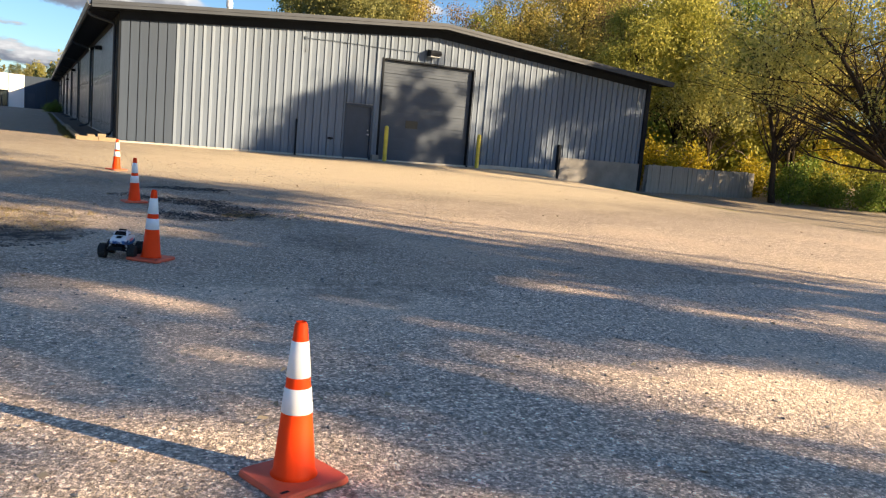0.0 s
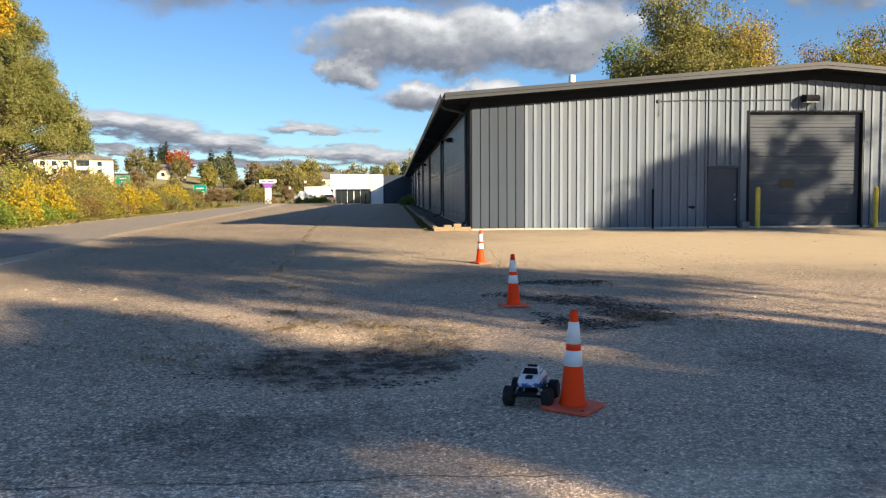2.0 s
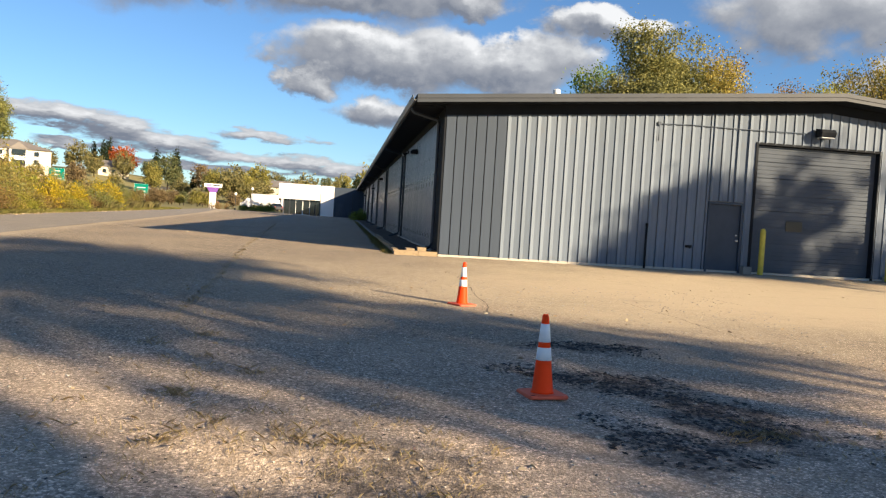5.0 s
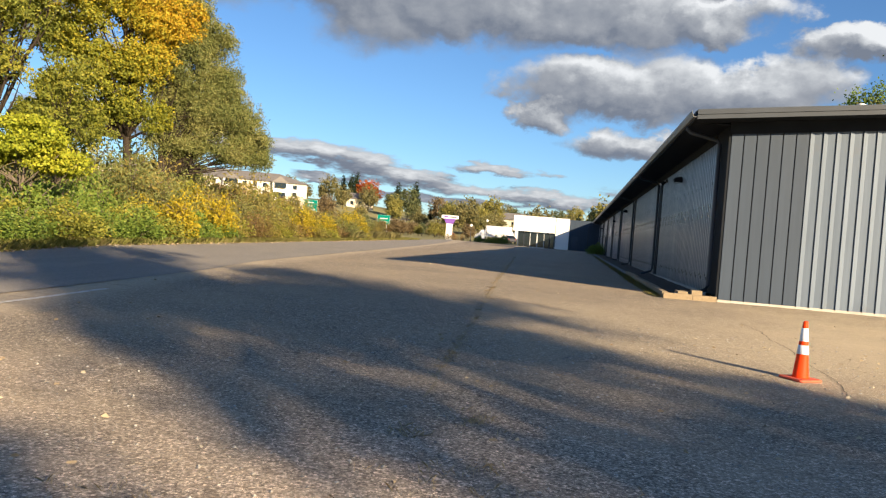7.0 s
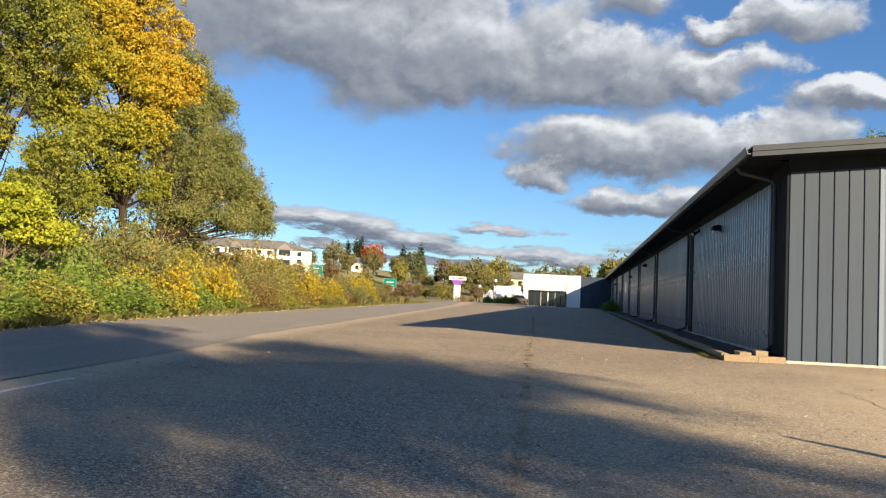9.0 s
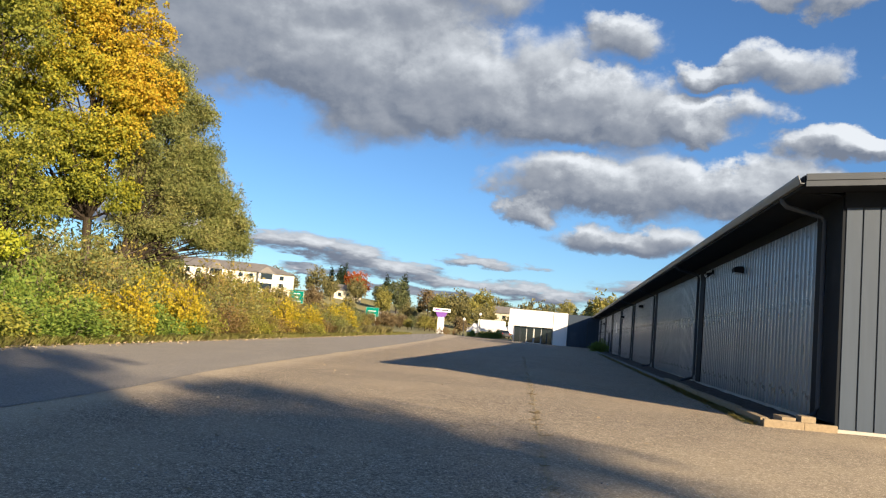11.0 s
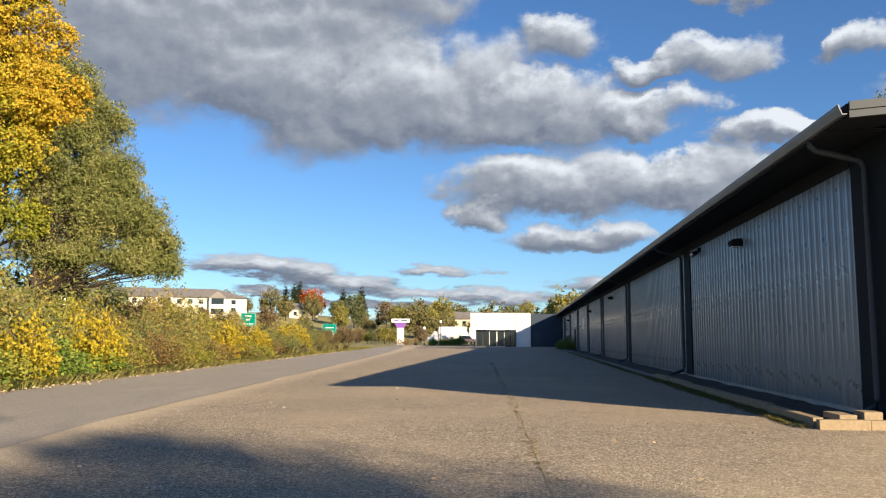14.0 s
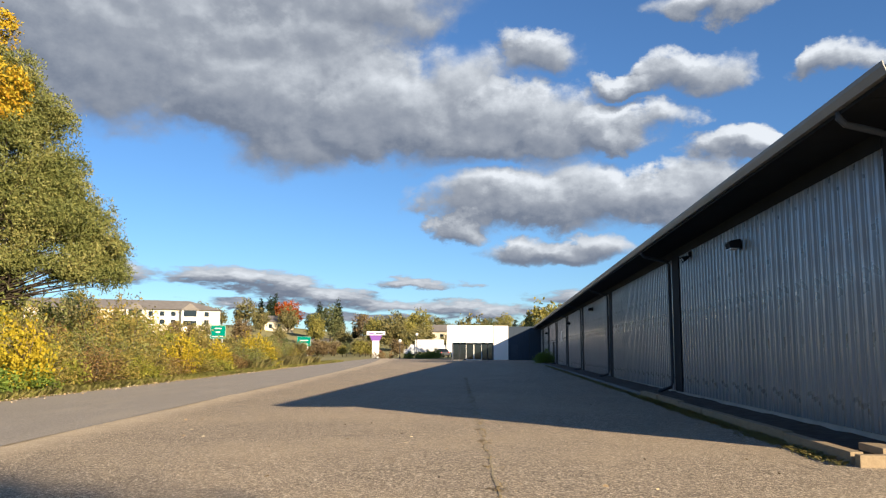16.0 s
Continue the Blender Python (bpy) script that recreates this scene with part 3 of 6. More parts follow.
def sheet_bm(width, bottom, top, profile):
    """A ribbed sheet in the xz plane, its ribs towards -y, 3 cm thick at the flats; bottom and top are functions of the offset."""
    bm = bmesh.new()
    fronts, backs = [], []
    for u, h in profile:
        fronts.append((bm.verts.new((u, -h, bottom(u))), bm.verts.new((u, -h, top(u)))))
        backs.append((bm.verts.new((u, 0.02, bottom(u))), bm.verts.new((u, 0.02, top(u)))))
    for (a, b), (c, d), (e, f), (g, h) in zip(fronts, fronts[1:], backs, backs[1:]):
        bm.faces.new((a, c, d, b))
        bm.faces.new((g, e, f, h))
        bm.faces.new((b, d, h, f))
        bm.faces.new((c, a, e, g))
    bm.faces.new((fronts[0][0], fronts[0][1], backs[0][1], backs[0][0]))
    bm.faces.new((fronts[-1][1], fronts[-1][0], backs[-1][0], backs[-1][1]))
    return bm


warehouse = thing("warehouse", "long low grey metal warehouse with black trim", "warehouse")
OD = (9.84, 13.98, -0.06, 4.03)
SD = (8.36, 9.52, -0.06, 2.16)


def build_walls():
    bm = bmesh.new()
    # the gable's core, pieced round the two doorways
    def slab(x0, x1, z0, z1a, z1b):
        q = [(x0, z0), (x1, z0), (x1, z1b), (x0, z1a)]
        v = [bm.verts.new((x, y, z)) for y in (0.02, 0.2) for x, z in q]
        for f in ((0, 1, 2, 3), (7, 6, 5, 4), (0, 4, 5, 1), (1, 5, 6, 2), (2, 6, 7, 3), (3, 7, 4, 0)):
            bm.faces.new([v[i] for i in f])
    tops = lambda x: roof_z(x) - 0.22
    slab(0.0, SD[0], -0.3, tops(0.0), tops(SD[0]))
    slab(SD[0], SD[1], SD[3], tops(SD[0]), tops(SD[1]))
    slab(SD[1], OD[0], -0.3, tops(SD[1]), tops(OD[0]))
    slab(OD[0], RIDGE_X, OD[3], tops(OD[0]), tops(RIDGE_X))
    slab(RIDGE_X, OD[1], OD[3], tops(RIDGE_X), tops(OD[1]))
    slab(OD[1], WIDE, -0.7, tops(OD[1]), tops(WIDE))
    gable = part("gable_wall", bm, CORE, warehouse)
    # flat boards beside the corner, then ribbed sheets
    x = 0.0
    widths = [0.307] * 6 + [0.915] * 24
    for k, w in enumerate(widths):
        x1 = min(x + w, WIDE)
        if x1 - x < 0.1:
            break
        pieces = [(x, x1, 0.0 if x < 15 else -0.05)]
        for d in (SD, OD):
            cut = []
            for a, b, z0 in pieces:
                if b <= d[0] or a >= d[1]:
                    cut.append((a, b, z0))
                    continue
                if a < d[0] - 0.02:
                    cut.append((a, d[0], z0))
                cut.append((max(a, d[0]), min(b, d[1]), max(z0, d[3])))
                if b > d[1] + 0.02:
                    cut.append((d[1], b, z0))
            pieces = cut
        for a, b, z0 in pieces:
            if k < 6:
                bm = sheet_bm(b - a, lambda u: 0.03, lambda u: tops(a + u), [(0, 0), (0.012, 0.0), (0.016, 0.04), (b - a - 0.014, 0.04), (b - a - 0.01, 0.0), (b - a, 0.0)])
                part("joint", boxes((a - 0.009, a + 0.011, -0.012, -0.002, 0.03, tops(a))), SEAM, gable)
            else:
                low = 0.72 if a > 18.7 else z0 + 0.03
                bm = sheet_bm(b - a, lambda u: low, lambda u: tops(a + u), lap_profile(b - a))
            part("wall_panel", bm, BOARD if k < 6 else CLAD, gable).location = (a, 0, 0)
        x = x1
    bm = boxes((0.0, 18.7, -0.035, 0.02, -0.35, 0.03), (14.4, 18.7, -0.16, -0.035, -0.35, 0.12))
    part("foundation", bm, CONCRETE, warehouse, "pale concrete sill")
    part("foundation", boxes((18.7, 23.4, -0.14, 0.02, -1.0, 0.72)), OLD_CONCRETE, warehouse, "stained concrete base wall")
    part("corner_post", boxes((18.62, 18.74, -0.2, -0.02, -0.5, 1.28)), BLACK, warehouse)
    part("corner_post", boxes((23.4, 23.62, -0.12, 0.2, -1.0, roof_z(23.5) - 0.25)), BLACK, warehouse)
    # black frieze under the rake
    for xa, xb in ((-0.04, RIDGE_X), (RIDGE_X, WIDE)):
        bm = bmesh.new()
        q = [(xa, tops(xa) - 0.26), (xb, tops(xb) - 0.26), (xb, tops(xb) + 0.05), (xa, tops(xa) + 0.05)]
        v = [bm.verts.new((x, y, z)) for y in (-0.085, -0.067) for x, z in q]
        for f in ((0, 1, 2, 3), (7, 6, 5, 4), (0, 4, 5, 1), (1, 5, 6, 2), (2, 6, 7, 3), (3, 7, 4, 0)):
            bm.faces.new([v[i] for i in f])
        part("frieze", bm, BLACK, warehouse)
    # long side under the eave
    side = part("side_wall", boxes((0.02, 0.2, 0.2, LENGTH, -0.3, 4.45)), CORE, warehouse)
    bm = sheet_bm(0.915, lambda u: 0.12, lambda u: 4.42, rib_profile(0.915))
    first = part("wall_panel", bm, SIDE, side)
    turn = Matrix.Rotation(radians(-90), 4, "Z")
    first.matrix_basis = Matrix.Translation((0.0, 1.5 + 0.915, 0)) @ turn
    for k in range(1, 102):
        ob = new("wall_panel", first.data)
        ob.parent = side
        ob.matrix_basis = Matrix.Translation((0.0, 1.5 + 0.915 * (k + 1), 0.0)) @ turn
    part("corner_trim", boxes((-0.05, 0.02, -0.02, 1.5, 0.02, 4.42)), BLACK, warehouse, "black corner flashing")
    part("eave_trim", boxes((-0.075, -0.06, 1.5, LENGTH, 4.14, 4.42)), BLACK, warehouse)
    part("foundation", boxes((-0.05, 0.02, 0.0, LENGTH, -0.3, 0.115)), CONCRETE, warehouse)
    # the other sides
    part("side_wall", boxes((WIDE - 0.2, WIDE, 0.2, HALL, -1.0, 4.45)), CORE, warehouse)
    part("rear_wall", boxes((9.8, WIDE - 0.2, HALL - 0.2, HALL, -1.0, 4.6)), CORE, warehouse)
    part("side_wall", boxes((9.8, 10.0, HALL, LENGTH, -1.0, 4.5)), CORE, warehouse)
    part("rear_wall", boxes((0.2, 9.8, LENGTH - 0.2, LENGTH, -0.5, 4.5)), CORE, warehouse)


def build_roof():
    def plate(name, corners, thick, mat, label=""):
        bm = bmesh.new()
        v = [bm.verts.new(c) for c in corners] + [bm.verts.new((x, y, z - thick)) for x, y, z in corners]
        for f in ((0, 1, 2, 3), (7, 6, 5, 4), (0, 4, 5, 1), (1, 5, 6, 2), (2, 6, 7, 3), (3, 7, 4, 0)):
            bm.faces.new([v[i] for i in f])
        bmesh.ops.recalc_face_normals(bm, faces=bm.faces)
        return part(name, bm, mat, warehouse, label)
    zr = roof_z(RIGHT_X)
    ze, z10 = EAVE_Z, roof_z(9.95)
    plate("roof", [(EAVE_X, FRONT, ze), (RIDGE_X, FRONT, RIDGE_Z), (RIDGE_X, HALL, RIDGE_Z), (EAVE_X, HALL, ze)], 0.1, ROOF)
    plate("roof", [(RIDGE_X, FRONT, RIDGE_Z), (RIGHT_X, FRONT, zr), (RIGHT_X, HALL, zr), (RIDGE_X, HALL, RIDGE_Z)], 0.1, ROOF)
    plate("roof", [(EAVE_X, HALL, ze), (9.95, HALL, z10), (9.95, LENGTH, z10), (EAVE_X, LENGTH, ze)], 0.1, ROOF)
    # soffits
    plate("soffit", [(EAVE_X + 0.03, FRONT + 0.03, ze - 0.14), (RIDGE_X, FRONT + 0.03, RIDGE_Z - 0.14), (RIDGE_X, 0.0, RIDGE_Z - 0.14), (EAVE_X + 0.03, 0.0, ze - 0.14)], 0.04, BLACK)
    plate("soffit", [(RIDGE_X, FRONT + 0.03, RIDGE_Z - 0.14), (RIGHT_X, FRONT + 0.03, zr - 0.14), (RIGHT_X, 0.0, zr - 0.14), (RIDGE_X, 0.0, RIDGE_Z - 0.14)], 0.04, BLACK)
    plate("soffit", [(EAVE_X + 0.03, 0.0, ze - 0.14), (0.02, 0.0, ze - 0.14), (0.02, LENGTH, ze - 0.14), (EAVE_X + 0.03, LENGTH, ze - 0.14)], 0.04, BLACK)
    # rake fascia in two steps
    for xa, za, xb, zb in ((EAVE_X, ze, RIDGE_X, RIDGE_Z), (RIDGE_X, RIDGE_Z, RIGHT_X, zr)):
        plate("fascia", [(xa, FRONT - 0.05, za + 0.03), (xb, FRONT - 0.05, zb + 0.03), (xb, FRONT, zb + 0.03), (xa, FRONT, za + 0.03)], 0.12, FASCIA)
        plate("fascia", [(xa, FRONT - 0.025, za - 0.09), (xb, FRONT - 0.025, zb - 0.09), (xb, FRONT, zb - 0.09), (xa, FRONT, za - 0.09)], 0.11, FASCIA)
    bm = boxes((EAVE_X - 0.02, EAVE_X, FRONT, LENGTH, ze - 0.2, ze + 0.01))
    part("fascia", bm, BLACK, warehouse)
    # gutter: a K-shaped trough along the eave
    bm = bmesh.new()
    q = [(-0.02, -0.15), (-0.09, -0.15), (-0.13, -0.05), (-0.14, 0.0), (-0.125, 0.0), (-0.115, -0.05), (-0.08, -0.135), (-0.02, -0.135)]
    ends = [[bm.verts.new((EAVE_X + u, y, ze + w)) for u, w in q] for y in (FRONT, LENGTH)]
    for k in range(len(q)):
        j = (k + 1) % len(q)
        bm.faces.new((ends[0][k], ends[0][j], ends[1][j], ends[1][k]))
    bm.faces.new(ends[0][::-1])
    bm.faces.new(ends[1])
    part("gutter", bm, GUTTER, warehouse)


DOWNPIPES = (0.63, 15.35, 29.76, 42.9, 54.3, 66.0, 78.0, 89.0)


def build_downpipes():
    for k, y in enumerate(DOWNPIPES):
        g = land(-0.2, y)
        lines = [[((-0.99, y, 4.46), 0.05), ((-0.99, y, 4.33), 0.05), ((-0.9, y + 0.02, 4.25), 0.05), ((-0.2, y + 0.1, 4.1), 0.05), ((-0.13, y + 0.12, 4.0), 0.05),
                  ((-0.13, y + 0.12, 0.35), 0.05), ((-0.18, y + 0.1, 0.22), 0.05), ((-0.62, y - 0.1, g + 0.1), 0.05)]]
        tube_part("downpipe", lines, FASCIA, warehouse, 8)
        if k:
            part("pilaster", boxes((-0.075, -0.045, y - 0.92, y - 0.02, 0.12, 4.42)), BLACK, warehouse)


build_walls()
build_roof()
build_downpipes()


def build_doors():
    x0, x1, z0, z1 = OD
    od = part("overhead_door", boxes((x0 + 0.02, x1 - 0.02, 0.16, 0.19, z0, z1)), SHUTTER, warehouse, "grey sectional overhead door with shallow horizontal ribs")
    rows = 8
    h = (z1 - z0) / rows
    bm = bmesh.new()
    for j in range(4):
        a = -h / 2 + 0.008 + j * (h - 0.016) / 4
        box(bm, x0 + 0.03, x1 - 0.03, 0.118, 0.158, a + 0.006, a + (h - 0.016) / 4 - 0.006, bevel=0.005)
    box(bm, x0 + 0.03, x1 - 0.03, 0.135, 0.158, -h / 2 + 0.006, h / 2 - 0.006)
    first = part("section", bm, SHUTTER, od)
    first.location = (0, 0, z0 + h / 2)
    for k in range(1, rows):
        ob = new("section", first.data)
        ob.parent = od
        ob.location = (0, 0, z0 + h * (k + 0.5))
    win = part("window", boxes((11.05, 11.6, 0.1, 0.117, 1.38, 1.70)), BROWN_GLASS, od, "small brownish window pane")
    part("door_frame", boxes((x0 - 0.06, x0 + 0.02, -0.06, 0.15, z0, z1), (x1 - 0.02, x1 + 0.06, -0.06, 0.15, z0, z1), (x0 - 0.06, x1 + 0.06, -0.06, 0.15, z1, z1 + 0.07)), BLACK, warehouse)
    x0, x1, z0, z1 = SD
    part("door_frame", boxes((x0, x0 + 0.07, -0.05, 0.15, z0, z1), (x1 - 0.07, x1, -0.05, 0.15, z0, z1), (x0 + 0.07, x1 - 0.07, -0.05, 0.15, z1 - 0.07, z1)), BOARD, warehouse)
    leaf = part("door", boxes((x0 + 0.075, x1 - 0.075, 0.03, 0.08, z0 + 0.03, z1 - 0.075), bevel=0.004), DOOR, warehouse, "plain dark painted steel door, closed")
    bm = turned([(0.03, 0), (0.03, 0.02), (0.014, 0.025), (0.014, 0.05), (0.032, 0.055), (0.036, 0.075), (0.02, 0.09)], 14, m=Matrix.Translation((x1 - 0.15, 0.03, 0.98)) @ Matrix.Rotation(radians(90), 4, "X"))
    turned([(0.028, 0), (0.028, 0.015), (0.02, 0.02)], 14, bm, Matrix.Translation((x1 - 0.15, 0.03, 1.15)) @ Matrix.Rotation(radians(90), 4, "X"))
    part("door_handle", bm, STEEL, leaf, "steel knob and lock")


build_doors()


def build_flood_light(m, scale=1.0):
    """A wall pack: a wedge body, its lens below and a knuckle."""
    ob = thing("flood_light", "black wall-pack flood light with a pale lens", "wall light", "flood lights on the warehouse", m)
    s = scale
    bm = bmesh.new()
    q = [(0.0, -0.1), (-0.26, -0.1), (-0.30, 0.02), (-0.24, 0.09), (0.0, 0.12)]
    ends = [[bm.verts.new((x * s, y * s, z * s)) for y, z in q] for x in (-0.2, 0.2)]
    for k in range(5):
        j = (k + 1) % 5
        bm.faces.new((ends[0][k], ends[0][j], ends[1][j], ends[1][k]))
    bm.faces.new(ends[0][::-1])
    bm.faces.new(ends[1])
    bmesh.ops.recalc_face_normals(bm, faces=bm.faces)
    bmesh.ops.bevel(bm, geom=list(bm.edges), offset=0.012 * s, segments=1, affect="EDGES")
    part("housing", bm, BLACK, ob)
    part("lens", boxes((-0.17 * s, 0.17 * s, -0.25 * s, -0.05 * s, -0.125 * s, -0.102 * s)), LAMP_GLASS, ob)
    part("mount", boxes((-0.06 * s, 0.06 * s, 0.0, 0.04, -0.07 * s, 0.08 * s)), BLACK, ob)
    return ob


build_flood_light(pose(11.93, -0.085, 4.5), 1.25)
for y, z in ((8.26, 3.68), (36.6, 3.74), (51.6, 3.45), (80.5, 3.4)):
    build_flood_light(pose(-0.085, y, z, 0, 0, -90), 0.9)

spot = thing("spot_lamp", "small black twin-headed security lamp under the eave", "wall light", at=pose(-0.085, 12.9, 4.02, 0, 0, -90))
part("mount", boxes((-0.07, 0.07, -0.03, 0.03, -0.07, 0.07), bevel=0.01), BLACK, spot)
for side in (-0.11, 0.11):
    head = part("head", turned([(0.035, 0.0), (0.05, 0.03), (0.075, 0.15), (0.08, 0.19), (0.068, 0.2)], 16, m=Matrix.Translation((side, -0.05, -0.06)) @ Matrix.Rotation(radians(118), 4, "X")), BLACK, spot)
    part("lens", turned([(0.06, 0.2), (0.06, 0.206), (0.03, 0.21)], 16, m=Matrix.Translation((side, -0.05, -0.06)) @ Matrix.Rotation(radians(118), 4, "X")), LAMP_GLASS, head)

# ---- the white showroom closing the lot ----


def build_showroom():
    top, y = 4.74, 95.8
    ob = thing("showroom", "white flat-roofed showroom with a glazed front", "building")
    part("wall", boxes((-4.3, -0.97, y, y + 0.25, -0.3, top - 0.1), (-0.97, 0.3, y, y + 0.25, -0.3, 4.3)), BOARD, ob, "dark grey metal wall")
    part("wall", boxes((-6.3, -4.3, y - 0.05, y + 0.25, -0.3, top)), WHITE, ob)
    part("wall", boxes((-11.7, -11.5, y + 0.2, y + 18, -0.3, top - 0.3), (-11.5, 9.9, y + 17.8, y + 18, -0.3, top - 0.3), (9.7, 9.9, y + 0.3, y + 17.8, -0.3, top - 0.3)), WHITE, ob)
    part("roof", boxes((-11.9, 9.9, y + 0.26, y + 18, top - 0.3, top - 0.1)), ROOF, ob)
    part("canopy", boxes((-12.35, -6.32, y - 0.5, y + 0.25, 2.5, top + 0.02), bevel=0.03), WHITE, ob, "deep white fascia over the entrance")
    part("canopy_trim", boxes((-6.31, -6.22, y - 0.08, y - 0.052, -0.1, top)), FASCIA, ob)
    part("ceiling_void", boxes((-11.5, -6.3, y + 0.3, y + 6, 2.5, 2.6)), WHITE, ob)
    for x0, x1, name in ((-11.55, -10.75, "window"), (-10.7, -9.9, "window"), (-9.85, -8.85, "door"), (-8.8, -7.8, "door"), (-7.75, -7.05, "window"), (-7.0, -6.35, "window")):
        pane = part(name, boxes((x0, x1, y + 0.05, y + 0.11, 0.2, 0.32), (x0, x1, y + 0.05, y + 0.11, 2.38, 2.5), (x0, x0 + 0.05, y + 0.05, y + 0.11, 0.32, 2.38), (x1 - 0.05, x1, y + 0.05, y + 0.11, 0.32, 2.38)), WHITE if name == "door" else FASCIA, ob)
        part("pane", boxes((x0 + 0.05, x1 - 0.05, y + 0.07, y + 0.09, 0.32, 2.38)), DARK_GLASS, pane)
    part("plinth", boxes((-11.6, -6.3, y - 0.3, y + 0.3, -0.1, 0.2)), CONCRETE, ob)
    part("downpipe", boxes((-1.6, -1.5, y - 0.12, y - 0.02, 0.2, 4.0)), FASCIA, ob)
    part("door", boxes((-3.9, -3.0, y - 0.04, y - 0.002, 0.22, 2.3)), DOOR, ob)


build_showroom()

# ---- kerb and planting strip ----


def build_strip():
    soil = sheet("planting_strip", lambda y: [-1.2, -0.9, -0.6, -0.3, -0.052], lines_of((0.1, 90, 0.6)), lambda x, y: land(x, y) + 0.085 + 0.04 * noise.noise(Vector((x * 3, y * 2, 1))), SOIL)
    tagged(soil, "dark mulch strip along the warehouse wall", "planting bed", kind="structure")
    edge = thing("timber_edging", "weathered timber beams edging the planting strip", "edging")
    rng = random.Random(4)
    y = 0.05
    while y < 12:
        l = rng.uniform(2.2, 2.6)
        bm = boxes((-0.075, 0.075, 0, l - 0.015, -0.06, 0.1), bevel=0.008)
        p = part("beam", bm, TIMBER, edge)
        p.matrix_basis = pose(-1.255 + rng.uniform(-0.02, 0.02), y, land(-1.2, y) + 0.075 + rng.uniform(-0.015, 0.015), 0, 0, rng.uniform(-0.5, 0.5))
        y += l
    for x0, x1, z, dy in ((-1.33, -0.62, 0.07, -0.1), (-0.61, -0.04, 0.065, -0.085)):
        bm = boxes((x0, x1, -0.07, 0.07, -0.06, 0.09), bevel=0.008)
        part("beam", bm, TIMBER, edge).matrix_basis = pose(0, dy, land(-1, 0) + z)
    part("block", boxes((-0.62, -0.36, 0.05, 0.42, 0.05, 0.2), bevel=0.01), TIMBER, edge)
    part("block", boxes((-0.95, -0.7, 0.1, 0.75, 0.06, 0.15), bevel=0.01), TIMBER, edge)
    kerb = thing("kerb", "low pale concrete kerb grown over with weeds", "kerb", kind="structure")
    while y < 90:
        l = 3.0
        bm = boxes((-0.08, 0.08, 0, l - 0.02, -0.1, 0.055), bevel=0.015)
        p = part("kerb_stone", bm, OLD_CONCRETE, kerb)
        p.matrix_basis = pose(-1.28, y, land(-1.2, y + 1.5) + 0.05)
        y += l


build_strip()

# ---- by the gable: bollards, pipes, boards ----


def build_bollard(x):
    g = land(x, -0.55) + 0.02
    ob = thing("bollard", "yellow painted steel bollard, chipped at the foot", "bollard", "bollards by the overhead door", pose(x, -0.45, g))
    part("post", turned([(0.084, -0.1), (0.084, 1.36), (0.078, 1.41), (0.055, 1.45), (0.02, 1.465)], 20), YELLOW, ob, smooth=False)
    part("footing", turned([(0.2, -0.1), (0.2, 0.015), (0.17, 0.03)], 20), OLD_CONCRETE, ob)


for x in (10.0, 14.28):
    build_bollard(x)

stub = thing("standpipe", "black steel standpipe against the ribbed wall", "pipe")
tube_part("pipe", [[((6.38, -0.12, -0.2), 0.035), ((6.38, -0.12, 1.3), 0.035)]], BLACK, stub, 10)
part("cap", turned([(0.045, 1.28), (0.045, 1.34), (0.02, 1.36)], 12, m=Matrix.Translation((6.38, -0.12, 0))), BLACK, stub)
bib = thing("hose_tap", "small dark hose tap on the ribbed wall", "tap")
tube_part("spout", [[((7.78, -0.03, 0.72), 0.018), ((7.78, -0.16, 0.72), 0.018), ((7.78, -0.19, 0.66), 0.018)]], BLACK, bib, 8)
part("plate", boxes((7.66, 7.9, -0.055, -0.035, 0.68, 0.76)), BLACK, bib)
conduit = thing("conduit", "thin grey electrical conduit sagging along the gable", "conduit")
tube_part("pipe", [[((6.57, -0.075, 3.9), 0.014), ((6.57, -0.075, 4.42), 0.014), ((7.6, -0.075, 4.46), 0.014), ((9.2, -0.075, 4.45), 0.014), ((11.5, -0.075, 4.48), 0.014)]], BOARD, conduit, 6)
part("box", boxes((6.52, 6.62, -0.1, -0.045, 4.38, 4.48), bevel=0.006), BOARD, conduit)
doorstep = thing("doorstep", "rough concrete block beside the side door", "block")
part("block", boxes((9.52, 9.8, -0.3, -0.06, -0.12, 0.2), bevel=0.015), OLD_CONCRETE, doorstep)
vent = thing("roof_vent", "white metal vent pipe standing on the roof", "vent")
part("pipe", turned([(0.11, 0), (0.10, 0.88), (0.14, 0.91), (0.14, 1.18), (0.05, 1.22)], 18, m=Matrix.Translation((4.81, 5.76, roof_z(4.81) - 0.05))), WHITE, vent)


def build_board_fence():
    fence = thing("board_fence", "low fence of weathered grey upright boards", "fence")
    rng = random.Random(9)
    x = 23.72
    while x < 30.9:
        w = rng.uniform(0.24, 0.31)
        g = land(x, -0.4)
        bm = boxes((0.004, w - 0.006, -0.03, 0.02, -0.25, 0.74 - g + rng.uniform(-0.025, 0.025)), bevel=0.006)
        part("board", bm, GREY_WOOD, fence).matrix_basis = pose(x, -0.4 + rng.uniform(-0.01, 0.01), g, rng.uniform(-1.5, 1.5), rng.uniform(-0.6, 0.6), 0)
        x += w
    for z in (-0.1, 0.5):
        part("rail", boxes((23.7, 30.95, -0.375, -0.31, z, z + 0.1)), GREY_WOOD, fence)
    for x in (23.75, 26.2, 28.6, 30.9):
        part("post", boxes((x - 0.05, x + 0.05, -0.31, -0.2, -1.1, 0.7)), GREY_WOOD, fence)


build_board_fence()

# ---- traffic cones ----


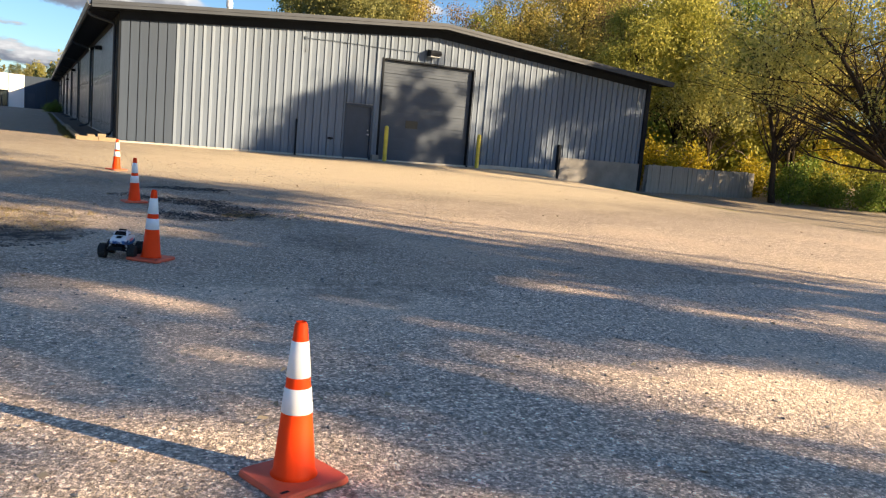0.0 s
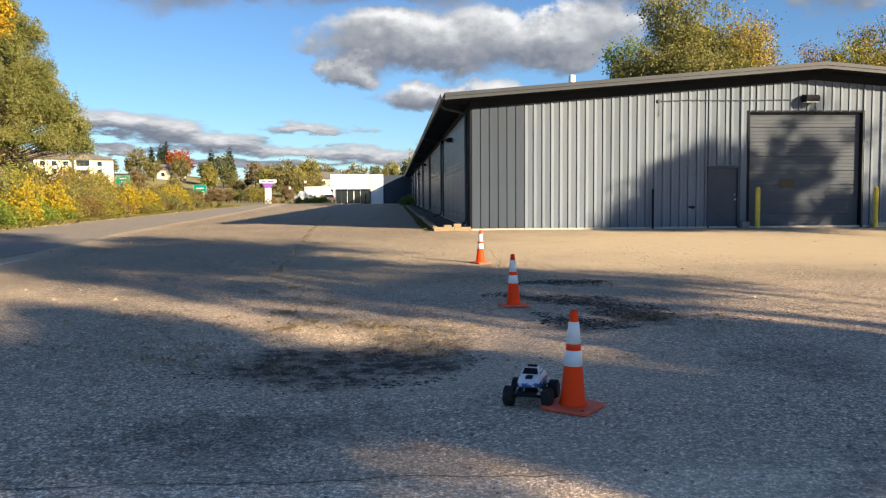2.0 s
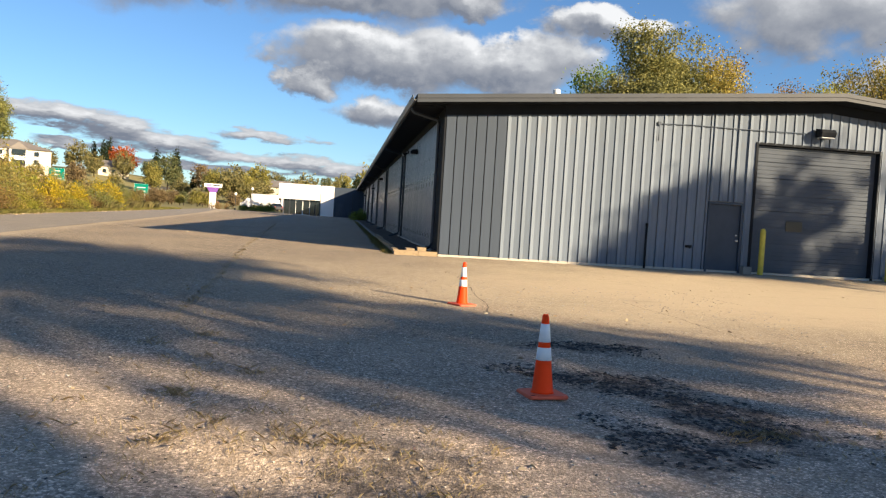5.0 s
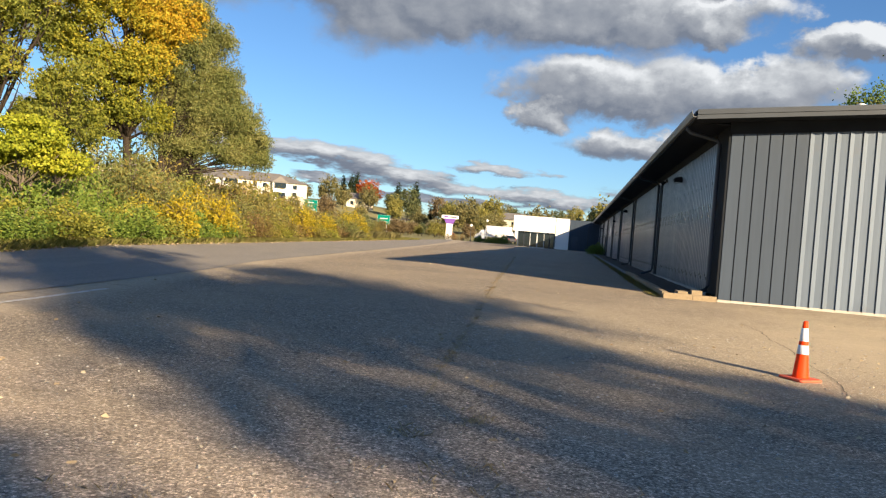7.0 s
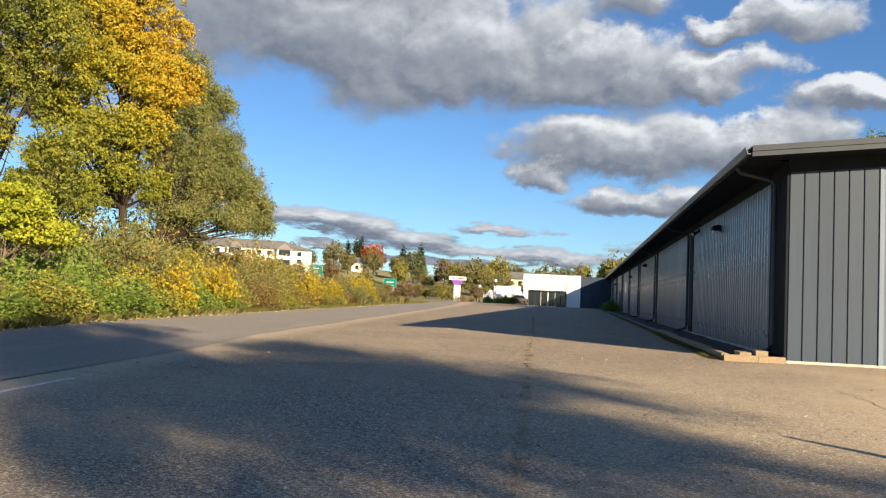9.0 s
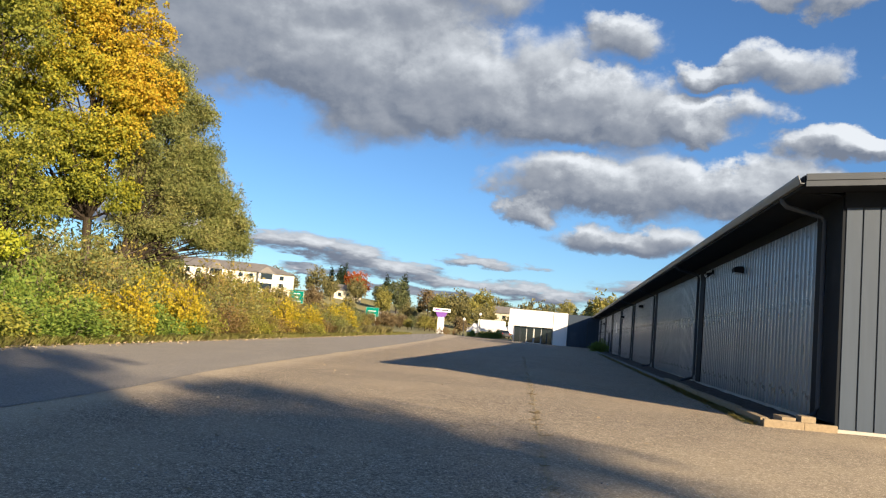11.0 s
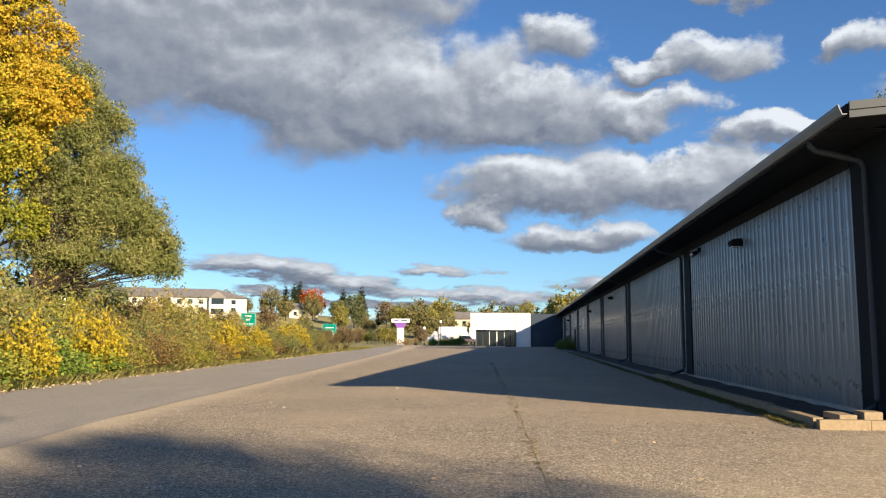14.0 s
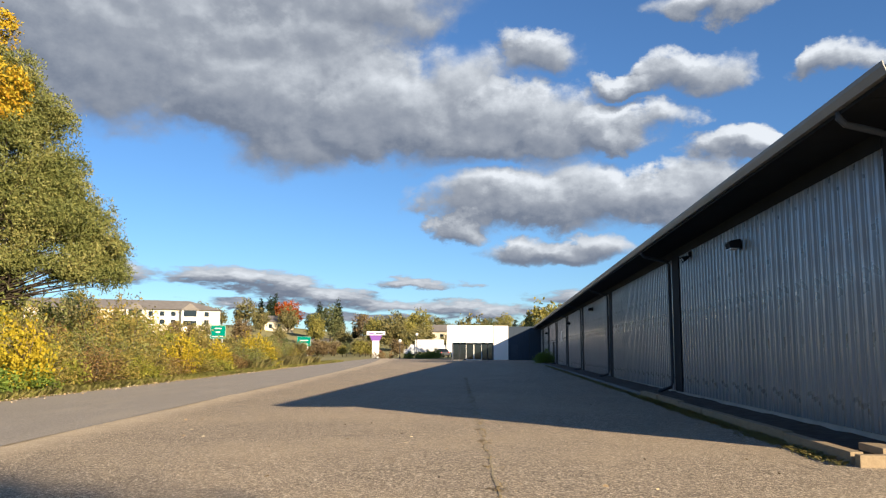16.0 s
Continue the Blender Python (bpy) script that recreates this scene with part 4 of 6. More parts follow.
def build_cone(x, y, turn, lean=0.0):
    z = lot_height(x, y) + 0.002
    ob = thing("traffic_cone", "orange traffic cone with two white reflective collars on the asphalt", "traffic cone", "traffic cones", pose(x, y, z, lean, lean * 0.6, turn))
    r = lambda h: 0.097 - (0.097 - 0.026) * h / 0.71
    bm = turned([(r(0.03) + 0.012, 0.026), (r(0.05), 0.045), (r(0.30), 0.30), (r(0.42), 0.42), (r(0.46), 0.46), (r(0.63), 0.63), (r(0.69), 0.69), (r(0.71) - 0.004, 0.70), (0.022, 0.705), (0.020, 0.66)], 36)
    part("body", bm, ORANGE, ob, smooth=True)
    part("collar", turned([(r(0.31) + 0.0005, 0.31), (r(0.31) + 0.003, 0.312), (r(0.42) + 0.003, 0.418), (r(0.42) + 0.0005, 0.42)], 36), COLLAR, ob, "white reflective collar", smooth=True)
    part("collar", turned([(r(0.466) + 0.0005, 0.466), (r(0.466) + 0.003, 0.468), (r(0.623) + 0.003, 0.621), (r(0.623) + 0.0005, 0.623)], 36), COLLAR, ob, "white reflective collar", smooth=True)
    bm = bmesh.new()
    outline = []
    for cx, cy, a0 in ((0.145, 0.145, 0), (-0.145, 0.145, 90), (-0.145, -0.145, 180), (0.145, -0.145, 270)):
        for k in range(4):
            a = radians(a0 + k * 30)
            outline.append((cx + 0.035 * math.cos(a), cy + 0.035 * math.sin(a)))
    rings = []
    for s, h in ((0.97, 0.0), (1.0, 0.008), (0.985, 0.024), (0.95, 0.03)):
        rings.append([bm.verts.new((u * s, v * s, h)) for u, v in outline])
    for lo, hi in zip(rings, rings[1:]):
        for k in range(16):
            bm.faces.new((lo[k], lo[(k + 1) % 16], hi[(k + 1) % 16], hi[k]))
    bm.faces.new(rings[0][::-1])
    bm.faces.new(rings[-1])
    base = part("base", bm, CONE_BASE, ob, "faded square rubber base")
    for cx, cy in ((0.14, 0.14), (-0.14, -0.14)):
        part("slot", boxes((cx - 0.02, cx + 0.02, cy - 0.008, cy + 0.008, 0.0295, 0.0312)), BLACK, base)


for x, y, turn, lean in ((-1.456, -27.23, 18, -0.8), (-1.442, -22.06, 52, 0.5), (-1.095, -16.95, 8, -1.2), (-0.87, -10.72, 33, 0.6)):
    build_cone(x, y, turn, lean)

# ---- vehicles ----
SHELL = material("painted_car_shell", lambda n, p: n.mix(n.span(n.math("ADD", n.add("ShaderNodeSeparateXYZ", {0: p}).outputs[2], n.math("MULTIPLY", n.noise(p, 9, 3), 0.10)), 0.235, 0.25), (0.035, 0.10, 0.27), (0.74, 0.76, 0.78)), rough=0.25)
PINK = material("pink_decal", (0.62, 0.09, 0.16), rough=0.3)
CYAN = material("cyan_decal", (0.10, 0.35, 0.5), rough=0.3)
CAR_WHITE = material("white_car_paint", mottled((0.75, 0.75, 0.76), 0.04), rough=0.25)
CAR_DARK = material("dark_car_paint", mottled((0.04, 0.045, 0.06), 0.1), rough=0.25)
CAR_RED = material("red_car_paint", mottled((0.30, 0.03, 0.03), 0.1), rough=0.25)
CAR_GREY = material("silver_car_paint", mottled((0.40, 0.41, 0.43), 0.06), rough=0.3, metal=0.4)
TAIL_RED = material("red_lamp", (0.4, 0.02, 0.02), rough=0.2)


def loft(sections, bm=None):
    """A shell through sections (y, half width low, half width high, low, high), closed at both ends."""
    bm = bm or bmesh.new()
    rings = []
    for y, wl, wh, zl, zh in sections:
        zm, wm = zl + 0.62 * (zh - zl), wl + 0.25 * (wh - wl) + 0.02 * wl
        q = [(-wl, zl), (-wm, zm), (-wh, zh - 0.06 * (zh - zl)), (-wh * 0.82, zh), (wh * 0.82, zh), (wh, zh - 0.06 * (zh - zl)), (wm, zm), (wl, zl)]
        rings.append([bm.verts.new((x, y, z)) for x, z in q])
    for a, b in zip(rings, rings[1:]):
        for k in range(8):
            bm.faces.new((a[k], a[(k + 1) % 8], b[(k + 1) % 8], b[k]))
    bm.faces.new(rings[0])
    bm.faces.new(rings[-1][::-1])
    bmesh.ops.recalc_face_normals(bm, faces=bm.faces)
    return bm


def build_wheel(parent, x, y, r, w, knobs=0, rim_mat=None):
    m = Matrix.Translation((x, y, r)) @ Matrix.Rotation(radians(90), 4, "Y")
    bm = turned([(r * 0.55, -w / 2), (r * 0.86, -w / 2), (r * 0.97, -w * 0.36), (r, -w * 0.2), (r, w * 0.2), (r * 0.97, w * 0.36), (r * 0.86, w / 2), (r * 0.55, w / 2)], 28, m=m)
    for k in range(knobs):
        a = 2 * math.pi * k / knobs
        for side in (-1, 1):
            spin = m @ Matrix.Rotation(a + 0.1 * side, 4, "Z")
            box(bm, r * 0.95, r * 1.06, -r * 0.075, r * 0.075, 0.04 * w if side > 0 else -0.42 * w, 0.42 * w if side > 0 else -0.04 * w, m=spin)
    wheel = part("wheel", bm, TYRE, parent, "black rubber tyre")
    bm = bmesh.new()
    out = 1 if x > 0 else -1
    turned([(r * 0.56, -w * 0.3), (r * 0.58, w * 0.4 * 1), (r * 0.5, w * 0.47), (r * 0.46, w * 0.3), (r * 0.2, w * 0.3), (r * 0.16, w * 0.46), (r * 0.05, w * 0.47)], 20, bm, m if out > 0 else m @ Matrix.Rotation(math.pi, 4, "X"))
    part("rim", bm, rim_mat or BLACK, wheel)
    return wheel


def build_toy_truck():
    ob = thing("toy_truck", "toy monster truck, white and blue with pink decals, beside a cone", "toy truck",
               at=pose(-1.70, -21.86, lot_height(-1.7, -21.86), 0, 0, 159) @ Matrix.Diagonal((0.9, 0.9, 0.9, 1)))
    part("chassis", boxes((-0.055, 0.055, -0.17, 0.17, 0.085, 0.10), (-0.035, 0.035, -0.12, 0.12, 0.1, 0.145), bevel=0.004), BLACK, ob)
    body = part("body", loft([(-0.225, 0.075, 0.065, 0.165, 0.20), (-0.20, 0.088, 0.078, 0.15, 0.222), (-0.09, 0.095, 0.082, 0.14, 0.232), (-0.085, 0.095, 0.083, 0.14, 0.236),
                              (0.06, 0.095, 0.083, 0.14, 0.236), (0.13, 0.092, 0.08, 0.15, 0.226), (0.20, 0.082, 0.07, 0.16, 0.205), (0.222, 0.068, 0.055, 0.168, 0.19)]), SHELL, ob, "white and blue painted shell")
    part("cab", loft([(-0.095, 0.078, 0.06, 0.232, 0.24), (-0.07, 0.078, 0.055, 0.232, 0.285), (0.03, 0.078, 0.055, 0.232, 0.288), (0.085, 0.076, 0.06, 0.228, 0.238)]), SHELL, ob)
    glass = bmesh.new()
    q = [(-0.052, 0.0395, 0.287), (0.052, 0.0395, 0.287), (0.066, 0.083, 0.246), (-0.066, 0.083, 0.246)]
    glass.faces.new([glass.verts.new(v) for v in q])
    bmesh.ops.solidify(glass, geom=list(glass.faces), thickness=-0.003)
    part("windscreen", glass, DARK_GLASS, ob, "dark windscreen")
    for s in (-1, 1):
        bm = bmesh.new()
        q = [(s * 0.079, -0.07, 0.243), (s * 0.079, 0.045, 0.243), (s * 0.062, 0.022, 0.279), (s * 0.062, -0.06, 0.279)]
        bm.faces.new([bm.verts.new(v) for v in q])
        bmesh.ops.solidify(bm, geom=list(bm.faces), thickness=0.002)
        part("side_window", bm, DARK_GLASS, ob)
        part("decal", boxes((s * 0.0965 - 0.0012, s * 0.0965 + 0.0012, -0.08, 0.05, 0.178, 0.206)), PINK, ob, "bright pink side stripe")
        part("decal", boxes((s * 0.097 - 0.0012, s * 0.097 + 0.0012, 0.055, 0.10, 0.172, 0.192)), CYAN, ob)
        part("headlight", boxes((s * 0.05 - 0.012, s * 0.05 + 0.012, 0.214, 0.224, 0.175, 0.186), bevel=0.002), LAMP_GLASS, ob)
        for e in (-1, 1):
            tube_part("shock", [[((s * 0.06, e * 0.15, 0.185), 0.009), ((s * 0.115, e * 0.155, 0.09), 0.009)]], STEEL, ob, 8)
            tube_part("arm", [[((s * 0.04, e * 0.13, 0.09), 0.008), ((s * 0.13, e * 0.155, 0.08), 0.007)], [((s * 0.04, e * 0.18, 0.09), 0.008), ((s * 0.13, e * 0.158, 0.08), 0.007)]], BLACK, ob, 6)
            build_wheel(ob, s * 0.155, e * 0.157, 0.076, 0.082, 16)
        part("sill", boxes((s * 0.098 - 0.01, s * 0.098 + 0.01, -0.07, 0.07, 0.128, 0.14), bevel=0.003), BLACK, ob)
    part("light_bar", boxes((-0.04, 0.04, -0.03, 0.0, 0.289, 0.304), bevel=0.004), BLACK, ob)
    part("bonnet_scoop", loft([(0.09, 0.03, 0.024, 0.226, 0.24), (0.15, 0.03, 0.022, 0.212, 0.229)]), BLACK, ob)
    part("front_bumper", boxes((-0.075, 0.075, 0.225, 0.262, 0.10, 0.135), (-0.04, 0.04, 0.17, 0.23, 0.095, 0.11), bevel=0.006), BLACK, ob)
    part("rear_bumper", boxes((-0.05, 0.05, -0.25, -0.22, 0.11, 0.14), (-0.03, 0.03, -0.225, -0.17, 0.1, 0.112), bevel=0.005), BLACK, ob)
    part("bed", boxes((-0.06, 0.06, -0.19, -0.11, 0.2295, 0.2335)), BLACK, ob)


build_toy_truck()


def build_car(x, y, turn, paint, label, kind="car"):
    ob = thing(kind, label, kind, "parked cars", pose(x, y, land(x, y) + 0.03, 0, 0, turn))
    if kind == "pickup":
        body = loft([(-2.7, 0.93, 0.9, 0.55, 1.0), (-2.6, 0.95, 0.92, 0.42, 1.05), (0.6, 0.95, 0.92, 0.4, 1.05), (2.3, 0.93, 0.86, 0.4, 1.02), (2.7, 0.85, 0.75, 0.5, 0.9)])
        cab = loft([(-0.9, 0.85, 0.72, 1.05, 1.1), (-0.8, 0.85, 0.7, 1.05, 1.78), (0.6, 0.85, 0.7, 1.05, 1.8), (1.35, 0.84, 0.72, 1.03, 1.1)])
    else:
        body = loft([(-2.2, 0.8, 0.72, 0.5, 0.85), (-2.1, 0.88, 0.82, 0.35, 0.98), (-0.9, 0.9, 0.85, 0.3, 0.98), (1.1, 0.9, 0.85, 0.3, 0.95), (2.0, 0.86, 0.76, 0.35, 0.8), (2.2, 0.75, 0.65, 0.45, 0.68)])
        cab = loft([(-1.9, 0.78, 0.66, 0.96, 1.0), (-1.2, 0.78, 0.62, 0.96, 1.42), (0.2, 0.78, 0.62, 0.96, 1.46), (1.2, 0.77, 0.66, 0.93, 0.98)])
    part("body", body, paint, ob)
    part("glasshouse", cab, DARK_GLASS, ob, "dark windows all round")
    part("roof", boxes((-0.62, 0.62, -0.8 if kind == "pickup" else -1.15, 0.45 if kind == "pickup" else 0.15, 1.755 if kind == "pickup" else 1.42, 1.83 if kind == "pickup" else 1.49), bevel=0.03), paint, ob)
    for s in (-1, 1):
        for e in (-1.35, 1.4):
            build_wheel(ob, s * 0.8, e, 0.34, 0.22, 0, STEEL)
        part("headlight", boxes((s * 0.6 - 0.14, s * 0.6 + 0.14, 2.1 if kind == "car" else 2.6, 2.2 if kind == "car" else 2.71, 0.6, 0.72), bevel=0.02), LAMP_GLASS, ob)
        part("tail_lamp", boxes((s * 0.66 - 0.1, s * 0.66 + 0.1, -2.22 if kind == "car" else -2.72, -2.12 if kind == "car" else -2.62, 0.75, 0.9), bevel=0.02), TAIL_RED, ob)


def build_box_truck(x, y, turn):
    ob = thing("box_truck", "white box truck parked beyond the showroom", "truck", "parked cars", pose(x, y, land(x, y) + 0.03, 0, 0, turn))
    part("cargo_box", boxes((-1.15, 1.15, -3.4, 1.6, 0.9, 3.2), bevel=0.04), CAR_WHITE, ob)
    part("cab", loft([(1.7, 1.0, 0.85, 0.5, 2.3), (2.6, 1.0, 0.85, 0.5, 2.3), (3.2, 0.98, 0.85, 0.5, 1.5), (3.9, 0.9, 0.8, 0.5, 1.3)]), CAR_WHITE, ob)
    part("windscreen", boxes((-0.8, 0.8, 2.55, 2.75, 1.5, 2.15), bevel=0.02), DARK_GLASS, ob)
    for s in (-1, 1):
        for e in (-2.2, 2.7):
            build_wheel(ob, s * 0.95, e, 0.42, 0.28, 0, STEEL)


build_box_truck(-19.5, 141, 80)
build_box_truck(-14.0, 146, 85)
build_car(-15.4, 128, 20, CAR_DARK, "dark blue sedan parked beyond the lot")
build_car(-12.9, 133, 15, CAR_WHITE, "white sedan parked beyond the lot")
build_car(-39.1, 30.1, 115, CAR_WHITE, "white pickup on the road behind the shrubs", "pickup")
build_car(-44.0, 21, 170, CAR_DARK, "dark sedan on the road behind the shrubs")
build_car(-45, 175, 10, CAR_WHITE, "white sedan on the far road")
build_car(-40, 186, 12, CAR_GREY, "silver sedan on the far road")
build_car(-35, 181, 200, CAR_RED, "red sedan on the far road")
build_car(-60, 178, 60, CAR_WHITE, "white sedan on the far road")

# ---- signs ----


def build_road_sign(x, y, z0, z1, w, bars):
    g = land(x, y)
    ob = thing("road_sign", "green highway guide sign with white lettering on steel posts", "road sign", "highway signs", pose(x, y, g, 0, 0, 22))
    z0, z1 = z0 - g, z1 - g
    part("panel", boxes((-w / 2, w / 2, -0.02, 0.02, z0, z1), bevel=0.008), SIGN_GREEN, ob)
    for s in (-1, 1):
        part("post", boxes((s * w * 0.28 - 0.05, s * w * 0.28 + 0.05, 0.022, 0.12, -0.3, z1 - 0.1)), STEEL, ob)
        part("border", boxes((s * (w / 2 - 0.06) - 0.02, s * (w / 2 - 0.06) + 0.02, -0.026, -0.021, z0 + 0.05, z1 - 0.05)), SIGN_WHITE, ob)
    for z in (z0 + 0.04, z1 - 0.08):
        part("border", boxes((-w / 2 + 0.09, w / 2 - 0.09, -0.026, -0.021, z, z + 0.025)), SIGN_WHITE, ob)
    for a, b, f, h in bars:
        zz = z0 + f * (z1 - z0)
        part("lettering", boxes((a * w, b * w, -0.027, -0.021, zz, zz + h * 0.6)), SIGN_WHITE, ob)


build_road_sign(-45.3, 101.2, 3.05, 4.95, 2.15, ((-0.22, 0.22, 0.72, 0.26), (-0.14, 0.12, 0.42, 0.36), (-0.36, 0.0, 0.12, 0.24), (0.06, 0.36, 0.12, 0.24)))
build_road_sign(-46.2, 155.0, 2.4, 4.4, 2.9, ((-0.3, 0.3, 0.55, 0.3), (-0.35, 0.3, 0.18, 0.3)))


def build_pylon():
    ob = thing("pylon_sign", "roadside pylon sign, white and purple panels on a white pier", "sign", at=pose(-25.4, 118.6, land(-25.4, 118.6), 0, 0, 8))
    part("pier", boxes((-0.55, 0.55, -0.3, 0.3, -0.2, 2.75), bevel=0.03), WHITE, ob)
    bm = bmesh.new()
    v = [bm.verts.new((u, d, z)) for d in (-0.25, 0.25) for u, z in ((-0.6, 2.75), (0.6, 2.75), (1.05, 3.64), (-1.05, 3.64))]
    for f in ((0, 1, 2, 3), (7, 6, 5, 4), (0, 4, 5, 1), (1, 5, 6, 2), (2, 6, 7, 3), (3, 7, 4, 0)):
        bm.faces.new([v[i] for i in f])
    part("purple_panel", bm, PURPLE, ob, "tapered purple panel")
    part("top_panel", boxes((-1.5, 1.5, -0.3, 0.3, 3.65, 4.25), bevel=0.04), WHITE, ob, "white top panel")
    part("emblem", boxes((-1.1, -0.3, -0.315, -0.3, 3.83, 4.08)), PURPLE, ob)
    part("emblem", boxes((0.0, 1.15, -0.315, -0.3, 3.85, 4.06)), FASCIA, ob)


build_pylon()


def build_lamp_post(x, y, h):
    ob = thing("street_lamp", "slim street lamp with a round white globe", "street lamp", "lamp posts", pose(x, y, land(x, y)))
    part("post", turned([(0.12, -0.2), (0.1, 0.3), (0.05, 0.4), (0.04, h)], 10), FASCIA, ob)
    part("globe", turned([(0.06, h), (0.2, h + 0.1), (0.24, h + 0.25), (0.18, h + 0.42), (0.04, h + 0.48)], 12), WHITE, ob, "white globe")


build_lamp_post(-20.3, 109.2, 2.4)
build_lamp_post(-19.0, 121, 3.6)

notice = thing("wall_notice", "white notice board fixed to the ribbed wall", "sign")
part("panel", boxes((-0.1, -0.075, 59.3, 60.3, 2.2, 3.1)), WHITE, notice)
entry = thing("side_door", "black service door in the long wall", "door")
part("leaf", boxes((-0.1, -0.055, 69.6, 70.6, 0.1, 2.3)), BLACK, entry)
part("leaf", boxes((-0.1, -0.055, 70.62, 71.6, 0.1, 2.3)), BLACK, entry)

# ---- trees ----


def skeleton_lines(rng, height, radius, lean, blobs, reach, limbs):
    """Trunk and limbs: lines of (place, radius) that run from the trunk into the crown."""
    tops = max(b[2] for b in blobs)
    trunk_top = Vector((lean[0], lean[1], tops))
    trunk = []
    wob = rng.normal(size=(9, 2)) * 0.02 * height
    for k in range(9):
        f = k / 8
        p = Vector((trunk_top.x * f ** 1.3 + wob[k][0] * f, trunk_top.y * f ** 1.3 + wob[k][1] * f, -0.3 + (trunk_top.z + 0.3) * f))
        trunk.append((p, radius * (1.25 if k == 0 else 1.0) * (1 - 0.8 * f)))
    lines = [trunk]
    for b in blobs:
        for _ in range(limbs):
            d = rng.normal(size=3)
            d /= np.linalg.norm(d)
            end = Vector((b[0] + d[0] * b[3] * reach, b[1] + d[1] * b[3] * reach, b[2] + d[2] * b[4] * reach))
            k = min(7, max(2, int(8 * rng.uniform(0.38, 0.9) * min(1.0, end.z / tops))))
            start, r0 = trunk[k]
            mid = start.lerp(end, 0.45) + Vector(rng.normal(size=3) * 0.08 * (end - start).length) + Vector((0, 0, 0.06 * (end - start).length))
            line = []
            for j in range(6):
                f = j / 5
                p = start.lerp(mid, f).lerp(mid.lerp(end, f), f)
                line.append((p, max(0.01, r0 * 0.42 * (1 - f) ** 1.2)))
            lines.append(line)
            for _ in range(2):
                f = rng.uniform(0.45, 0.85)
                a = line[int(f * 5)][0]
                e = a + Vector(rng.normal(size=3)) * b[3] * 0.35
                lines.append([(a, max(0.012, r0 * 0.2)), (a.lerp(e, 0.5) + Vector((0, 0, 0.05)), max(0.01, r0 * 0.12)), (e, 0.008)])
    return lines


def crown_places(rng, blobs, count, clump, sigma, hollow=0.5):
    """Leaf places in clumps that fill the outer part of the blobs."""
    sizes = np.array([b[3] ** 2 * b[4] for b in blobs])
    out = []
    per = np.maximum(1, (count * sizes / sizes.sum()).astype(int))
    for b, n in zip(blobs, per):
        m = max(2, n // clump)
        d = rng.normal(size=(m, 3))
        d /= np.linalg.norm(d, axis=1)[:, None]
        r = rng.uniform(hollow ** 2, 1.0, (m, 1)) ** 0.5 * rng.uniform(0.82, 1.12, (m, 1))
        centres = np.array(b[:3]) + d * r * np.array([b[3], b[3], b[4]])
        spread = rng.normal(size=(m, clump, 3)) * sigma * rng.uniform(0.5, 1.3, (m, 1, 1))
        spread[:, :, 2] *= 0.85
        out.append((centres[:, None] + spread).reshape(-1, 3))
    return np.concatenate(out)


def bough_places(rng, blobs, clumps, per, size, hollow=0.45, flat=0.6):
    """Leaf places and facings in rounded boughs: leaves lie on the upper and outer shell of each bough, with gaps between the boughs."""
    areas = np.array([b[3] * max(b[3], b[4]) for b in blobs])
    places, facings = [], []
    for b, m in zip(blobs, np.maximum(3, (clumps * areas / areas.sum()).astype(int))):
        d = rng.normal(size=(m, 3))
        d /= np.linalg.norm(d, axis=1)[:, None]
        r = rng.uniform(hollow ** 3, 1.0, (m, 1)) ** (1 / 3) * rng.uniform(0.85, 1.15, (m, 1))
        centre = np.array(b[:3]) + d * r * np.array([b[3], b[3], b[4]])
        reach = size * rng.uniform(0.55, 1.35, (m, 1, 1))
        e = rng.normal(size=(m, per, 3))
        e[:, :, 2] = np.abs(e[:, :, 2]) * np.where(rng.uniform(size=(m, per)) < 0.24, -0.7, 1.0)
        e += 0.55 * d[:, None, :]
        e /= np.linalg.norm(e, axis=2)[:, :, None]
        q = centre[:, None] + e * reach * rng.uniform(0.45, 1.08, (m, per, 1)) * np.array([1, 1, flat])
        f = e + np.array([0, 0, 0.25]) + rng.normal(size=(m, per, 3)) * 0.45
        places.append(q.reshape(-1, 3))
        facings.append(f.reshape(-1, 3))
    return np.concatenate(places), np.concatenate(facings)


def lumped(rng, blobs, count=6):
    """Each blob broken into smaller ones, for an uneven outline."""
    out = []
    for x, y, z, r, h in blobs:
        for _ in range(count):
            d = rng.normal(size=3)
            d *= rng.uniform(0.45, 0.78) / np.linalg.norm(d)
            k = rng.uniform(0.34, 0.56)
            out.append((x + d[0] * r, y + d[1] * r, z + d[2] * h, r * k * 1.1, h * k * 0.85))
    return out


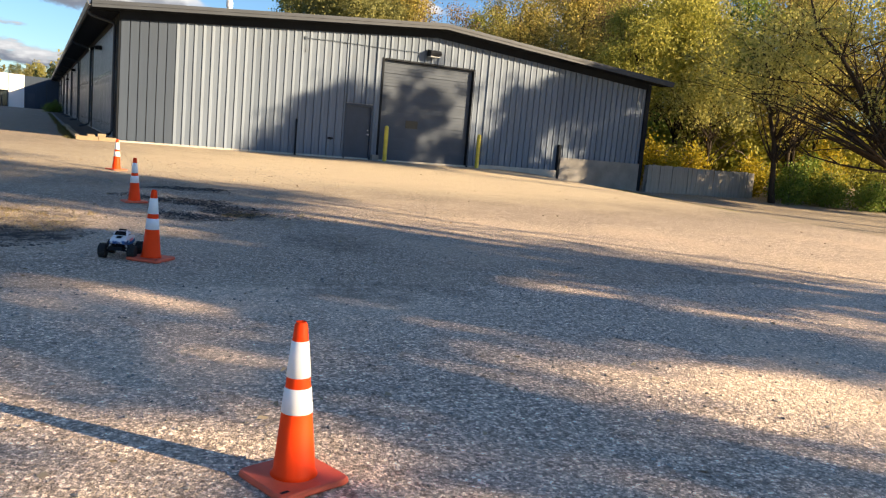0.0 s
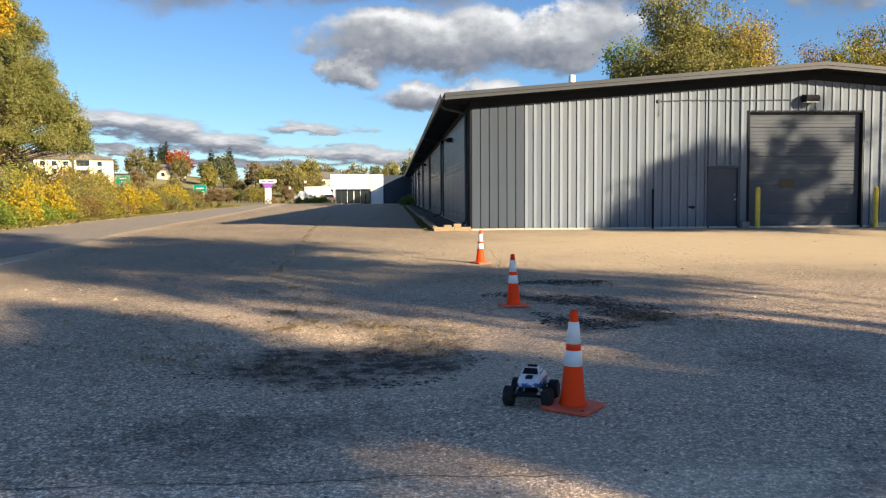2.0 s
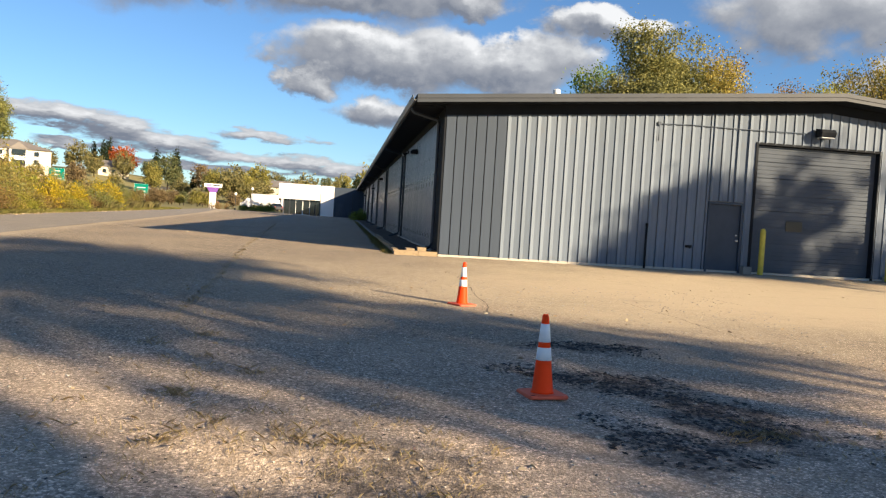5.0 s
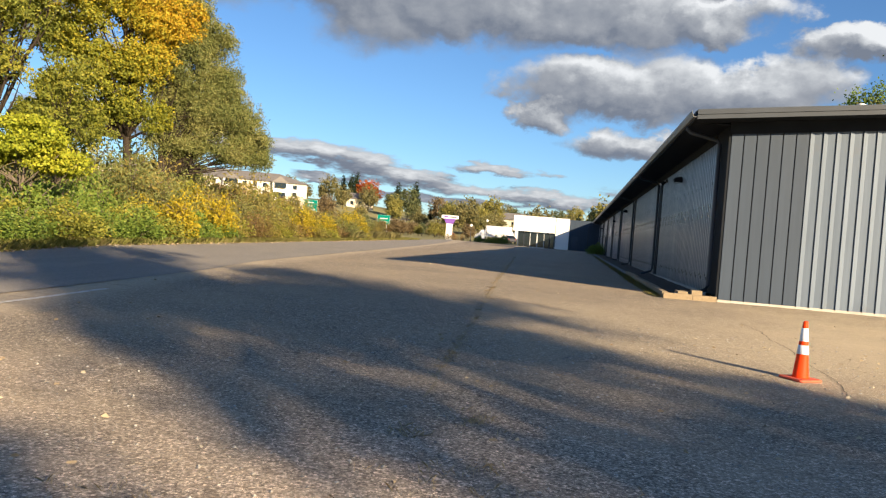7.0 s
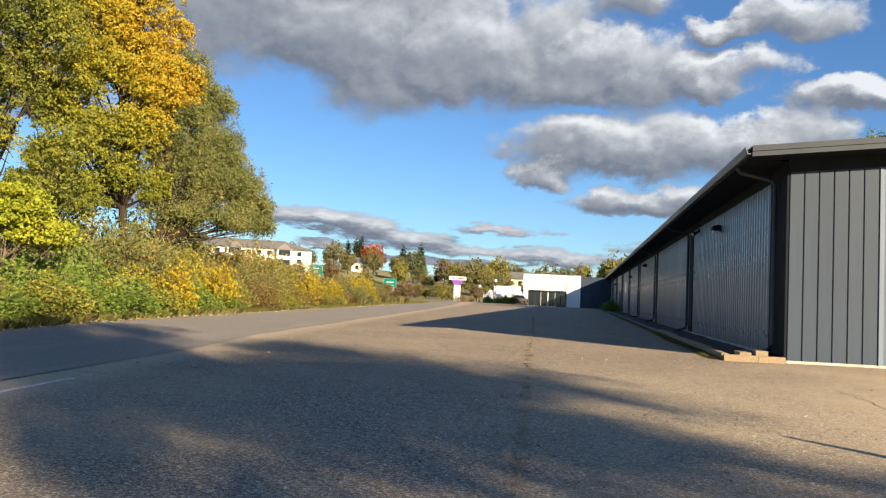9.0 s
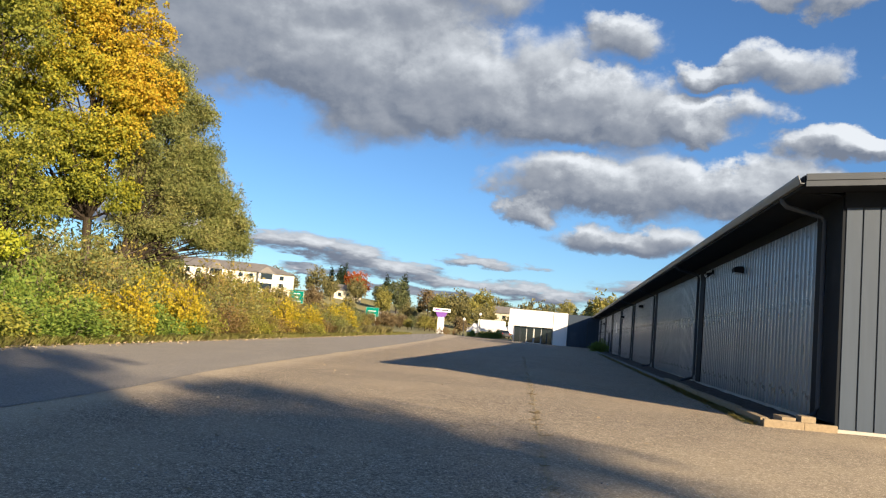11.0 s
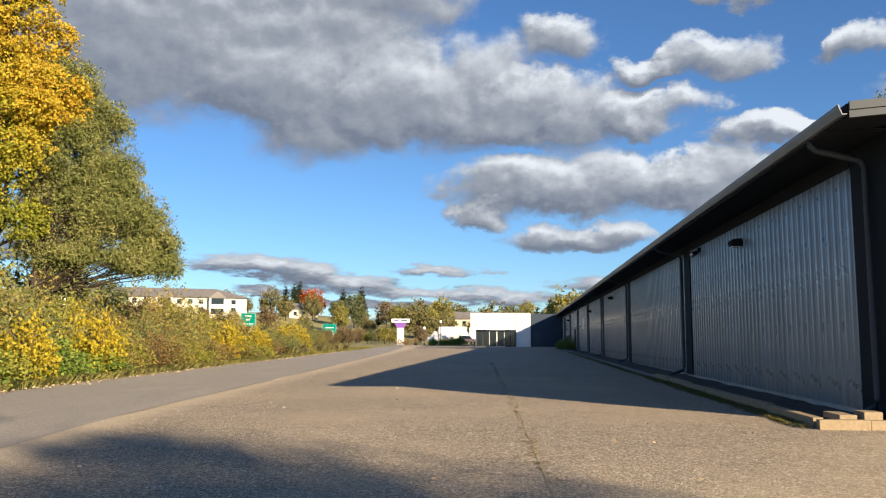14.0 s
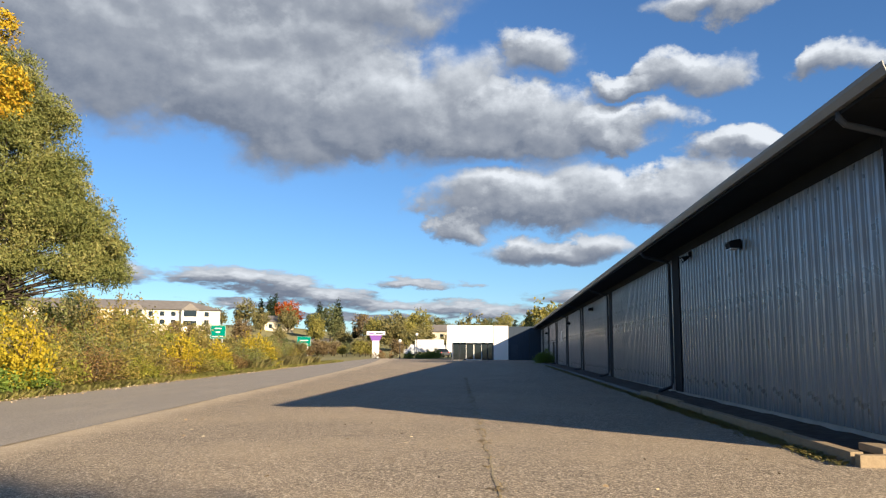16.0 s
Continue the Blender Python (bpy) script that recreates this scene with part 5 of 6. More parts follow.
def build_tree(name, label, seed, blobs, count, leaf, mat, bark=BARK, radius=0.2, lean=(0, 0), clump=26, sigma=0.42, hollow=0.45, droop=0.0, limbs=7, reach=0.8, category="tree", group="", at=None, low=0.4, boughs=None):
    rng = np.random.default_rng(seed)
    ob = thing(name, label, category, group, at)
    height = max(b[2] + b[4] for b in blobs)
    tube_part("trunk", skeleton_lines(rng, height, radius, lean, blobs, reach, limbs), bark, ob, 3 if category == "shrub" else 5)
    if boughs:
        places, facing = bough_places(rng, lumped(rng, blobs, 8) + blobs, count // boughs[0], *boughs)
        keep = places[:, 2] > low
        crown = new("crown", leaf_mesh("crown", places[keep], leaf[0], leaf[1], mat, rng, droop, facing=facing[keep]))
        crown.parent = ob
        return ob
    places = crown_places(rng, lumped(rng, blobs, 11) if height > 4.5 and sigma < 0.6 and hollow > 0.25 else blobs, count, clump, sigma, hollow)
    places = places[places[:, 2] > low]
    crown = new("crown", leaf_mesh("crown", places, leaf[0], leaf[1], mat, rng, droop))
    crown.parent = ob
    return ob


def stood(x, y, turn=0.0, s=1.0):
    return Matrix.Translation((x, y, land(x, y) - 0.03)) @ Matrix.Rotation(radians(turn), 4, "Z") @ Matrix.Diagonal((s, s, s, 1))


def placed(ob, x, y, turn=0.0, s=1.0, h=1.0):
    copy = copy_thing(ob, Matrix.Translation((x, y, land(x, y) - 0.03)) @ Matrix.Rotation(radians(turn), 4, "Z"))
    copy.scale = (s, s, s * h)
    return copy


def across(rows, shift=0.0):
    """Crown masses given as (across, height, radius, half height, depth) for trees that face the lot."""
    return [((u - shift) * 0.833 - 0.553 * d, (u - shift) * 0.553 + 0.833 * d, h, r, k) for u, h, r, k, d in rows]


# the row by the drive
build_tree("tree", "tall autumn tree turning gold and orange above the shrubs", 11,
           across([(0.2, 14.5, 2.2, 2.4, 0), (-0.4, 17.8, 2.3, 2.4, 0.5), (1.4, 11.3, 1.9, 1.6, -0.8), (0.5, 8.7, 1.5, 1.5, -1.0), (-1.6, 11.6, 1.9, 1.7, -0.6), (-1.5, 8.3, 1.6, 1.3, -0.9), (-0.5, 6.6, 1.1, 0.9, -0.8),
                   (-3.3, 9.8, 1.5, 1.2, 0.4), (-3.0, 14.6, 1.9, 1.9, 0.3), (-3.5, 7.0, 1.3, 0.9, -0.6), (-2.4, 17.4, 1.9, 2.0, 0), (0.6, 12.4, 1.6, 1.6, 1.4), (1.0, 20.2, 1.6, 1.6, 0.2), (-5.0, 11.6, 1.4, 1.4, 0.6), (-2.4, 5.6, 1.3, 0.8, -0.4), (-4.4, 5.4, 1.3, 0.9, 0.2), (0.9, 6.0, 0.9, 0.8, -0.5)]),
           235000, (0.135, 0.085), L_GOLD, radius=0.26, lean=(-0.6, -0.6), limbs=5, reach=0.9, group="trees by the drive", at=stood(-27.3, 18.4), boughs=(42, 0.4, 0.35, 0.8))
build_tree("tree", "grey-green willow leaning over the drive", 12,
           across([(2.3, 12.3, 1.2, 1.3, 0), (3.7, 10.7, 1.25, 1.2, 0), (4.3, 8.9, 1.35, 1.1, 0.3), (2.6, 9.4, 1.5, 1.7, -0.3), (5.5, 6.7, 1.3, 1.0, 0), (4.0, 6.3, 1.5, 1.2, -0.5), (6.5, 5.3, 0.95, 0.8, 0.2), (5.3, 4.7, 1.2, 0.7, -0.2),
                   (2.6, 6.3, 1.3, 1.2, 0.4), (3.2, 4.7, 1.0, 0.6, -0.4), (6.9, 4.4, 0.75, 0.5, 0.1), (1.4, 10.8, 1.2, 1.6, 0.6),
                   (3.2, 7.7, 1.4, 1.2, 0.1), (4.9, 7.7, 1.1, 1.0, -0.2), (3.0, 11.2, 1.2, 1.2, 0.3), (1.6, 8.0, 1.2, 1.4, 0.6), (5.9, 5.9, 1.1, 0.9, 0.3), (2.0, 4.8, 1.1, 0.8, 0.2)], 1.2),
           190000, (0.15, 0.045), L_WILLOW, radius=0.2, lean=(1.6, 1.0), droop=0.35, limbs=7, reach=0.95, group="trees by the drive", at=stood(-26.4, 19.2), boughs=(34, 0.34, 0.25, 1.2))
build_tree("tree", "tall green and yellow tree with dark limbs", 13,
           [(0, 0, 12.5, 2.6, 2.4), (-1.6, -1.8, 9.5, 2.2, 1.8), (1.0, 0.8, 15.6, 2.6, 2.4), (1.5, 0.6, 9.6, 1.7, 1.5), (2.6, 1.2, 12.4, 1.6, 1.4), (-2.4, -2.2, 14.2, 2.2, 1.8), (0.6, -0.4, 7.2, 1.6, 0.9)],
           66000, (0.14, 0.09), L_LINDEN, radius=0.34, lean=(0.6, 0.4), limbs=7, reach=0.95, group="trees by the drive", at=stood(-30.2, 11.0), boughs=(42, 0.45, 0.4, 0.7))
build_tree("tree", "small yellow-green maple at the edge of the shrubs", 14,
           [(0, 0, 3.1, 1.3, 0.5), (1.0, 0.5, 2.6, 1.1, 0.4), (-1.2, -0.6, 2.6, 1.2, 0.4), (0.2, 0, 3.7, 0.9, 0.4)],
           26000, (0.11, 0.085), L_MAPLE, PALE_BARK, radius=0.12, limbs=6, group="trees by the drive", at=stood(-22.6, 4.0), boughs=(55, 0.42, 0.3, 0.45))
build_tree("tree", "half-bare yellow-green tree among the shrubs", 15, [(0, 0, 4.6, 1.9, 1.8), (0.5, -0.6, 6.4, 1.3, 1.3)], 9000, (0.13, 0.08), L_LINDEN, radius=0.14, limbs=14, group="trees by the drive", at=stood(-25.8, 10.6), boughs=(30, 0.42, 0.3, 0.6))

# shrubs along the drive
SHRUBS = []
for k, (label, mat, tall, wide, count, leaf) in enumerate((
        ("dense green shrub beside the drive", L_GREEN, 1.7, 1.3, 3900, (0.12, 0.085)),
        ("yellow-green shrub beside the drive", L_HEDGE, 1.9, 1.2, 3400, (0.125, 0.09)),
        ("bright yellow shrub beside the drive", L_YELLOW, 1.8, 1.0, 3000, (0.115, 0.08)),
        ("olive shrub with thin upright stems", L_OLIVE, 2.4, 1.3, 3400, (0.13, 0.065)),
        ("rust-brown shrub with thinning leaves", L_RUST, 2.2, 1.2, 2200, (0.12, 0.065)),
        ("grey-green willow scrub beside the drive", L_WILLOW, 2.6, 1.4, 3900, (0.15, 0.045)))):
    SHRUBS.append(build_tree("shrub", label, 30 + k, [(0, 0, tall * 0.5, wide, tall * 0.5), (0.5 * wide, 0.2, tall * 0.36, wide * 0.7, tall * 0.36), (-0.5 * wide, -0.2, tall * 0.4, wide * 0.7, tall * 0.4), (0.1, 0.1, tall * 0.9, wide * 0.45, tall * 0.35)],
                             count, leaf, mat, PALE_BARK, radius=0.035, clump=14, sigma=0.17, hollow=0.3, limbs=6, category="shrub", group="shrubs along the drive", at=stood(-21 - 0.4 * k, -7.5 + 1.7 * k), low=0.05))


def plant_shrubs():
    rng = random.Random(21)
    y = -16.0
    while y < 44:
        for row in range(4):
            edge = bush_edge(y)
            x = edge - 1.5 - row * 1.7 + rng.uniform(-0.5, 0.5)
            yy = y + rng.uniform(-0.7, 0.7)
            if y < 9:
                kinds = (0, 0, 0, 1, 0)
            elif y < 16:
                kinds = (0, 1, 2, 1, 3, 5, 3)
            elif y < 30:
                kinds = (1, 3, 3, 4, 5, 3)
            else:
                kinds = (3, 3, 4, 5, 3, 1)
            pick = SHRUBS[rng.choice(kinds)]
            tall = (0.7, 0.85, 1.0, 1.0)[row] * (0.85 if y < 6 else 1.0 if y < 15 else 1.15 if y < 19 else (0.8, 0.9, 1.0, 1.05)[row] if y < 35 else 0.85 if y < 46 else 0.75)
            placed(pick, x, yy, rng.uniform(0, 360), rng.uniform(0.8, 1.15) * (0.9 + 0.1 * row), tall * rng.uniform(0.85, 1.15))
        y += 1.75
    for x, y, s in ((-21.2, 42.0, 1.0), (-22.6, 44.5, 1.0), (-20.6, 27.5, 0.9), (-18.9, 8.0, 0.85), (-19.3, 12.5, 0.9), (-21.0, 33.5, 0.8)):
        placed(SHRUBS[2], x, y, 40 * x, s, 1.15)
    for x, y, k, s in ((-27.4, 12.5, 5, 1.5), (-29.2, 15.0, 3, 1.7), (-25.6, 15.6, 5, 1.4), (-29.6, 18.6, 5, 1.8), (-25.2, 20.4, 5, 1.5), (-28.4, 22.4, 3, 1.8), (-25.4, 24.4, 4, 1.5), (-30.4, 25.6, 5, 1.9), (-27.2, 27.0, 3, 1.6), (-31.0, 10.0, 0, 1.8), (-32.4, 21.5, 0, 2.0), (-26.0, 29.0, 5, 1.3)):
        placed(SHRUBS[k], x, y, 70 * x, (1.1 if 12 < y < 23 else 0.75) * s, 1.0)


plant_shrubs()

# the wood beside and behind the hall
WOOD = [
    build_tree("tree", "tall yellow-green woodland tree", 41, [(0, 0, 8.5, 2.8, 3.6), (1.2, 0.6, 11.5, 2.2, 2.4), (-1.3, -0.4, 6.0, 2.2, 2.2)], 16000, (0.19, 0.11), L_WOOD, radius=0.2, limbs=8, group="trees of the wood", at=stood(34, 9)),
    build_tree("tree", "tall golden woodland tree", 42, [(0, 0, 9.0, 2.6, 4.0), (0.8, -0.9, 6.0, 2.3, 2.4), (-0.7, 0.6, 12.5, 1.8, 2.0)], 15000, (0.19, 0.11), L_AMBER, radius=0.2, limbs=8, group="trees of the wood", at=stood(29.5, 14)),
    build_tree("tree", "olive-brown woodland tree thinning in autumn", 43, [(0, 0, 8.0, 3.0, 3.8), (1.5, 0.2, 5.4, 2.2, 2.0), (-1.0, 0.8, 11.3, 2.0, 2.2)], 11500, (0.17, 0.10), L_OLIVE, radius=0.2, limbs=11, group="trees of the wood", at=stood(39, 4)),
    build_tree("tree", "green woodland tree with a broad crown", 44, [(0, 0, 9.5, 3.6, 4.2), (2.2, 0.6, 7.5, 2.6, 2.8), (-2.2, -0.6, 8.0, 2.6, 2.8), (0.3, 0.2, 13.6, 2.4, 2.4)], 22000, (0.22, 0.13), L_GREEN, radius=0.28, limbs=7, group="trees of the wood", at=stood(44, 14)),
    build_tree("tree", "rusty half-bare woodland tree", 45, [(0, 0, 8.4, 2.6, 3.6), (0.6, 0.6, 12.0, 1.6, 2.2)], 7000, (0.18, 0.10), L_RUST, radius=0.17, limbs=14, group="trees of the wood", at=stood(36, 18)),
]
for x, y, k, turn, s in ((27.5, 6, 0, 30, 0.8), (31, 4.5, 0, 120, 0.85), (35.5, 1.5, 1, 200, 0.8), (41, -1, 1, 70, 0.95), (45, 3, 1, 150, 1.0), (29, 21, 2, 15, 0.95), (33, 26, 1, 240, 1.0),
                         (38, 12, 1, 300, 1.0), (42, 20, 0, 10, 1.05), (47, 9, 2, 80, 1.05), (50, 1, 2, 200, 1.1), (52, 14, 1, 20, 1.1), (48, 24, 0, 130, 1.1), (40, 28, 4, 60, 1.05),
                         (56, 6, 0, 90, 1.2), (58, 20, 1, 45, 1.2), (54, 30, 2, 160, 1.15), (34, 33, 0, 75, 1.0), (28, 30, 4, 250, 0.9), (46, 36, 4, 180, 1.3),
                         (31.5, 46.5, 1, 30, 1.28), (37, 47, 0, 80, 0.95), (42, 44, 1, 180, 1.0), (22, 54, 3, 130, 1.1), (48, 47, 2, 220, 1.35), (34.5, 52, 4, 60, 1.4), (39, 38, 1, 15, 0.9), (44, 32, 2, 100, 1.35), (36, 38, 0, 200, 0.85), (52, 40, 0, 20, 1.4)):
    placed(WOOD[k], x, y, turn, s)
build_tree("tree", "broad olive-green tree rising behind the hall", 52, [(0, 0, 11.5, 5.2, 4.6), (-4.6, 0.5, 9.0, 3.4, 3.6), (3.8, 0.2, 10.5, 3.8, 4.0), (-0.6, 0, 16.6, 3.8, 3.6), (2.4, 0, 16.0, 3.0, 3.2), (-2.6, 0, 13.6, 3.4, 3.0), (-5.4, 0, 12.2, 1.8, 1.8)],
           88000, (0.22, 0.14), L_MIXED, radius=0.4, limbs=6, clump=40, sigma=0.5, group="trees of the wood", at=stood(24.6, 46))
build_tree("tree", "dark leaning tree with long bare limbs and few leaves", 46, [(-4.5, 3.2, 7.6, 3.0, 2.2), (-2.0, 1.5, 9.6, 2.6, 2.2), (-6.0, 4.4, 5.2, 2.6, 1.5), (1.0, 0.5, 8.5, 2.4, 2.6), (-1.0, 0.8, 5.0, 2.4, 1.5), (-7.6, 5.6, 6.8, 2.0, 1.6)], 12000, (0.15, 0.09), L_LIME, radius=0.24,
           lean=(-5.0, 3.4), limbs=11, reach=1.15, clump=12, sigma=0.3, group="trees of the wood", at=stood(33.5, -7.5))
build_tree("tree", "dark half-bare tree beside the board fence", 48, [(0, 0, 6.5, 2.6, 2.8), (-1.8, 0.8, 8.6, 2.2, 1.8), (1.6, -0.6, 8.8, 2.4, 2.0)], 6000, (0.15, 0.09), L_LIME, radius=0.17, lean=(-1.2, 0.8), limbs=13, reach=1.15, clump=10, sigma=0.35, group="trees of the wood", at=stood(30.2, -2.4))
build_tree("tree", "young multi-stemmed tree by the fence", 47, [(0, 0, 6.0, 2.4, 2.6), (-1.6, 0.4, 4.4, 1.8, 1.6), (1.4, -0.3, 4.8, 1.8, 1.8)], 6000, (0.16, 0.09), L_LIME, radius=0.12, limbs=15, reach=0.95, group="trees of the wood", at=stood(30.5, 2.6))
for x, y, k, s in ((31.6, -2.2, 0, 0.9), (33.2, -3.2, 0, 0.8), (34.6, -2.0, 1, 1.0), (36.2, -4.2, 0, 0.9), (37.8, -2.6, 1, 1.1), (35.4, 0.2, 0, 1.2), (39.6, -5.0, 0, 1.0), (41.4, -3.4, 3, 1.1), (32.4, 1.0, 2, 1.1), (29.0, 2.4, 2, 1.2),
                   (26.6, 2.4, 2, 1.3), (30.6, 4.6, 1, 1.4), (27.8, 8.0, 2, 1.4), (33.4, 6.6, 1, 1.5), (25.8, 11, 1, 1.3), (38.5, 1.6, 2, 1.4), (43.5, -6.5, 0, 1.1), (44, -1, 1, 1.5), (41, 3.4, 2, 1.5), (28.6, 12.5, 3, 1.5), (34.8, -4.4, 0, 0.7), (38, -6.4, 0, 0.8)):
    placed(SHRUBS[k], x, y, 57 * x, s, 1.1)

under = random.Random(77)
for _ in range(46):
    x, y = under.uniform(27, 72), under.uniform(4, 46)
    if x + 0.55 * y > 36:
        placed(SHRUBS[under.choice((0, 1, 2, 3, 1))], x, y, under.uniform(0, 360), under.uniform(1.7, 2.6), 1.15)

# trees beyond the lot whose shade falls on it, told by their place across the sunlight and towards the sun
SUN_FLAT = Vector((SUN_DIR.x, SUN_DIR.y)).normalized()


def shade_tree(label, seed, side, far, masses, count, leaf=(0.26, 0.16), mat=L_LIME, radius=0.24, clump=24, sigma=0.4, limbs=4):
    x, y = -SUN_FLAT.y * side + SUN_FLAT.x * far, SUN_FLAT.x * side + SUN_FLAT.y * far
    return build_tree("tree", label, seed, [(u, v, h, r, k) for u, v, h, r, k in masses], count, leaf, mat, radius=radius, limbs=limbs, clump=clump, sigma=sigma, hollow=0.3,
                      group="trees of the wood", at=stood(x, y, math.degrees(math.atan2(SUN_FLAT.x, -SUN_FLAT.y))))


shade_tree("very tall lime-green tree with a broad crown", 70, -12.3, 48,
           [(0.3, 0, 17.5, 3.7, 2.8), (1.7, 0.5, 16.4, 3.4, 1.4), (4.4, 0, 17.0, 1.5, 0.9), (3.2, 0, 18.2, 2.0, 1.0), (-0.4, 0, 19.9, 2.6, 1.5), (1.0, -0.4, 13.6, 2.9, 1.3), (-0.3, 0, 11.3, 2.3, 1.7), (-0.7, 0.3, 8.8, 1.9, 1.6),
            (-2.0, 0, 10.4, 1.6, 2.2), (-1.9, 0, 15.8, 1.5, 2.4), (-1.7, 0, 13.3, 1.5, 1.7)], 31000, radius=0.36, clump=34, sigma=0.34)
shade_tree("slender tree with a narrow crown", 71, -19.1, 46, [(0, 0, 7.6, 0.95, 1.6), (0, 0, 9.6, 0.95, 1.6), (0.3, 0, 11.8, 1.6, 1.5), (0.1, 0, 14.0, 1.6, 1.6)], 8400, radius=0.1, sigma=0.26)
shade_tree("slender tree with a thin pointed crown", 72, -16.3, 46, [(0, 0, 8.0, 0.85, 1.9), (-0.3, 0, 10.6, 1.3, 1.3), (-1.1, 0, 12.6, 1.2, 1.6), (0.5, 0, 11.0, 1.0, 1.5), (0.5, 0, 9.0, 0.8, 1.4)], 11500, radius=0.1, sigma=0.26)
shade_tree("rounded lime-green tree at the wood's edge", 73, -22.8, 46, [(0, 0, 8.4, 1.7, 2.2), (0, 0, 11.4, 2.2, 2.0), (1.9, 0, 8.5, 1.1, 2.0), (0.4, 0, 14.0, 2.0, 1.4)], 4600, radius=0.18)
shade_tree("tall lime-green tree at the wood's edge", 74, -27.5, 44, [(0, 0, 9.0, 2.6, 2.4), (0.3, 0, 13.0, 2.4, 2.2)], 5200, radius=0.22)
shade_tree("tall tree with a dense high crown", 75, 5.6, 40, [(-1.2, 0, 13.1, 1.2, 0.9), (0.1, 0, 13.9, 1.2, 1.4), (1.0, 0.2, 12.7, 1.3, 1.8)], 15000, radius=0.2)
shade_tree("tall tree with an airy high crown", 76, 8.6, 40, [(0, 0, 13.4, 1.9, 2.8), (0.2, 0, 10.8, 1.8, 2.0)], 5600, (0.2, 0.13), radius=0.13, clump=90, sigma=0.24)
shade_tree("tall tree with a thinning high crown", 77, 11.7, 40, [(0, 0, 13.0, 2.0, 2.8), (-0.2, 0, 10.2, 2.0, 2.2), (0, 0, 8.4, 2.0, 1.5)], 17000, (0.2, 0.13), radius=0.15, clump=80, sigma=0.33)
shade_tree("tall tree with a broad thinning crown", 78, 15.2, 40, [(0, 0, 12.4, 2.4, 2.6), (0, 0, 9.0, 2.4, 2.4), (0, 0, 7.6, 2.4, 1.5)], 32000, (0.2, 0.13), radius=0.18, clump=80, sigma=0.36)
shade_tree("broad tree with a low thinning crown", 79, 19.2, 44, [(0, 0, 9.2, 2.6, 1.6), (0.4, 0, 7.0, 2.4, 1.5)], 13000, (0.2, 0.13), radius=0.18, clump=80, sigma=0.36)

# ---- the distance ----
F_OLIVE = leaf_material("distant_olive_leaves", [(0.0, (0.11, 0.12, 0.055)), (0.5, (0.24, 0.225, 0.09)), (1.0, (0.38, 0.32, 0.13))])
F_GREEN = leaf_material("distant_green_leaves", [(0.0, (0.075, 0.10, 0.05)), (0.5, (0.15, 0.175, 0.075)), (1.0, (0.28, 0.27, 0.11))])
F_LIME = leaf_material("distant_lime_leaves", [(0.0, (0.16, 0.17, 0.05)), (0.5, (0.33, 0.31, 0.08)), (1.0, (0.50, 0.42, 0.11))])
F_RUST = leaf_material("distant_brown_leaves", [(0.0, (0.13, 0.10, 0.06)), (0.5, (0.25, 0.19, 0.10)), (1.0, (0.36, 0.27, 0.14))])
FAR = [
    build_tree("tree", "round olive-green tree on the far slope", 61, [(0, 0, 6.0, 4.0, 4.2), (2.2, 0.5, 4.6, 2.8, 2.8), (-2.0, 0.4, 5.0, 2.8, 3.0)], 2200, (0.66, 0.45), F_OLIVE, radius=0.3, limbs=3, clump=16, sigma=0.6, group="far trees", at=stood(-38, 238)),
    build_tree("tree", "green tree on the far slope", 62, [(0, 0, 7.0, 3.8, 5.0), (1.8, 0.5, 4.6, 2.8, 2.8)], 2200, (0.66, 0.45), F_GREEN, radius=0.3, limbs=3, clump=16, sigma=0.6, group="far trees", at=stood(-60, 246)),
    build_tree("tree", "yellow-green tree on the far slope", 63, [(0, 0, 6.4, 3.6, 4.2), (1.6, 0.8, 4.6, 2.6, 2.6)], 2200, (0.66, 0.45), F_LIME, radius=0.3, limbs=3, clump=16, sigma=0.6, group="far trees", at=stood(-30, 232)),
    build_tree("tree", "orange-red maple on the far slope", 64, [(0, 0, 6.0, 4.2, 4.6), (1.0, 0, 4.0, 3.6, 2.6)], 3200, (0.66, 0.45), L_RED, radius=0.3, limbs=3, clump=16, sigma=0.6, group="far trees", at=stood(-90, 309)),
    build_tree("tree", "dark spruce on the far slope", 65, [(0, 0, 2.6, 2.4, 1.8), (0, 0, 5.0, 2.0, 1.8), (0, 0, 7.4, 1.5, 1.8), (0, 0, 9.8, 0.95, 1.6), (0, 0, 11.8, 0.45, 1.2)], 3200, (0.6, 0.3), L_SPRUCE, radius=0.2, limbs=2, clump=8, sigma=0.4, hollow=0.2, droop=0.5, group="far trees", at=stood(-96, 300)),
    build_tree("tree", "rust-brown tree on the far slope", 66, [(0, 0, 5.4, 3.4, 3.8), (1.4, 0.2, 4.0, 2.4, 2.2)], 2600, (0.62, 0.42), F_RUST, radius=0.25, limbs=4, clump=16, sigma=0.6, group="far trees", at=stood(-52, 262)),
]


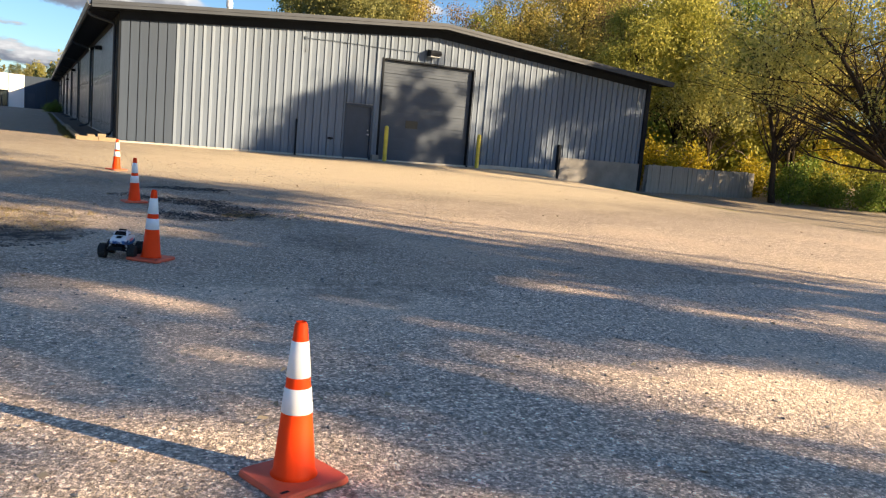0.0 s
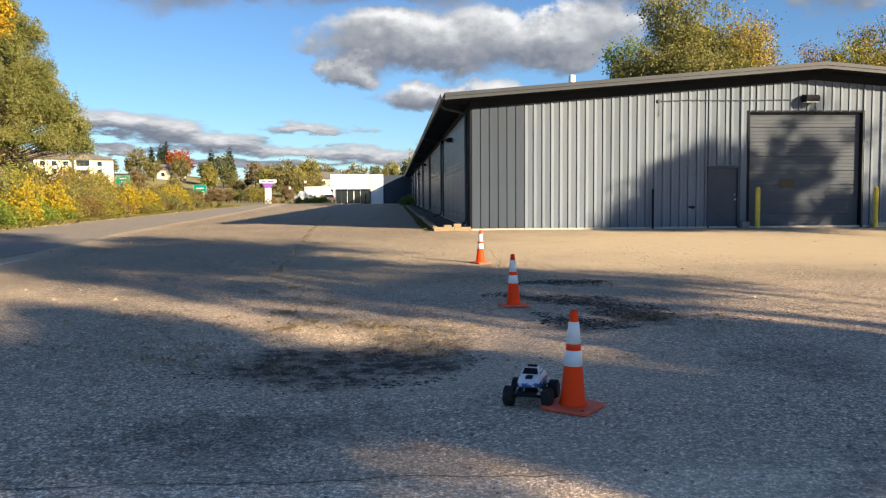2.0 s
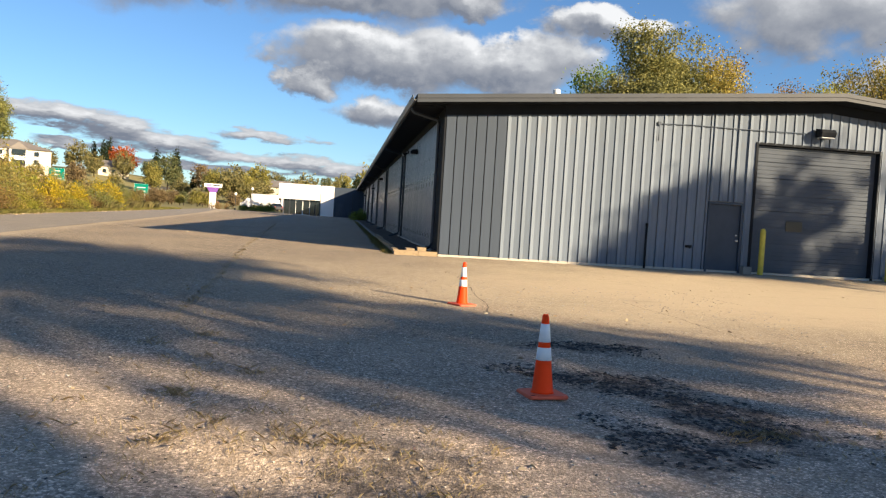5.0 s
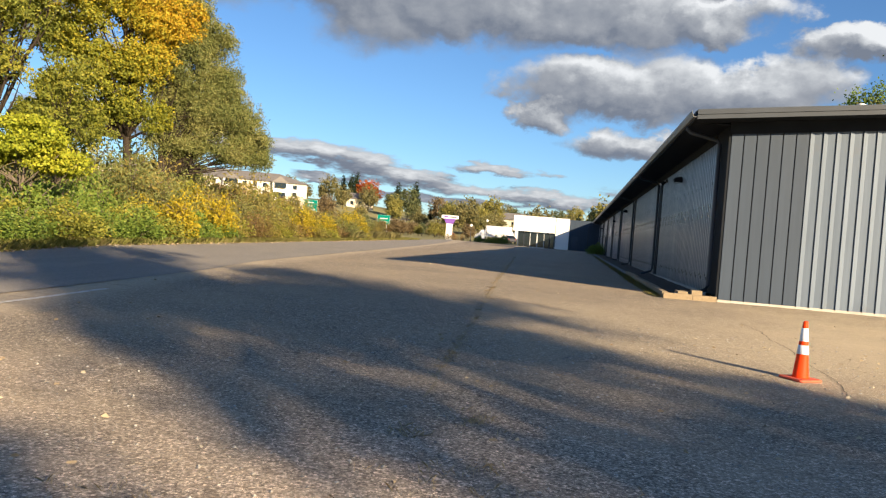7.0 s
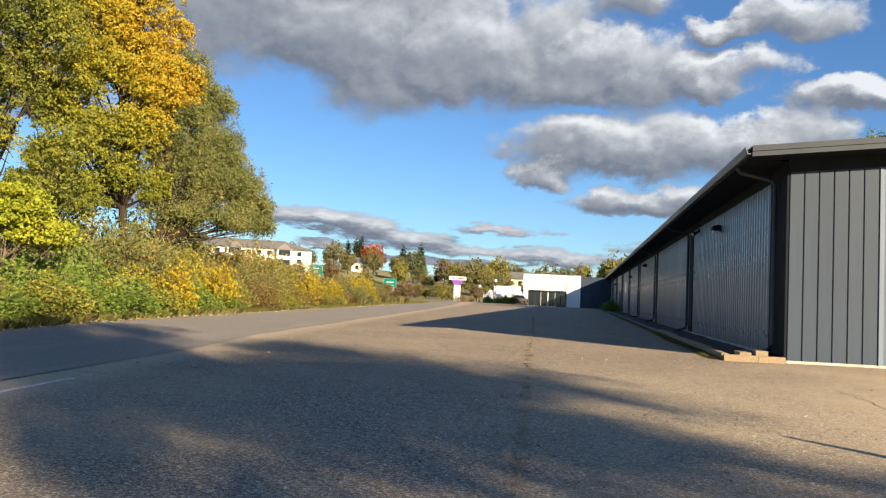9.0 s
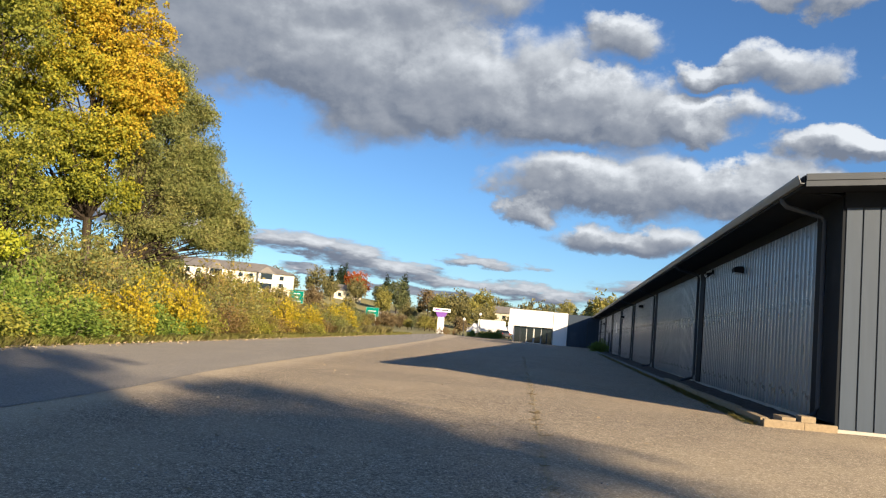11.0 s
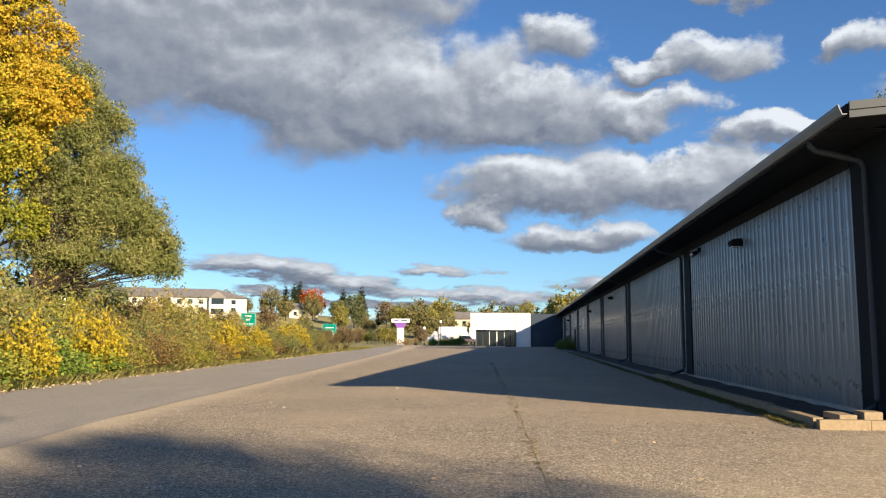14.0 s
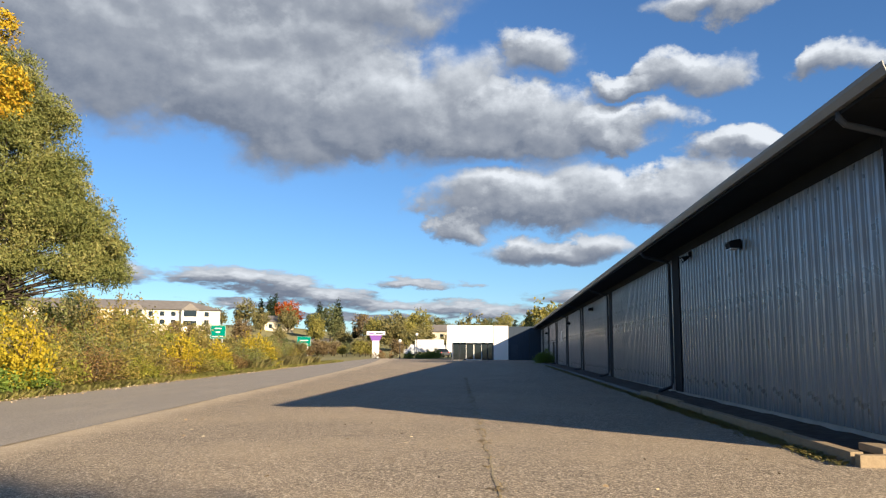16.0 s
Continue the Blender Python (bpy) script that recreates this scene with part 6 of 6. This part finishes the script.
def plant_far():
    rng = random.Random(77)
    for row, (dist, step_deg) in enumerate(((175, 3.0), (225, 2.0), (285, 1.6), (345, 1.4))):
        a = -40.0
        while a < 14:
            ang = radians(a + rng.uniform(-0.5, 0.5))
            d = dist + rng.uniform(-18, 18)
            x, y = -5 + d * math.sin(ang), -10 + d * math.cos(ang)
            a += step_deg * rng.uniform(0.7, 1.3)
            if row == 0 and (a > -27 or rng.random() < 0.35):
                continue
            if -1.5 < a and row < 2:
                continue
            if -33 < a < -23 and 165 < d < 240:
                continue
            k = rng.choice((0, 0, 1, 1, 2, 0, 4, 0) if row > 1 else (0, 2, 0, 5, 1, 0))
            placed(FAR[k], x, y, rng.uniform(0, 360), rng.uniform(0.5, 0.95) * (1.0 if row > 1 else 0.85), rng.uniform(0.75, 1.1))


plant_far()


def plant_brush():
    """Low brush and young trees on the near foot of the slope."""
    rng = random.Random(31)
    for _ in range(95):
        a, d = radians(rng.uniform(-27, -9)), rng.uniform(150, 196)
        k = rng.choice((0, 5, 5, 2, 0, 1))
        placed(FAR[k], -5 + d * math.sin(a), -10 + d * math.cos(a), rng.uniform(0, 360), rng.uniform(0.2, 0.42), rng.uniform(0.7, 1.0))
    for _ in range(26):
        a, d = radians(rng.uniform(-26, -15)), rng.uniform(112, 145)
        placed(SHRUBS[rng.choice((3, 4, 5, 1))], -5 + d * math.sin(a), -10 + d * math.cos(a), rng.uniform(0, 360), rng.uniform(0.7, 1.2), 1.0)


plant_brush()
for x, y, k, s in ((-92, 306, 3, 0.95), (-97, 311, 4, 1.1), (-101, 305, 4, 0.9), (-76, 300, 4, 1.0), (-70, 306, 4, 1.15), (-38, 200, 2, 0.8), (-33, 196, 0, 0.85), (-30, 201, 2, 0.75), (-26, 190, 0, 0.6),
                   (1.6, 121, 2, 0.85), (5.5, 126, 0, 0.9), (-10, 128, 0, 0.72), (-4.5, 131, 0, 0.62), (-0.8, 118, 4, 0.62), (-3.0, 116, 4, 0.5), (10, 119, 2, 0.95), (-23.5, 131, 5, 0.35), (-104, 176, 1, 0.62), (-94, 180, 0, 0.55), (-112, 172, 2, 0.6), (-86, 184, 5, 0.5), (-80, 188, 0, 0.5), (-119, 168, 0, 0.7), (-99, 170, 5, 0.5), (-90, 172, 1, 0.45), (-80, 121, 0, 0.8), (-74, 128, 5, 0.7), (-88, 140, 1, 0.9), (-66, 118, 2, 0.6)):
    placed(FAR[k], x, y, 31 * x, s)
for x, y, k, s in ((-22.2, 103.8, 4, 0.55), (-21.0, 104.4, 4, 0.5), (-23.3, 104.8, 4, 0.5), (-18.6, 106, 0, 0.6), (-17.2, 106.6, 0, 0.55), (-16.0, 107, 0, 0.7), (-14.8, 107.5, 0, 0.8), (-1.0, 69.6, 0, 0.75), (-1.1, 71.2, 0, 0.6),
                   (-28, 70, 3, 0.6), (-30, 77, 3, 0.6), (-33, 83, 1, 0.7), (-36, 90, 2, 0.8), (-33, 96, 3, 0.7), (-38, 104, 3, 0.8), (-42, 112, 2, 1.0), (-45.4, 151, 3, 1.1), (-43.6, 150, 4, 1.0)):
    placed(SHRUBS[k], x, y, 23 * x, s)


def build_apartments():
    ob = thing("apartment_building", "three-storey cream apartment block with a grey hipped roof", "building", at=pose(-101, 198.5, land(-101, 198.5) - 2.0, 0, 0, 23.8))
    L, D, H = 58.0, 16.0, 8.2
    x0, x1 = -38.0, 20.0
    part("wall", boxes((x0, x1, 0, D, -3, H)), CREAM, ob)
    bm = bmesh.new()
    e = 0.7
    v = [bm.verts.new(c) for c in ((x0 - e, -e, H), (x1 + e, -e, H), (x1 + e, D + e, H), (x0 - e, D + e, H), (x0 + D / 2, D / 2, H + 2.9), (x1 - D / 2, D / 2, H + 2.9))]
    for f in ((0, 1, 5, 4), (1, 2, 5), (2, 3, 4, 5), (3, 0, 4), (3, 2, 1, 0)):
        bm.faces.new([v[i] for i in f])
    part("roof", bm, SHINGLE, ob, "grey-brown shingle roof")
    for x in (-30, -16, -2, 12):
        bay = part("porch", boxes((x - 2.2, x + 2.2, -1.6, 0, -3, 8.0)), WHITE, ob, "white porch bay")
        bm = bmesh.new()
        v = [bm.verts.new(c) for c in ((x - 2.6, -1.9, 8.0), (x + 2.6, -1.9, 8.0), (x, -1.9, 10.0), (x - 2.6, 4, 8.0), (x + 2.6, 4, 8.0), (x, 4, 10.0))]
        for f in ((0, 1, 2), (5, 4, 3), (0, 2, 5, 3), (1, 4, 5, 2), (0, 3, 4, 1)):
            bm.faces.new([v[i] for i in f])
        part("gable", bm, SHINGLE, bay)
        for z in (-2.2, 0.7, 3.6, 6.3):
            part("balcony_opening", boxes((x - 1.7, x + 1.7, -1.64, -1.602, z, z + 1.6)), DARK_GLASS, bay)
    x = x0 + 2.2
    while x < x1 - 1:
        if min(abs(x - c) for c in (-30, -16, -2, 12)) > 3.2:
            for z in (-1.8, 1.2, 4.2, 6.4):
                w = part("window", boxes((x - 0.75, x + 0.75, -0.06, -0.002, z - 0.1, z + 1.4)), WHITE, ob)
                part("pane", boxes((x - 0.62, x + 0.62, -0.085, -0.062, z, z + 1.3)), DARK_GLASS, w)
        x += 2.9
    for y in (3, 7, 11):
        for z in (-1.8, 1.2, 4.2, 6.4):
            w = part("window", boxes((x1 + 0.002, x1 + 0.06, y - 0.75, y + 0.75, z - 0.1, z + 1.4)), WHITE, ob)
            part("pane", boxes((x1 + 0.062, x1 + 0.085, y - 0.62, y + 0.62, z, z + 1.3)), DARK_GLASS, w)


build_apartments()


def build_house(x, y, turn, mat, s=1.0):
    ob = thing("house", "small house with a brown roof on the far slope", "house", "far houses", pose(x, y, land(x, y), 0, 0, turn))
    part("wall", boxes((-5 * s, 5 * s, -4 * s, 4 * s, -1, 3.0 * s)), mat, ob)
    bm = bmesh.new()
    v = [bm.verts.new(c) for c in ((-5.5 * s, -4.5 * s, 3 * s), (5.5 * s, -4.5 * s, 3 * s), (5.5 * s, 4.5 * s, 3 * s), (-5.5 * s, 4.5 * s, 3 * s), (-5.5 * s, 0, 5.4 * s), (5.5 * s, 0, 5.4 * s))]
    for f in ((0, 1, 5, 4), (2, 3, 4, 5), (1, 2, 5), (3, 0, 4), (3, 2, 1, 0)):
        bm.faces.new([v[i] for i in f])
    part("roof", bm, SHINGLE, ob)
    for wx in (-3, 0, 3):
        part("window", boxes((wx * s - 0.6, wx * s + 0.6, -4 * s - 0.05, -4 * s - 0.002, 0.9 * s, 2.2 * s)), DARK_GLASS, ob)


build_house(-84, 270, 20, CREAM)
build_house(-24, 262, -10, CREAM)
build_house(-8, 180, 5, WHITE, 0.8)
highway = sheet("road_highway", lambda y: [-52 - 0.06 * y + 1.2 * k for k in range(9)], lines_of((-80, 260, 4)), lambda x, y: land(x, y) + 0.02, DRIVE)
tagged(highway, "grey highway beyond the shrubs", "road", kind="structure")

# ---- small growth and litter ----


def blade_mesh(name, roots, tall, mat, rng, per=7, bend=0.5):
    """Grass tufts: thin bent blades round each root, each of two triangles."""
    n = len(roots) * per
    base = np.repeat(roots, per, axis=0) + np.c_[rng.normal(size=(n, 2)) * 0.04, np.zeros(n)]
    lean = np.c_[rng.normal(size=(n, 2)) * bend, np.ones(n)]
    h = tall * rng.uniform(0.4, 1.2, (n, 1))
    tip = base + lean * h
    side = np.c_[-lean[:, 1], lean[:, 0], np.zeros(n)]
    side = side / (np.linalg.norm(side, axis=1)[:, None] + 1e-6) * 0.007 * tall ** 0.5
    mid = base + lean * h * 0.55 * np.array([0.7, 0.7, 1.1])
    verts = np.stack([base - side, base + side, mid + side * 0.8, tip, mid - side * 0.8], 1).reshape(-1, 3)
    data = bpy.data.meshes.new(name)
    data.vertices.add(n * 5)
    data.vertices.foreach_set("co", verts.astype(np.float32).ravel())
    data.loops.add(n * 5)
    data.loops.foreach_set("vertex_index", np.arange(n * 5, dtype=np.int32))
    data.polygons.add(n)
    data.polygons.foreach_set("loop_start", np.arange(0, n * 5, 5, dtype=np.int32))
    data.update(calc_edges=True)
    data.validate()
    data.materials.append(mat)
    return data


TUFTS = ((-4.12, -17.3, 0.09, 16), (-3.98, -18.55, 0.06, 10), (-3.85, -18.1, 0.12, 8), (-3.05, -18.45, 0.10, 12), (-2.84, -18.5, 0.08, 10), (-3.62, -16.43, 0.08, 6), (-4.68, -15.22, 0.09, 8), (0.36, -17.9, 0.14, 22), (-4.6, -17.9, 0.3, 10))


def build_litter():
    rng = np.random.default_rng(5)
    # fallen leaves, thick along the drive's edge and thin over the lot
    lot_xy = np.c_[rng.uniform(-11.5, 14, 1100), rng.uniform(-32, 14, 1100)]
    near_xy = np.c_[rng.uniform(-9, 4, 420), rng.uniform(-28, -8, 420)]
    hole_xy = np.c_[rng.normal(-2.6, 0.9, 24), rng.normal(-19.3, 1.0, 24)]
    flat_xy = np.concatenate([lot_xy, near_xy, hole_xy])
    places = np.array([(x, y, lot_height(x, y) + 0.005) for x, y in flat_xy])
    ob = new("fallen_leaves", leaf_mesh("fallen_leaves", places, 0.055, 0.04, L_FALLEN, rng, flat=True))
    tagged(ob, "scattered pale dry leaves on the asphalt", "leaves", kind="stuff")
    ys = rng.uniform(-16, 56, 5200)
    xs = np.array([bush_edge(y) for y in ys]) + 0.05 + rng.normal(size=5200) * 0.32
    places = np.array([(x, y, land(x, y) + 0.075) for x, y in zip(xs, ys)])
    ob = new("fallen_leaves", leaf_mesh("fallen_leaves", places, 0.065, 0.045, L_FALLEN, rng, flat=True))
    tagged(ob, "pale leaf litter along the drive's edge", "leaves", kind="stuff")
    # verge grass
    ys = rng.uniform(-16, 75, 6000)
    roots = np.array([(bush_edge(y) + 0.08 - abs(rng.normal()) * 0.6, y, 0) for y in ys])
    roots[:, 2] = [land(x, y) - 0.03 for x, y, _ in roots]
    ob = new("verge_grass", blade_mesh("verge_grass", roots, 0.26, L_VERGE, rng, 8))
    tagged(ob, "long dry grass along the drive's edge", "grass", kind="stuff")
    # dry reeds at the far end of the shrubs
    ys = rng.uniform(38, 62, 2600)
    roots = np.array([(bush_edge(y) - 0.3 - rng.uniform(0, 4.5), y, 0) for y in ys])
    roots[:, 2] = [land(x, y) - 0.03 for x, y, _ in roots]
    ob = new("tall_grass", blade_mesh("tall_grass", roots, 0.75, L_REED, rng, 7, 0.35))
    tagged(ob, "tall brown dried grass beside the drive", "grass", kind="stuff")
    # weeds by the kerb, in the crack and in the hollows
    ys = np.concatenate([rng.uniform(0.6, 60, 1100), rng.normal(8.5, 2.6, 700), rng.uniform(0, 3, 120)])
    kerb = np.c_[-1.42 - np.abs(rng.normal(size=1920)) * 0.09, ys, [land(-1.4, y) + 0.02 for y in ys]]
    f = rng.uniform(0, 1, 190)
    cy = -13 + 42 * f ** 1.3
    cx = -5.48 - 0.053 * (cy + 2) + rng.normal(size=190) * 0.03
    crack = np.c_[cx, cy, [lot_height(x, y) for x, y in zip(cx, cy)]]
    ob = new("weeds", blade_mesh("weeds", kerb, 0.06, L_STRAW, rng, 8, 1.1))
    tagged(ob, "low weeds along the kerb", "weeds", kind="stuff")
    ob = new("weeds", blade_mesh("weeds", crack, 0.03, L_DRY, rng, 7, 1.3))
    tagged(ob, "short straw-coloured weeds in the long crack", "weeds", kind="stuff")
    spots = []
    for x, y, r, n in ((-2.6, -18.7, 0.45, 80), (-3.6, -18.2, 0.6, 80), (-2.4, -19.6, 0.3, 40), (-5.4, -19.2, 0.7, 50), (-4.6, -20.3, 0.5, 30), (-4.2, -16.2, 0.3, 26), (-4.6, -19.9, 0.25, 40), (-3.7, -20.3, 0.2, 30), (0.9, -18.3, 0.4, 36), (-6.0, -17.4, 0.25, 20), (-4.3, -14.6, 0.15, 16)):
        for _ in range(n):
            px, py = x + rng.normal() * r, y + rng.normal() * r
            spots.append((px, py, lot_height(px, py)))
    ob = new("dry_grass", blade_mesh("dry_grass", np.array(spots), 0.045, L_DRY, rng, 6, 0.8))
    tagged(ob, "tufts of dry grass in the broken asphalt", "grass", kind="stuff")
    spots = []
    for x, y, r, n in TUFTS:
        for _ in range(n * 2 // 3):
            px, py = x + rng.normal() * r, y + rng.normal() * r * 0.7
            spots.append((px, py, lot_height(px, py)))
    ob = new("dry_grass", blade_mesh("dry_grass", np.array(spots), 0.05, L_DRY, rng, 8, 1.2))
    tagged(ob, "bright straw-coloured grass tufts on the lot", "grass", kind="stuff")


build_litter()


def build_rubble():
    rng = np.random.default_rng(8)
    verts, faces = [], []
    shape = np.array([(1, 0, 0), (-1, 0, 0), (0, 1, 0), (0, -1, 0), (0, 0, 1), (0, 0, -1)], float)
    tris = ((0, 2, 4), (2, 1, 4), (1, 3, 4), (3, 0, 4), (2, 0, 5), (1, 2, 5), (3, 1, 5), (0, 3, 5))
    for x, y, rx, ry, n, size in ((-3.5, -21.1, 0.7, 0.3, 130, 0.011), (-2.7, -21.0, 0.5, 0.25, 70, 0.016), (-2.35, -20.3, 0.5, 0.7, 130, 0.014), (-4.2, -20.7, 0.45, 0.4, 60, 0.012), (0.1, -14.3, 0.8, 0.3, 240, 0.022), (-0.1, -16.1, 0.7, 0.5, 300, 0.021), (0.4, -17.3, 0.55, 0.8, 340, 0.021), (-0.4, -18.4, 0.6, 0.5, 240, 0.022), (-1.1, -15.8, 0.35, 0.3, 90, 0.02), (-0.7, -16.05, 0.4, 0.2, 110, 0.022), (-0.1, -16.5, 0.4, 0.25, 120, 0.02), (0.3, -17.1, 0.2, 0.5, 120, 0.018), (0.4, -17.8, 0.2, 0.4, 80, 0.016),
                                  (-0.7, -17.7, 0.3, 0.3, 90, 0.018), (-0.45, -18.1, 0.35, 0.4, 130, 0.018), (0.7, -14.6, 0.2, 0.4, 50, 0.018), (1.2, -18.2, 0.7, 0.6, 90, 0.014), (-3.2, -19.2, 1.4, 1.4, 160, 0.011), (0.2, -16.6, 0.9, 1.6, 200, 0.012)):
        for _ in range(n):
            a, q = rng.uniform(0, 6.3), rng.uniform() ** 0.6
            px, py = x + math.cos(a) * q * rx, y + math.sin(a) * q * ry
            s = size * rng.uniform(0.5, 1.6)
            a = rng.uniform(0, 6.3)
            v = shape * rng.uniform(0.6, 1.3, (6, 3)) * (s * rng.uniform(0.8, 1.7), s * rng.uniform(0.5, 1), s * 0.25)
            c, d = math.cos(a), math.sin(a)
            k = len(verts)
            verts += [(px + c * u - d * w, py + d * u + c * w, lot_height(px, py) + h + s * 0.2) for u, w, h in v]
            faces += [(k + i, k + j, k + l) for i, j, l in tris]
    data = bpy.data.meshes.new("asphalt_rubble")
    data.from_pydata(verts, [], faces)
    data.materials.append(RUBBLE)
    tagged(new("asphalt_rubble", data), "crumbled dark pieces of broken asphalt", "rubble", kind="stuff")
    # pale pebbles over the lot
    verts, faces = [], []
    for _ in range(7000):
        px, py = rng.uniform(-9, 5), rng.uniform(-31, -7)
        s = 0.011 * rng.uniform(0.5, 1.7)
        k = len(verts)
        verts += [(px + u, py + w, lot_height(px, py) + h + s * 0.3) for u, w, h in shape * rng.uniform(0.6, 1.3, (6, 3)) * (s, s, s * 0.6)]
        faces += [(k + i, k + j, k + l) for i, j, l in tris]
    data = bpy.data.meshes.new("pebbles")
    data.from_pydata(verts, [], faces)
    data.materials.append(PEBBLE)
    tagged(new("pebbles", data), "loose pale pebbles on the asphalt", "pebbles", kind="stuff")


RUBBLE = material("broken_asphalt", lambda n, p: n.mix(n.add("ShaderNodeNewGeometry").outputs["Random Per Island"], (0.012, 0.0115, 0.011), (0.09, 0.084, 0.076)), rough=0.9)
PEBBLE = material("pebble_stone", lambda n, p: n.mix(n.add("ShaderNodeNewGeometry").outputs["Random Per Island"], (0.16, 0.15, 0.135), (0.48, 0.45, 0.40)), rough=0.85)
build_rubble()

# faded paint line and the long crack
FADED = material("faded_line_paint", lambda n, p: n.mix(n.span(n.noise(p, 12, 5, 0.7), 0.35, 0.6), (0.34, 0.325, 0.29), (0.72, 0.69, 0.62)), rough=0.85)
TAR = material("crack_filler", mottled((0.27, 0.225, 0.14), 0.35, 3, 50), rough=0.9)

SEAM = material("open_joint", mottled((0.07, 0.066, 0.06), 0.4, 3, 50), rough=0.92)


def build_lines():
    line = sheet("painted_line", lambda y: [-11.27, -11.2, -11.16], lines_of((-14.5, -8.7, 0.3)), lambda x, y: lot_height(x, y) + 0.006, FADED)
    tagged(line, "faded white painted line on the asphalt", "road marking", kind="structure")
    wob = lambda y, k: 0.05 * noise.noise(Vector((y * 1.3, k, 0))) + 0.02 * noise.noise(Vector((y * 7, k, 0)))
    crack = sheet("pavement_crack", lambda y: [-5.48 - 0.053 * (y + 2) + wob(y, 1) - 0.012, -5.48 - 0.053 * (y + 2) + wob(y, 1) + 0.012], lines_of((-14, 48, 0.12)), lambda x, y: lot_height(x, y) + 0.005, TAR)
    tagged(crack, "long weedy crack in the asphalt", "crack", kind="structure")
    seam = sheet("pavement_seam", lambda y: [-4.9 + wob(y, 4) + 0.01 * k for k in range(2)], lines_of((-29, -23.4, 0.12)), lambda x, y: lot_height(x, y) + 0.005, SEAM)
    tagged(seam, "dark edge of an asphalt patch", "crack", kind="structure")
    cross = bmesh.new()
    rows = []
    for k in range(60):
        x = -5.0 + 3.3 * k / 59
        y = -23.3 + wob(x, 9) * 2.5 - 0.03 * (x + 3.4) ** 2
        rows.append([cross.verts.new((x, yy, lot_height(x, yy) + 0.005)) for yy in (y - 0.005, y + 0.005)])
    for a, b in zip(rows, rows[1:]):
        cross.faces.new((a[0], b[0], b[1], a[1]))
    tagged(mesh_object("pavement_seam", cross, SEAM), "dark edge of an asphalt patch", "crack", kind="structure")
    # wandering cracks in front of the corner
    for seed, ends in enumerate((((-2.6, 1.6), (-2.23, 0.45), (-1.8, -0.45)), ((-0.4, -4.6), (-0.16, -7.0), (-0.6, -11.6)), ((-2.7, -9.7), (-2.0, -10.2), (-1.2, -11.0)), ((2.4, -9.2), (2.82, -11.4), (2.7, -13.4)), ((3.4, -4.6), (4.6, -6.2), (5.0, -8.8)))):
        bm, rows = bmesh.new(), []
        a, b, c = (Vector(p) for p in ends)
        for k in range(50):
            f = k / 49
            p = a.lerp(b, f).lerp(b.lerp(c, f), f)
            side = (c - a).orthogonal().normalized()
            p = p + side * (0.16 * noise.noise(Vector((f * 5, seed * 7.3, 0))) + 0.05 * noise.noise(Vector((f * 23, seed * 3.1, 4))))
            w = 0.004 + 0.007 * abs(noise.noise(Vector((f * 9, seed, 8))))
            rows.append([bm.verts.new((q.x, q.y, lot_height(q.x, q.y) + 0.005)) for q in (p - side * w, p + side * w)])
        for lo, hi in zip(rows, rows[1:]):
            bm.faces.new((lo[0], hi[0], hi[1], lo[1]))
        tagged(mesh_object("pavement_crack", bm, CRACK), "thin dark crack wandering through the asphalt", "crack", kind="structure")


CRACK = material("open_crack", mottled((0.06, 0.05, 0.04), 0.4, 3, 50), rough=0.95)
build_lines()
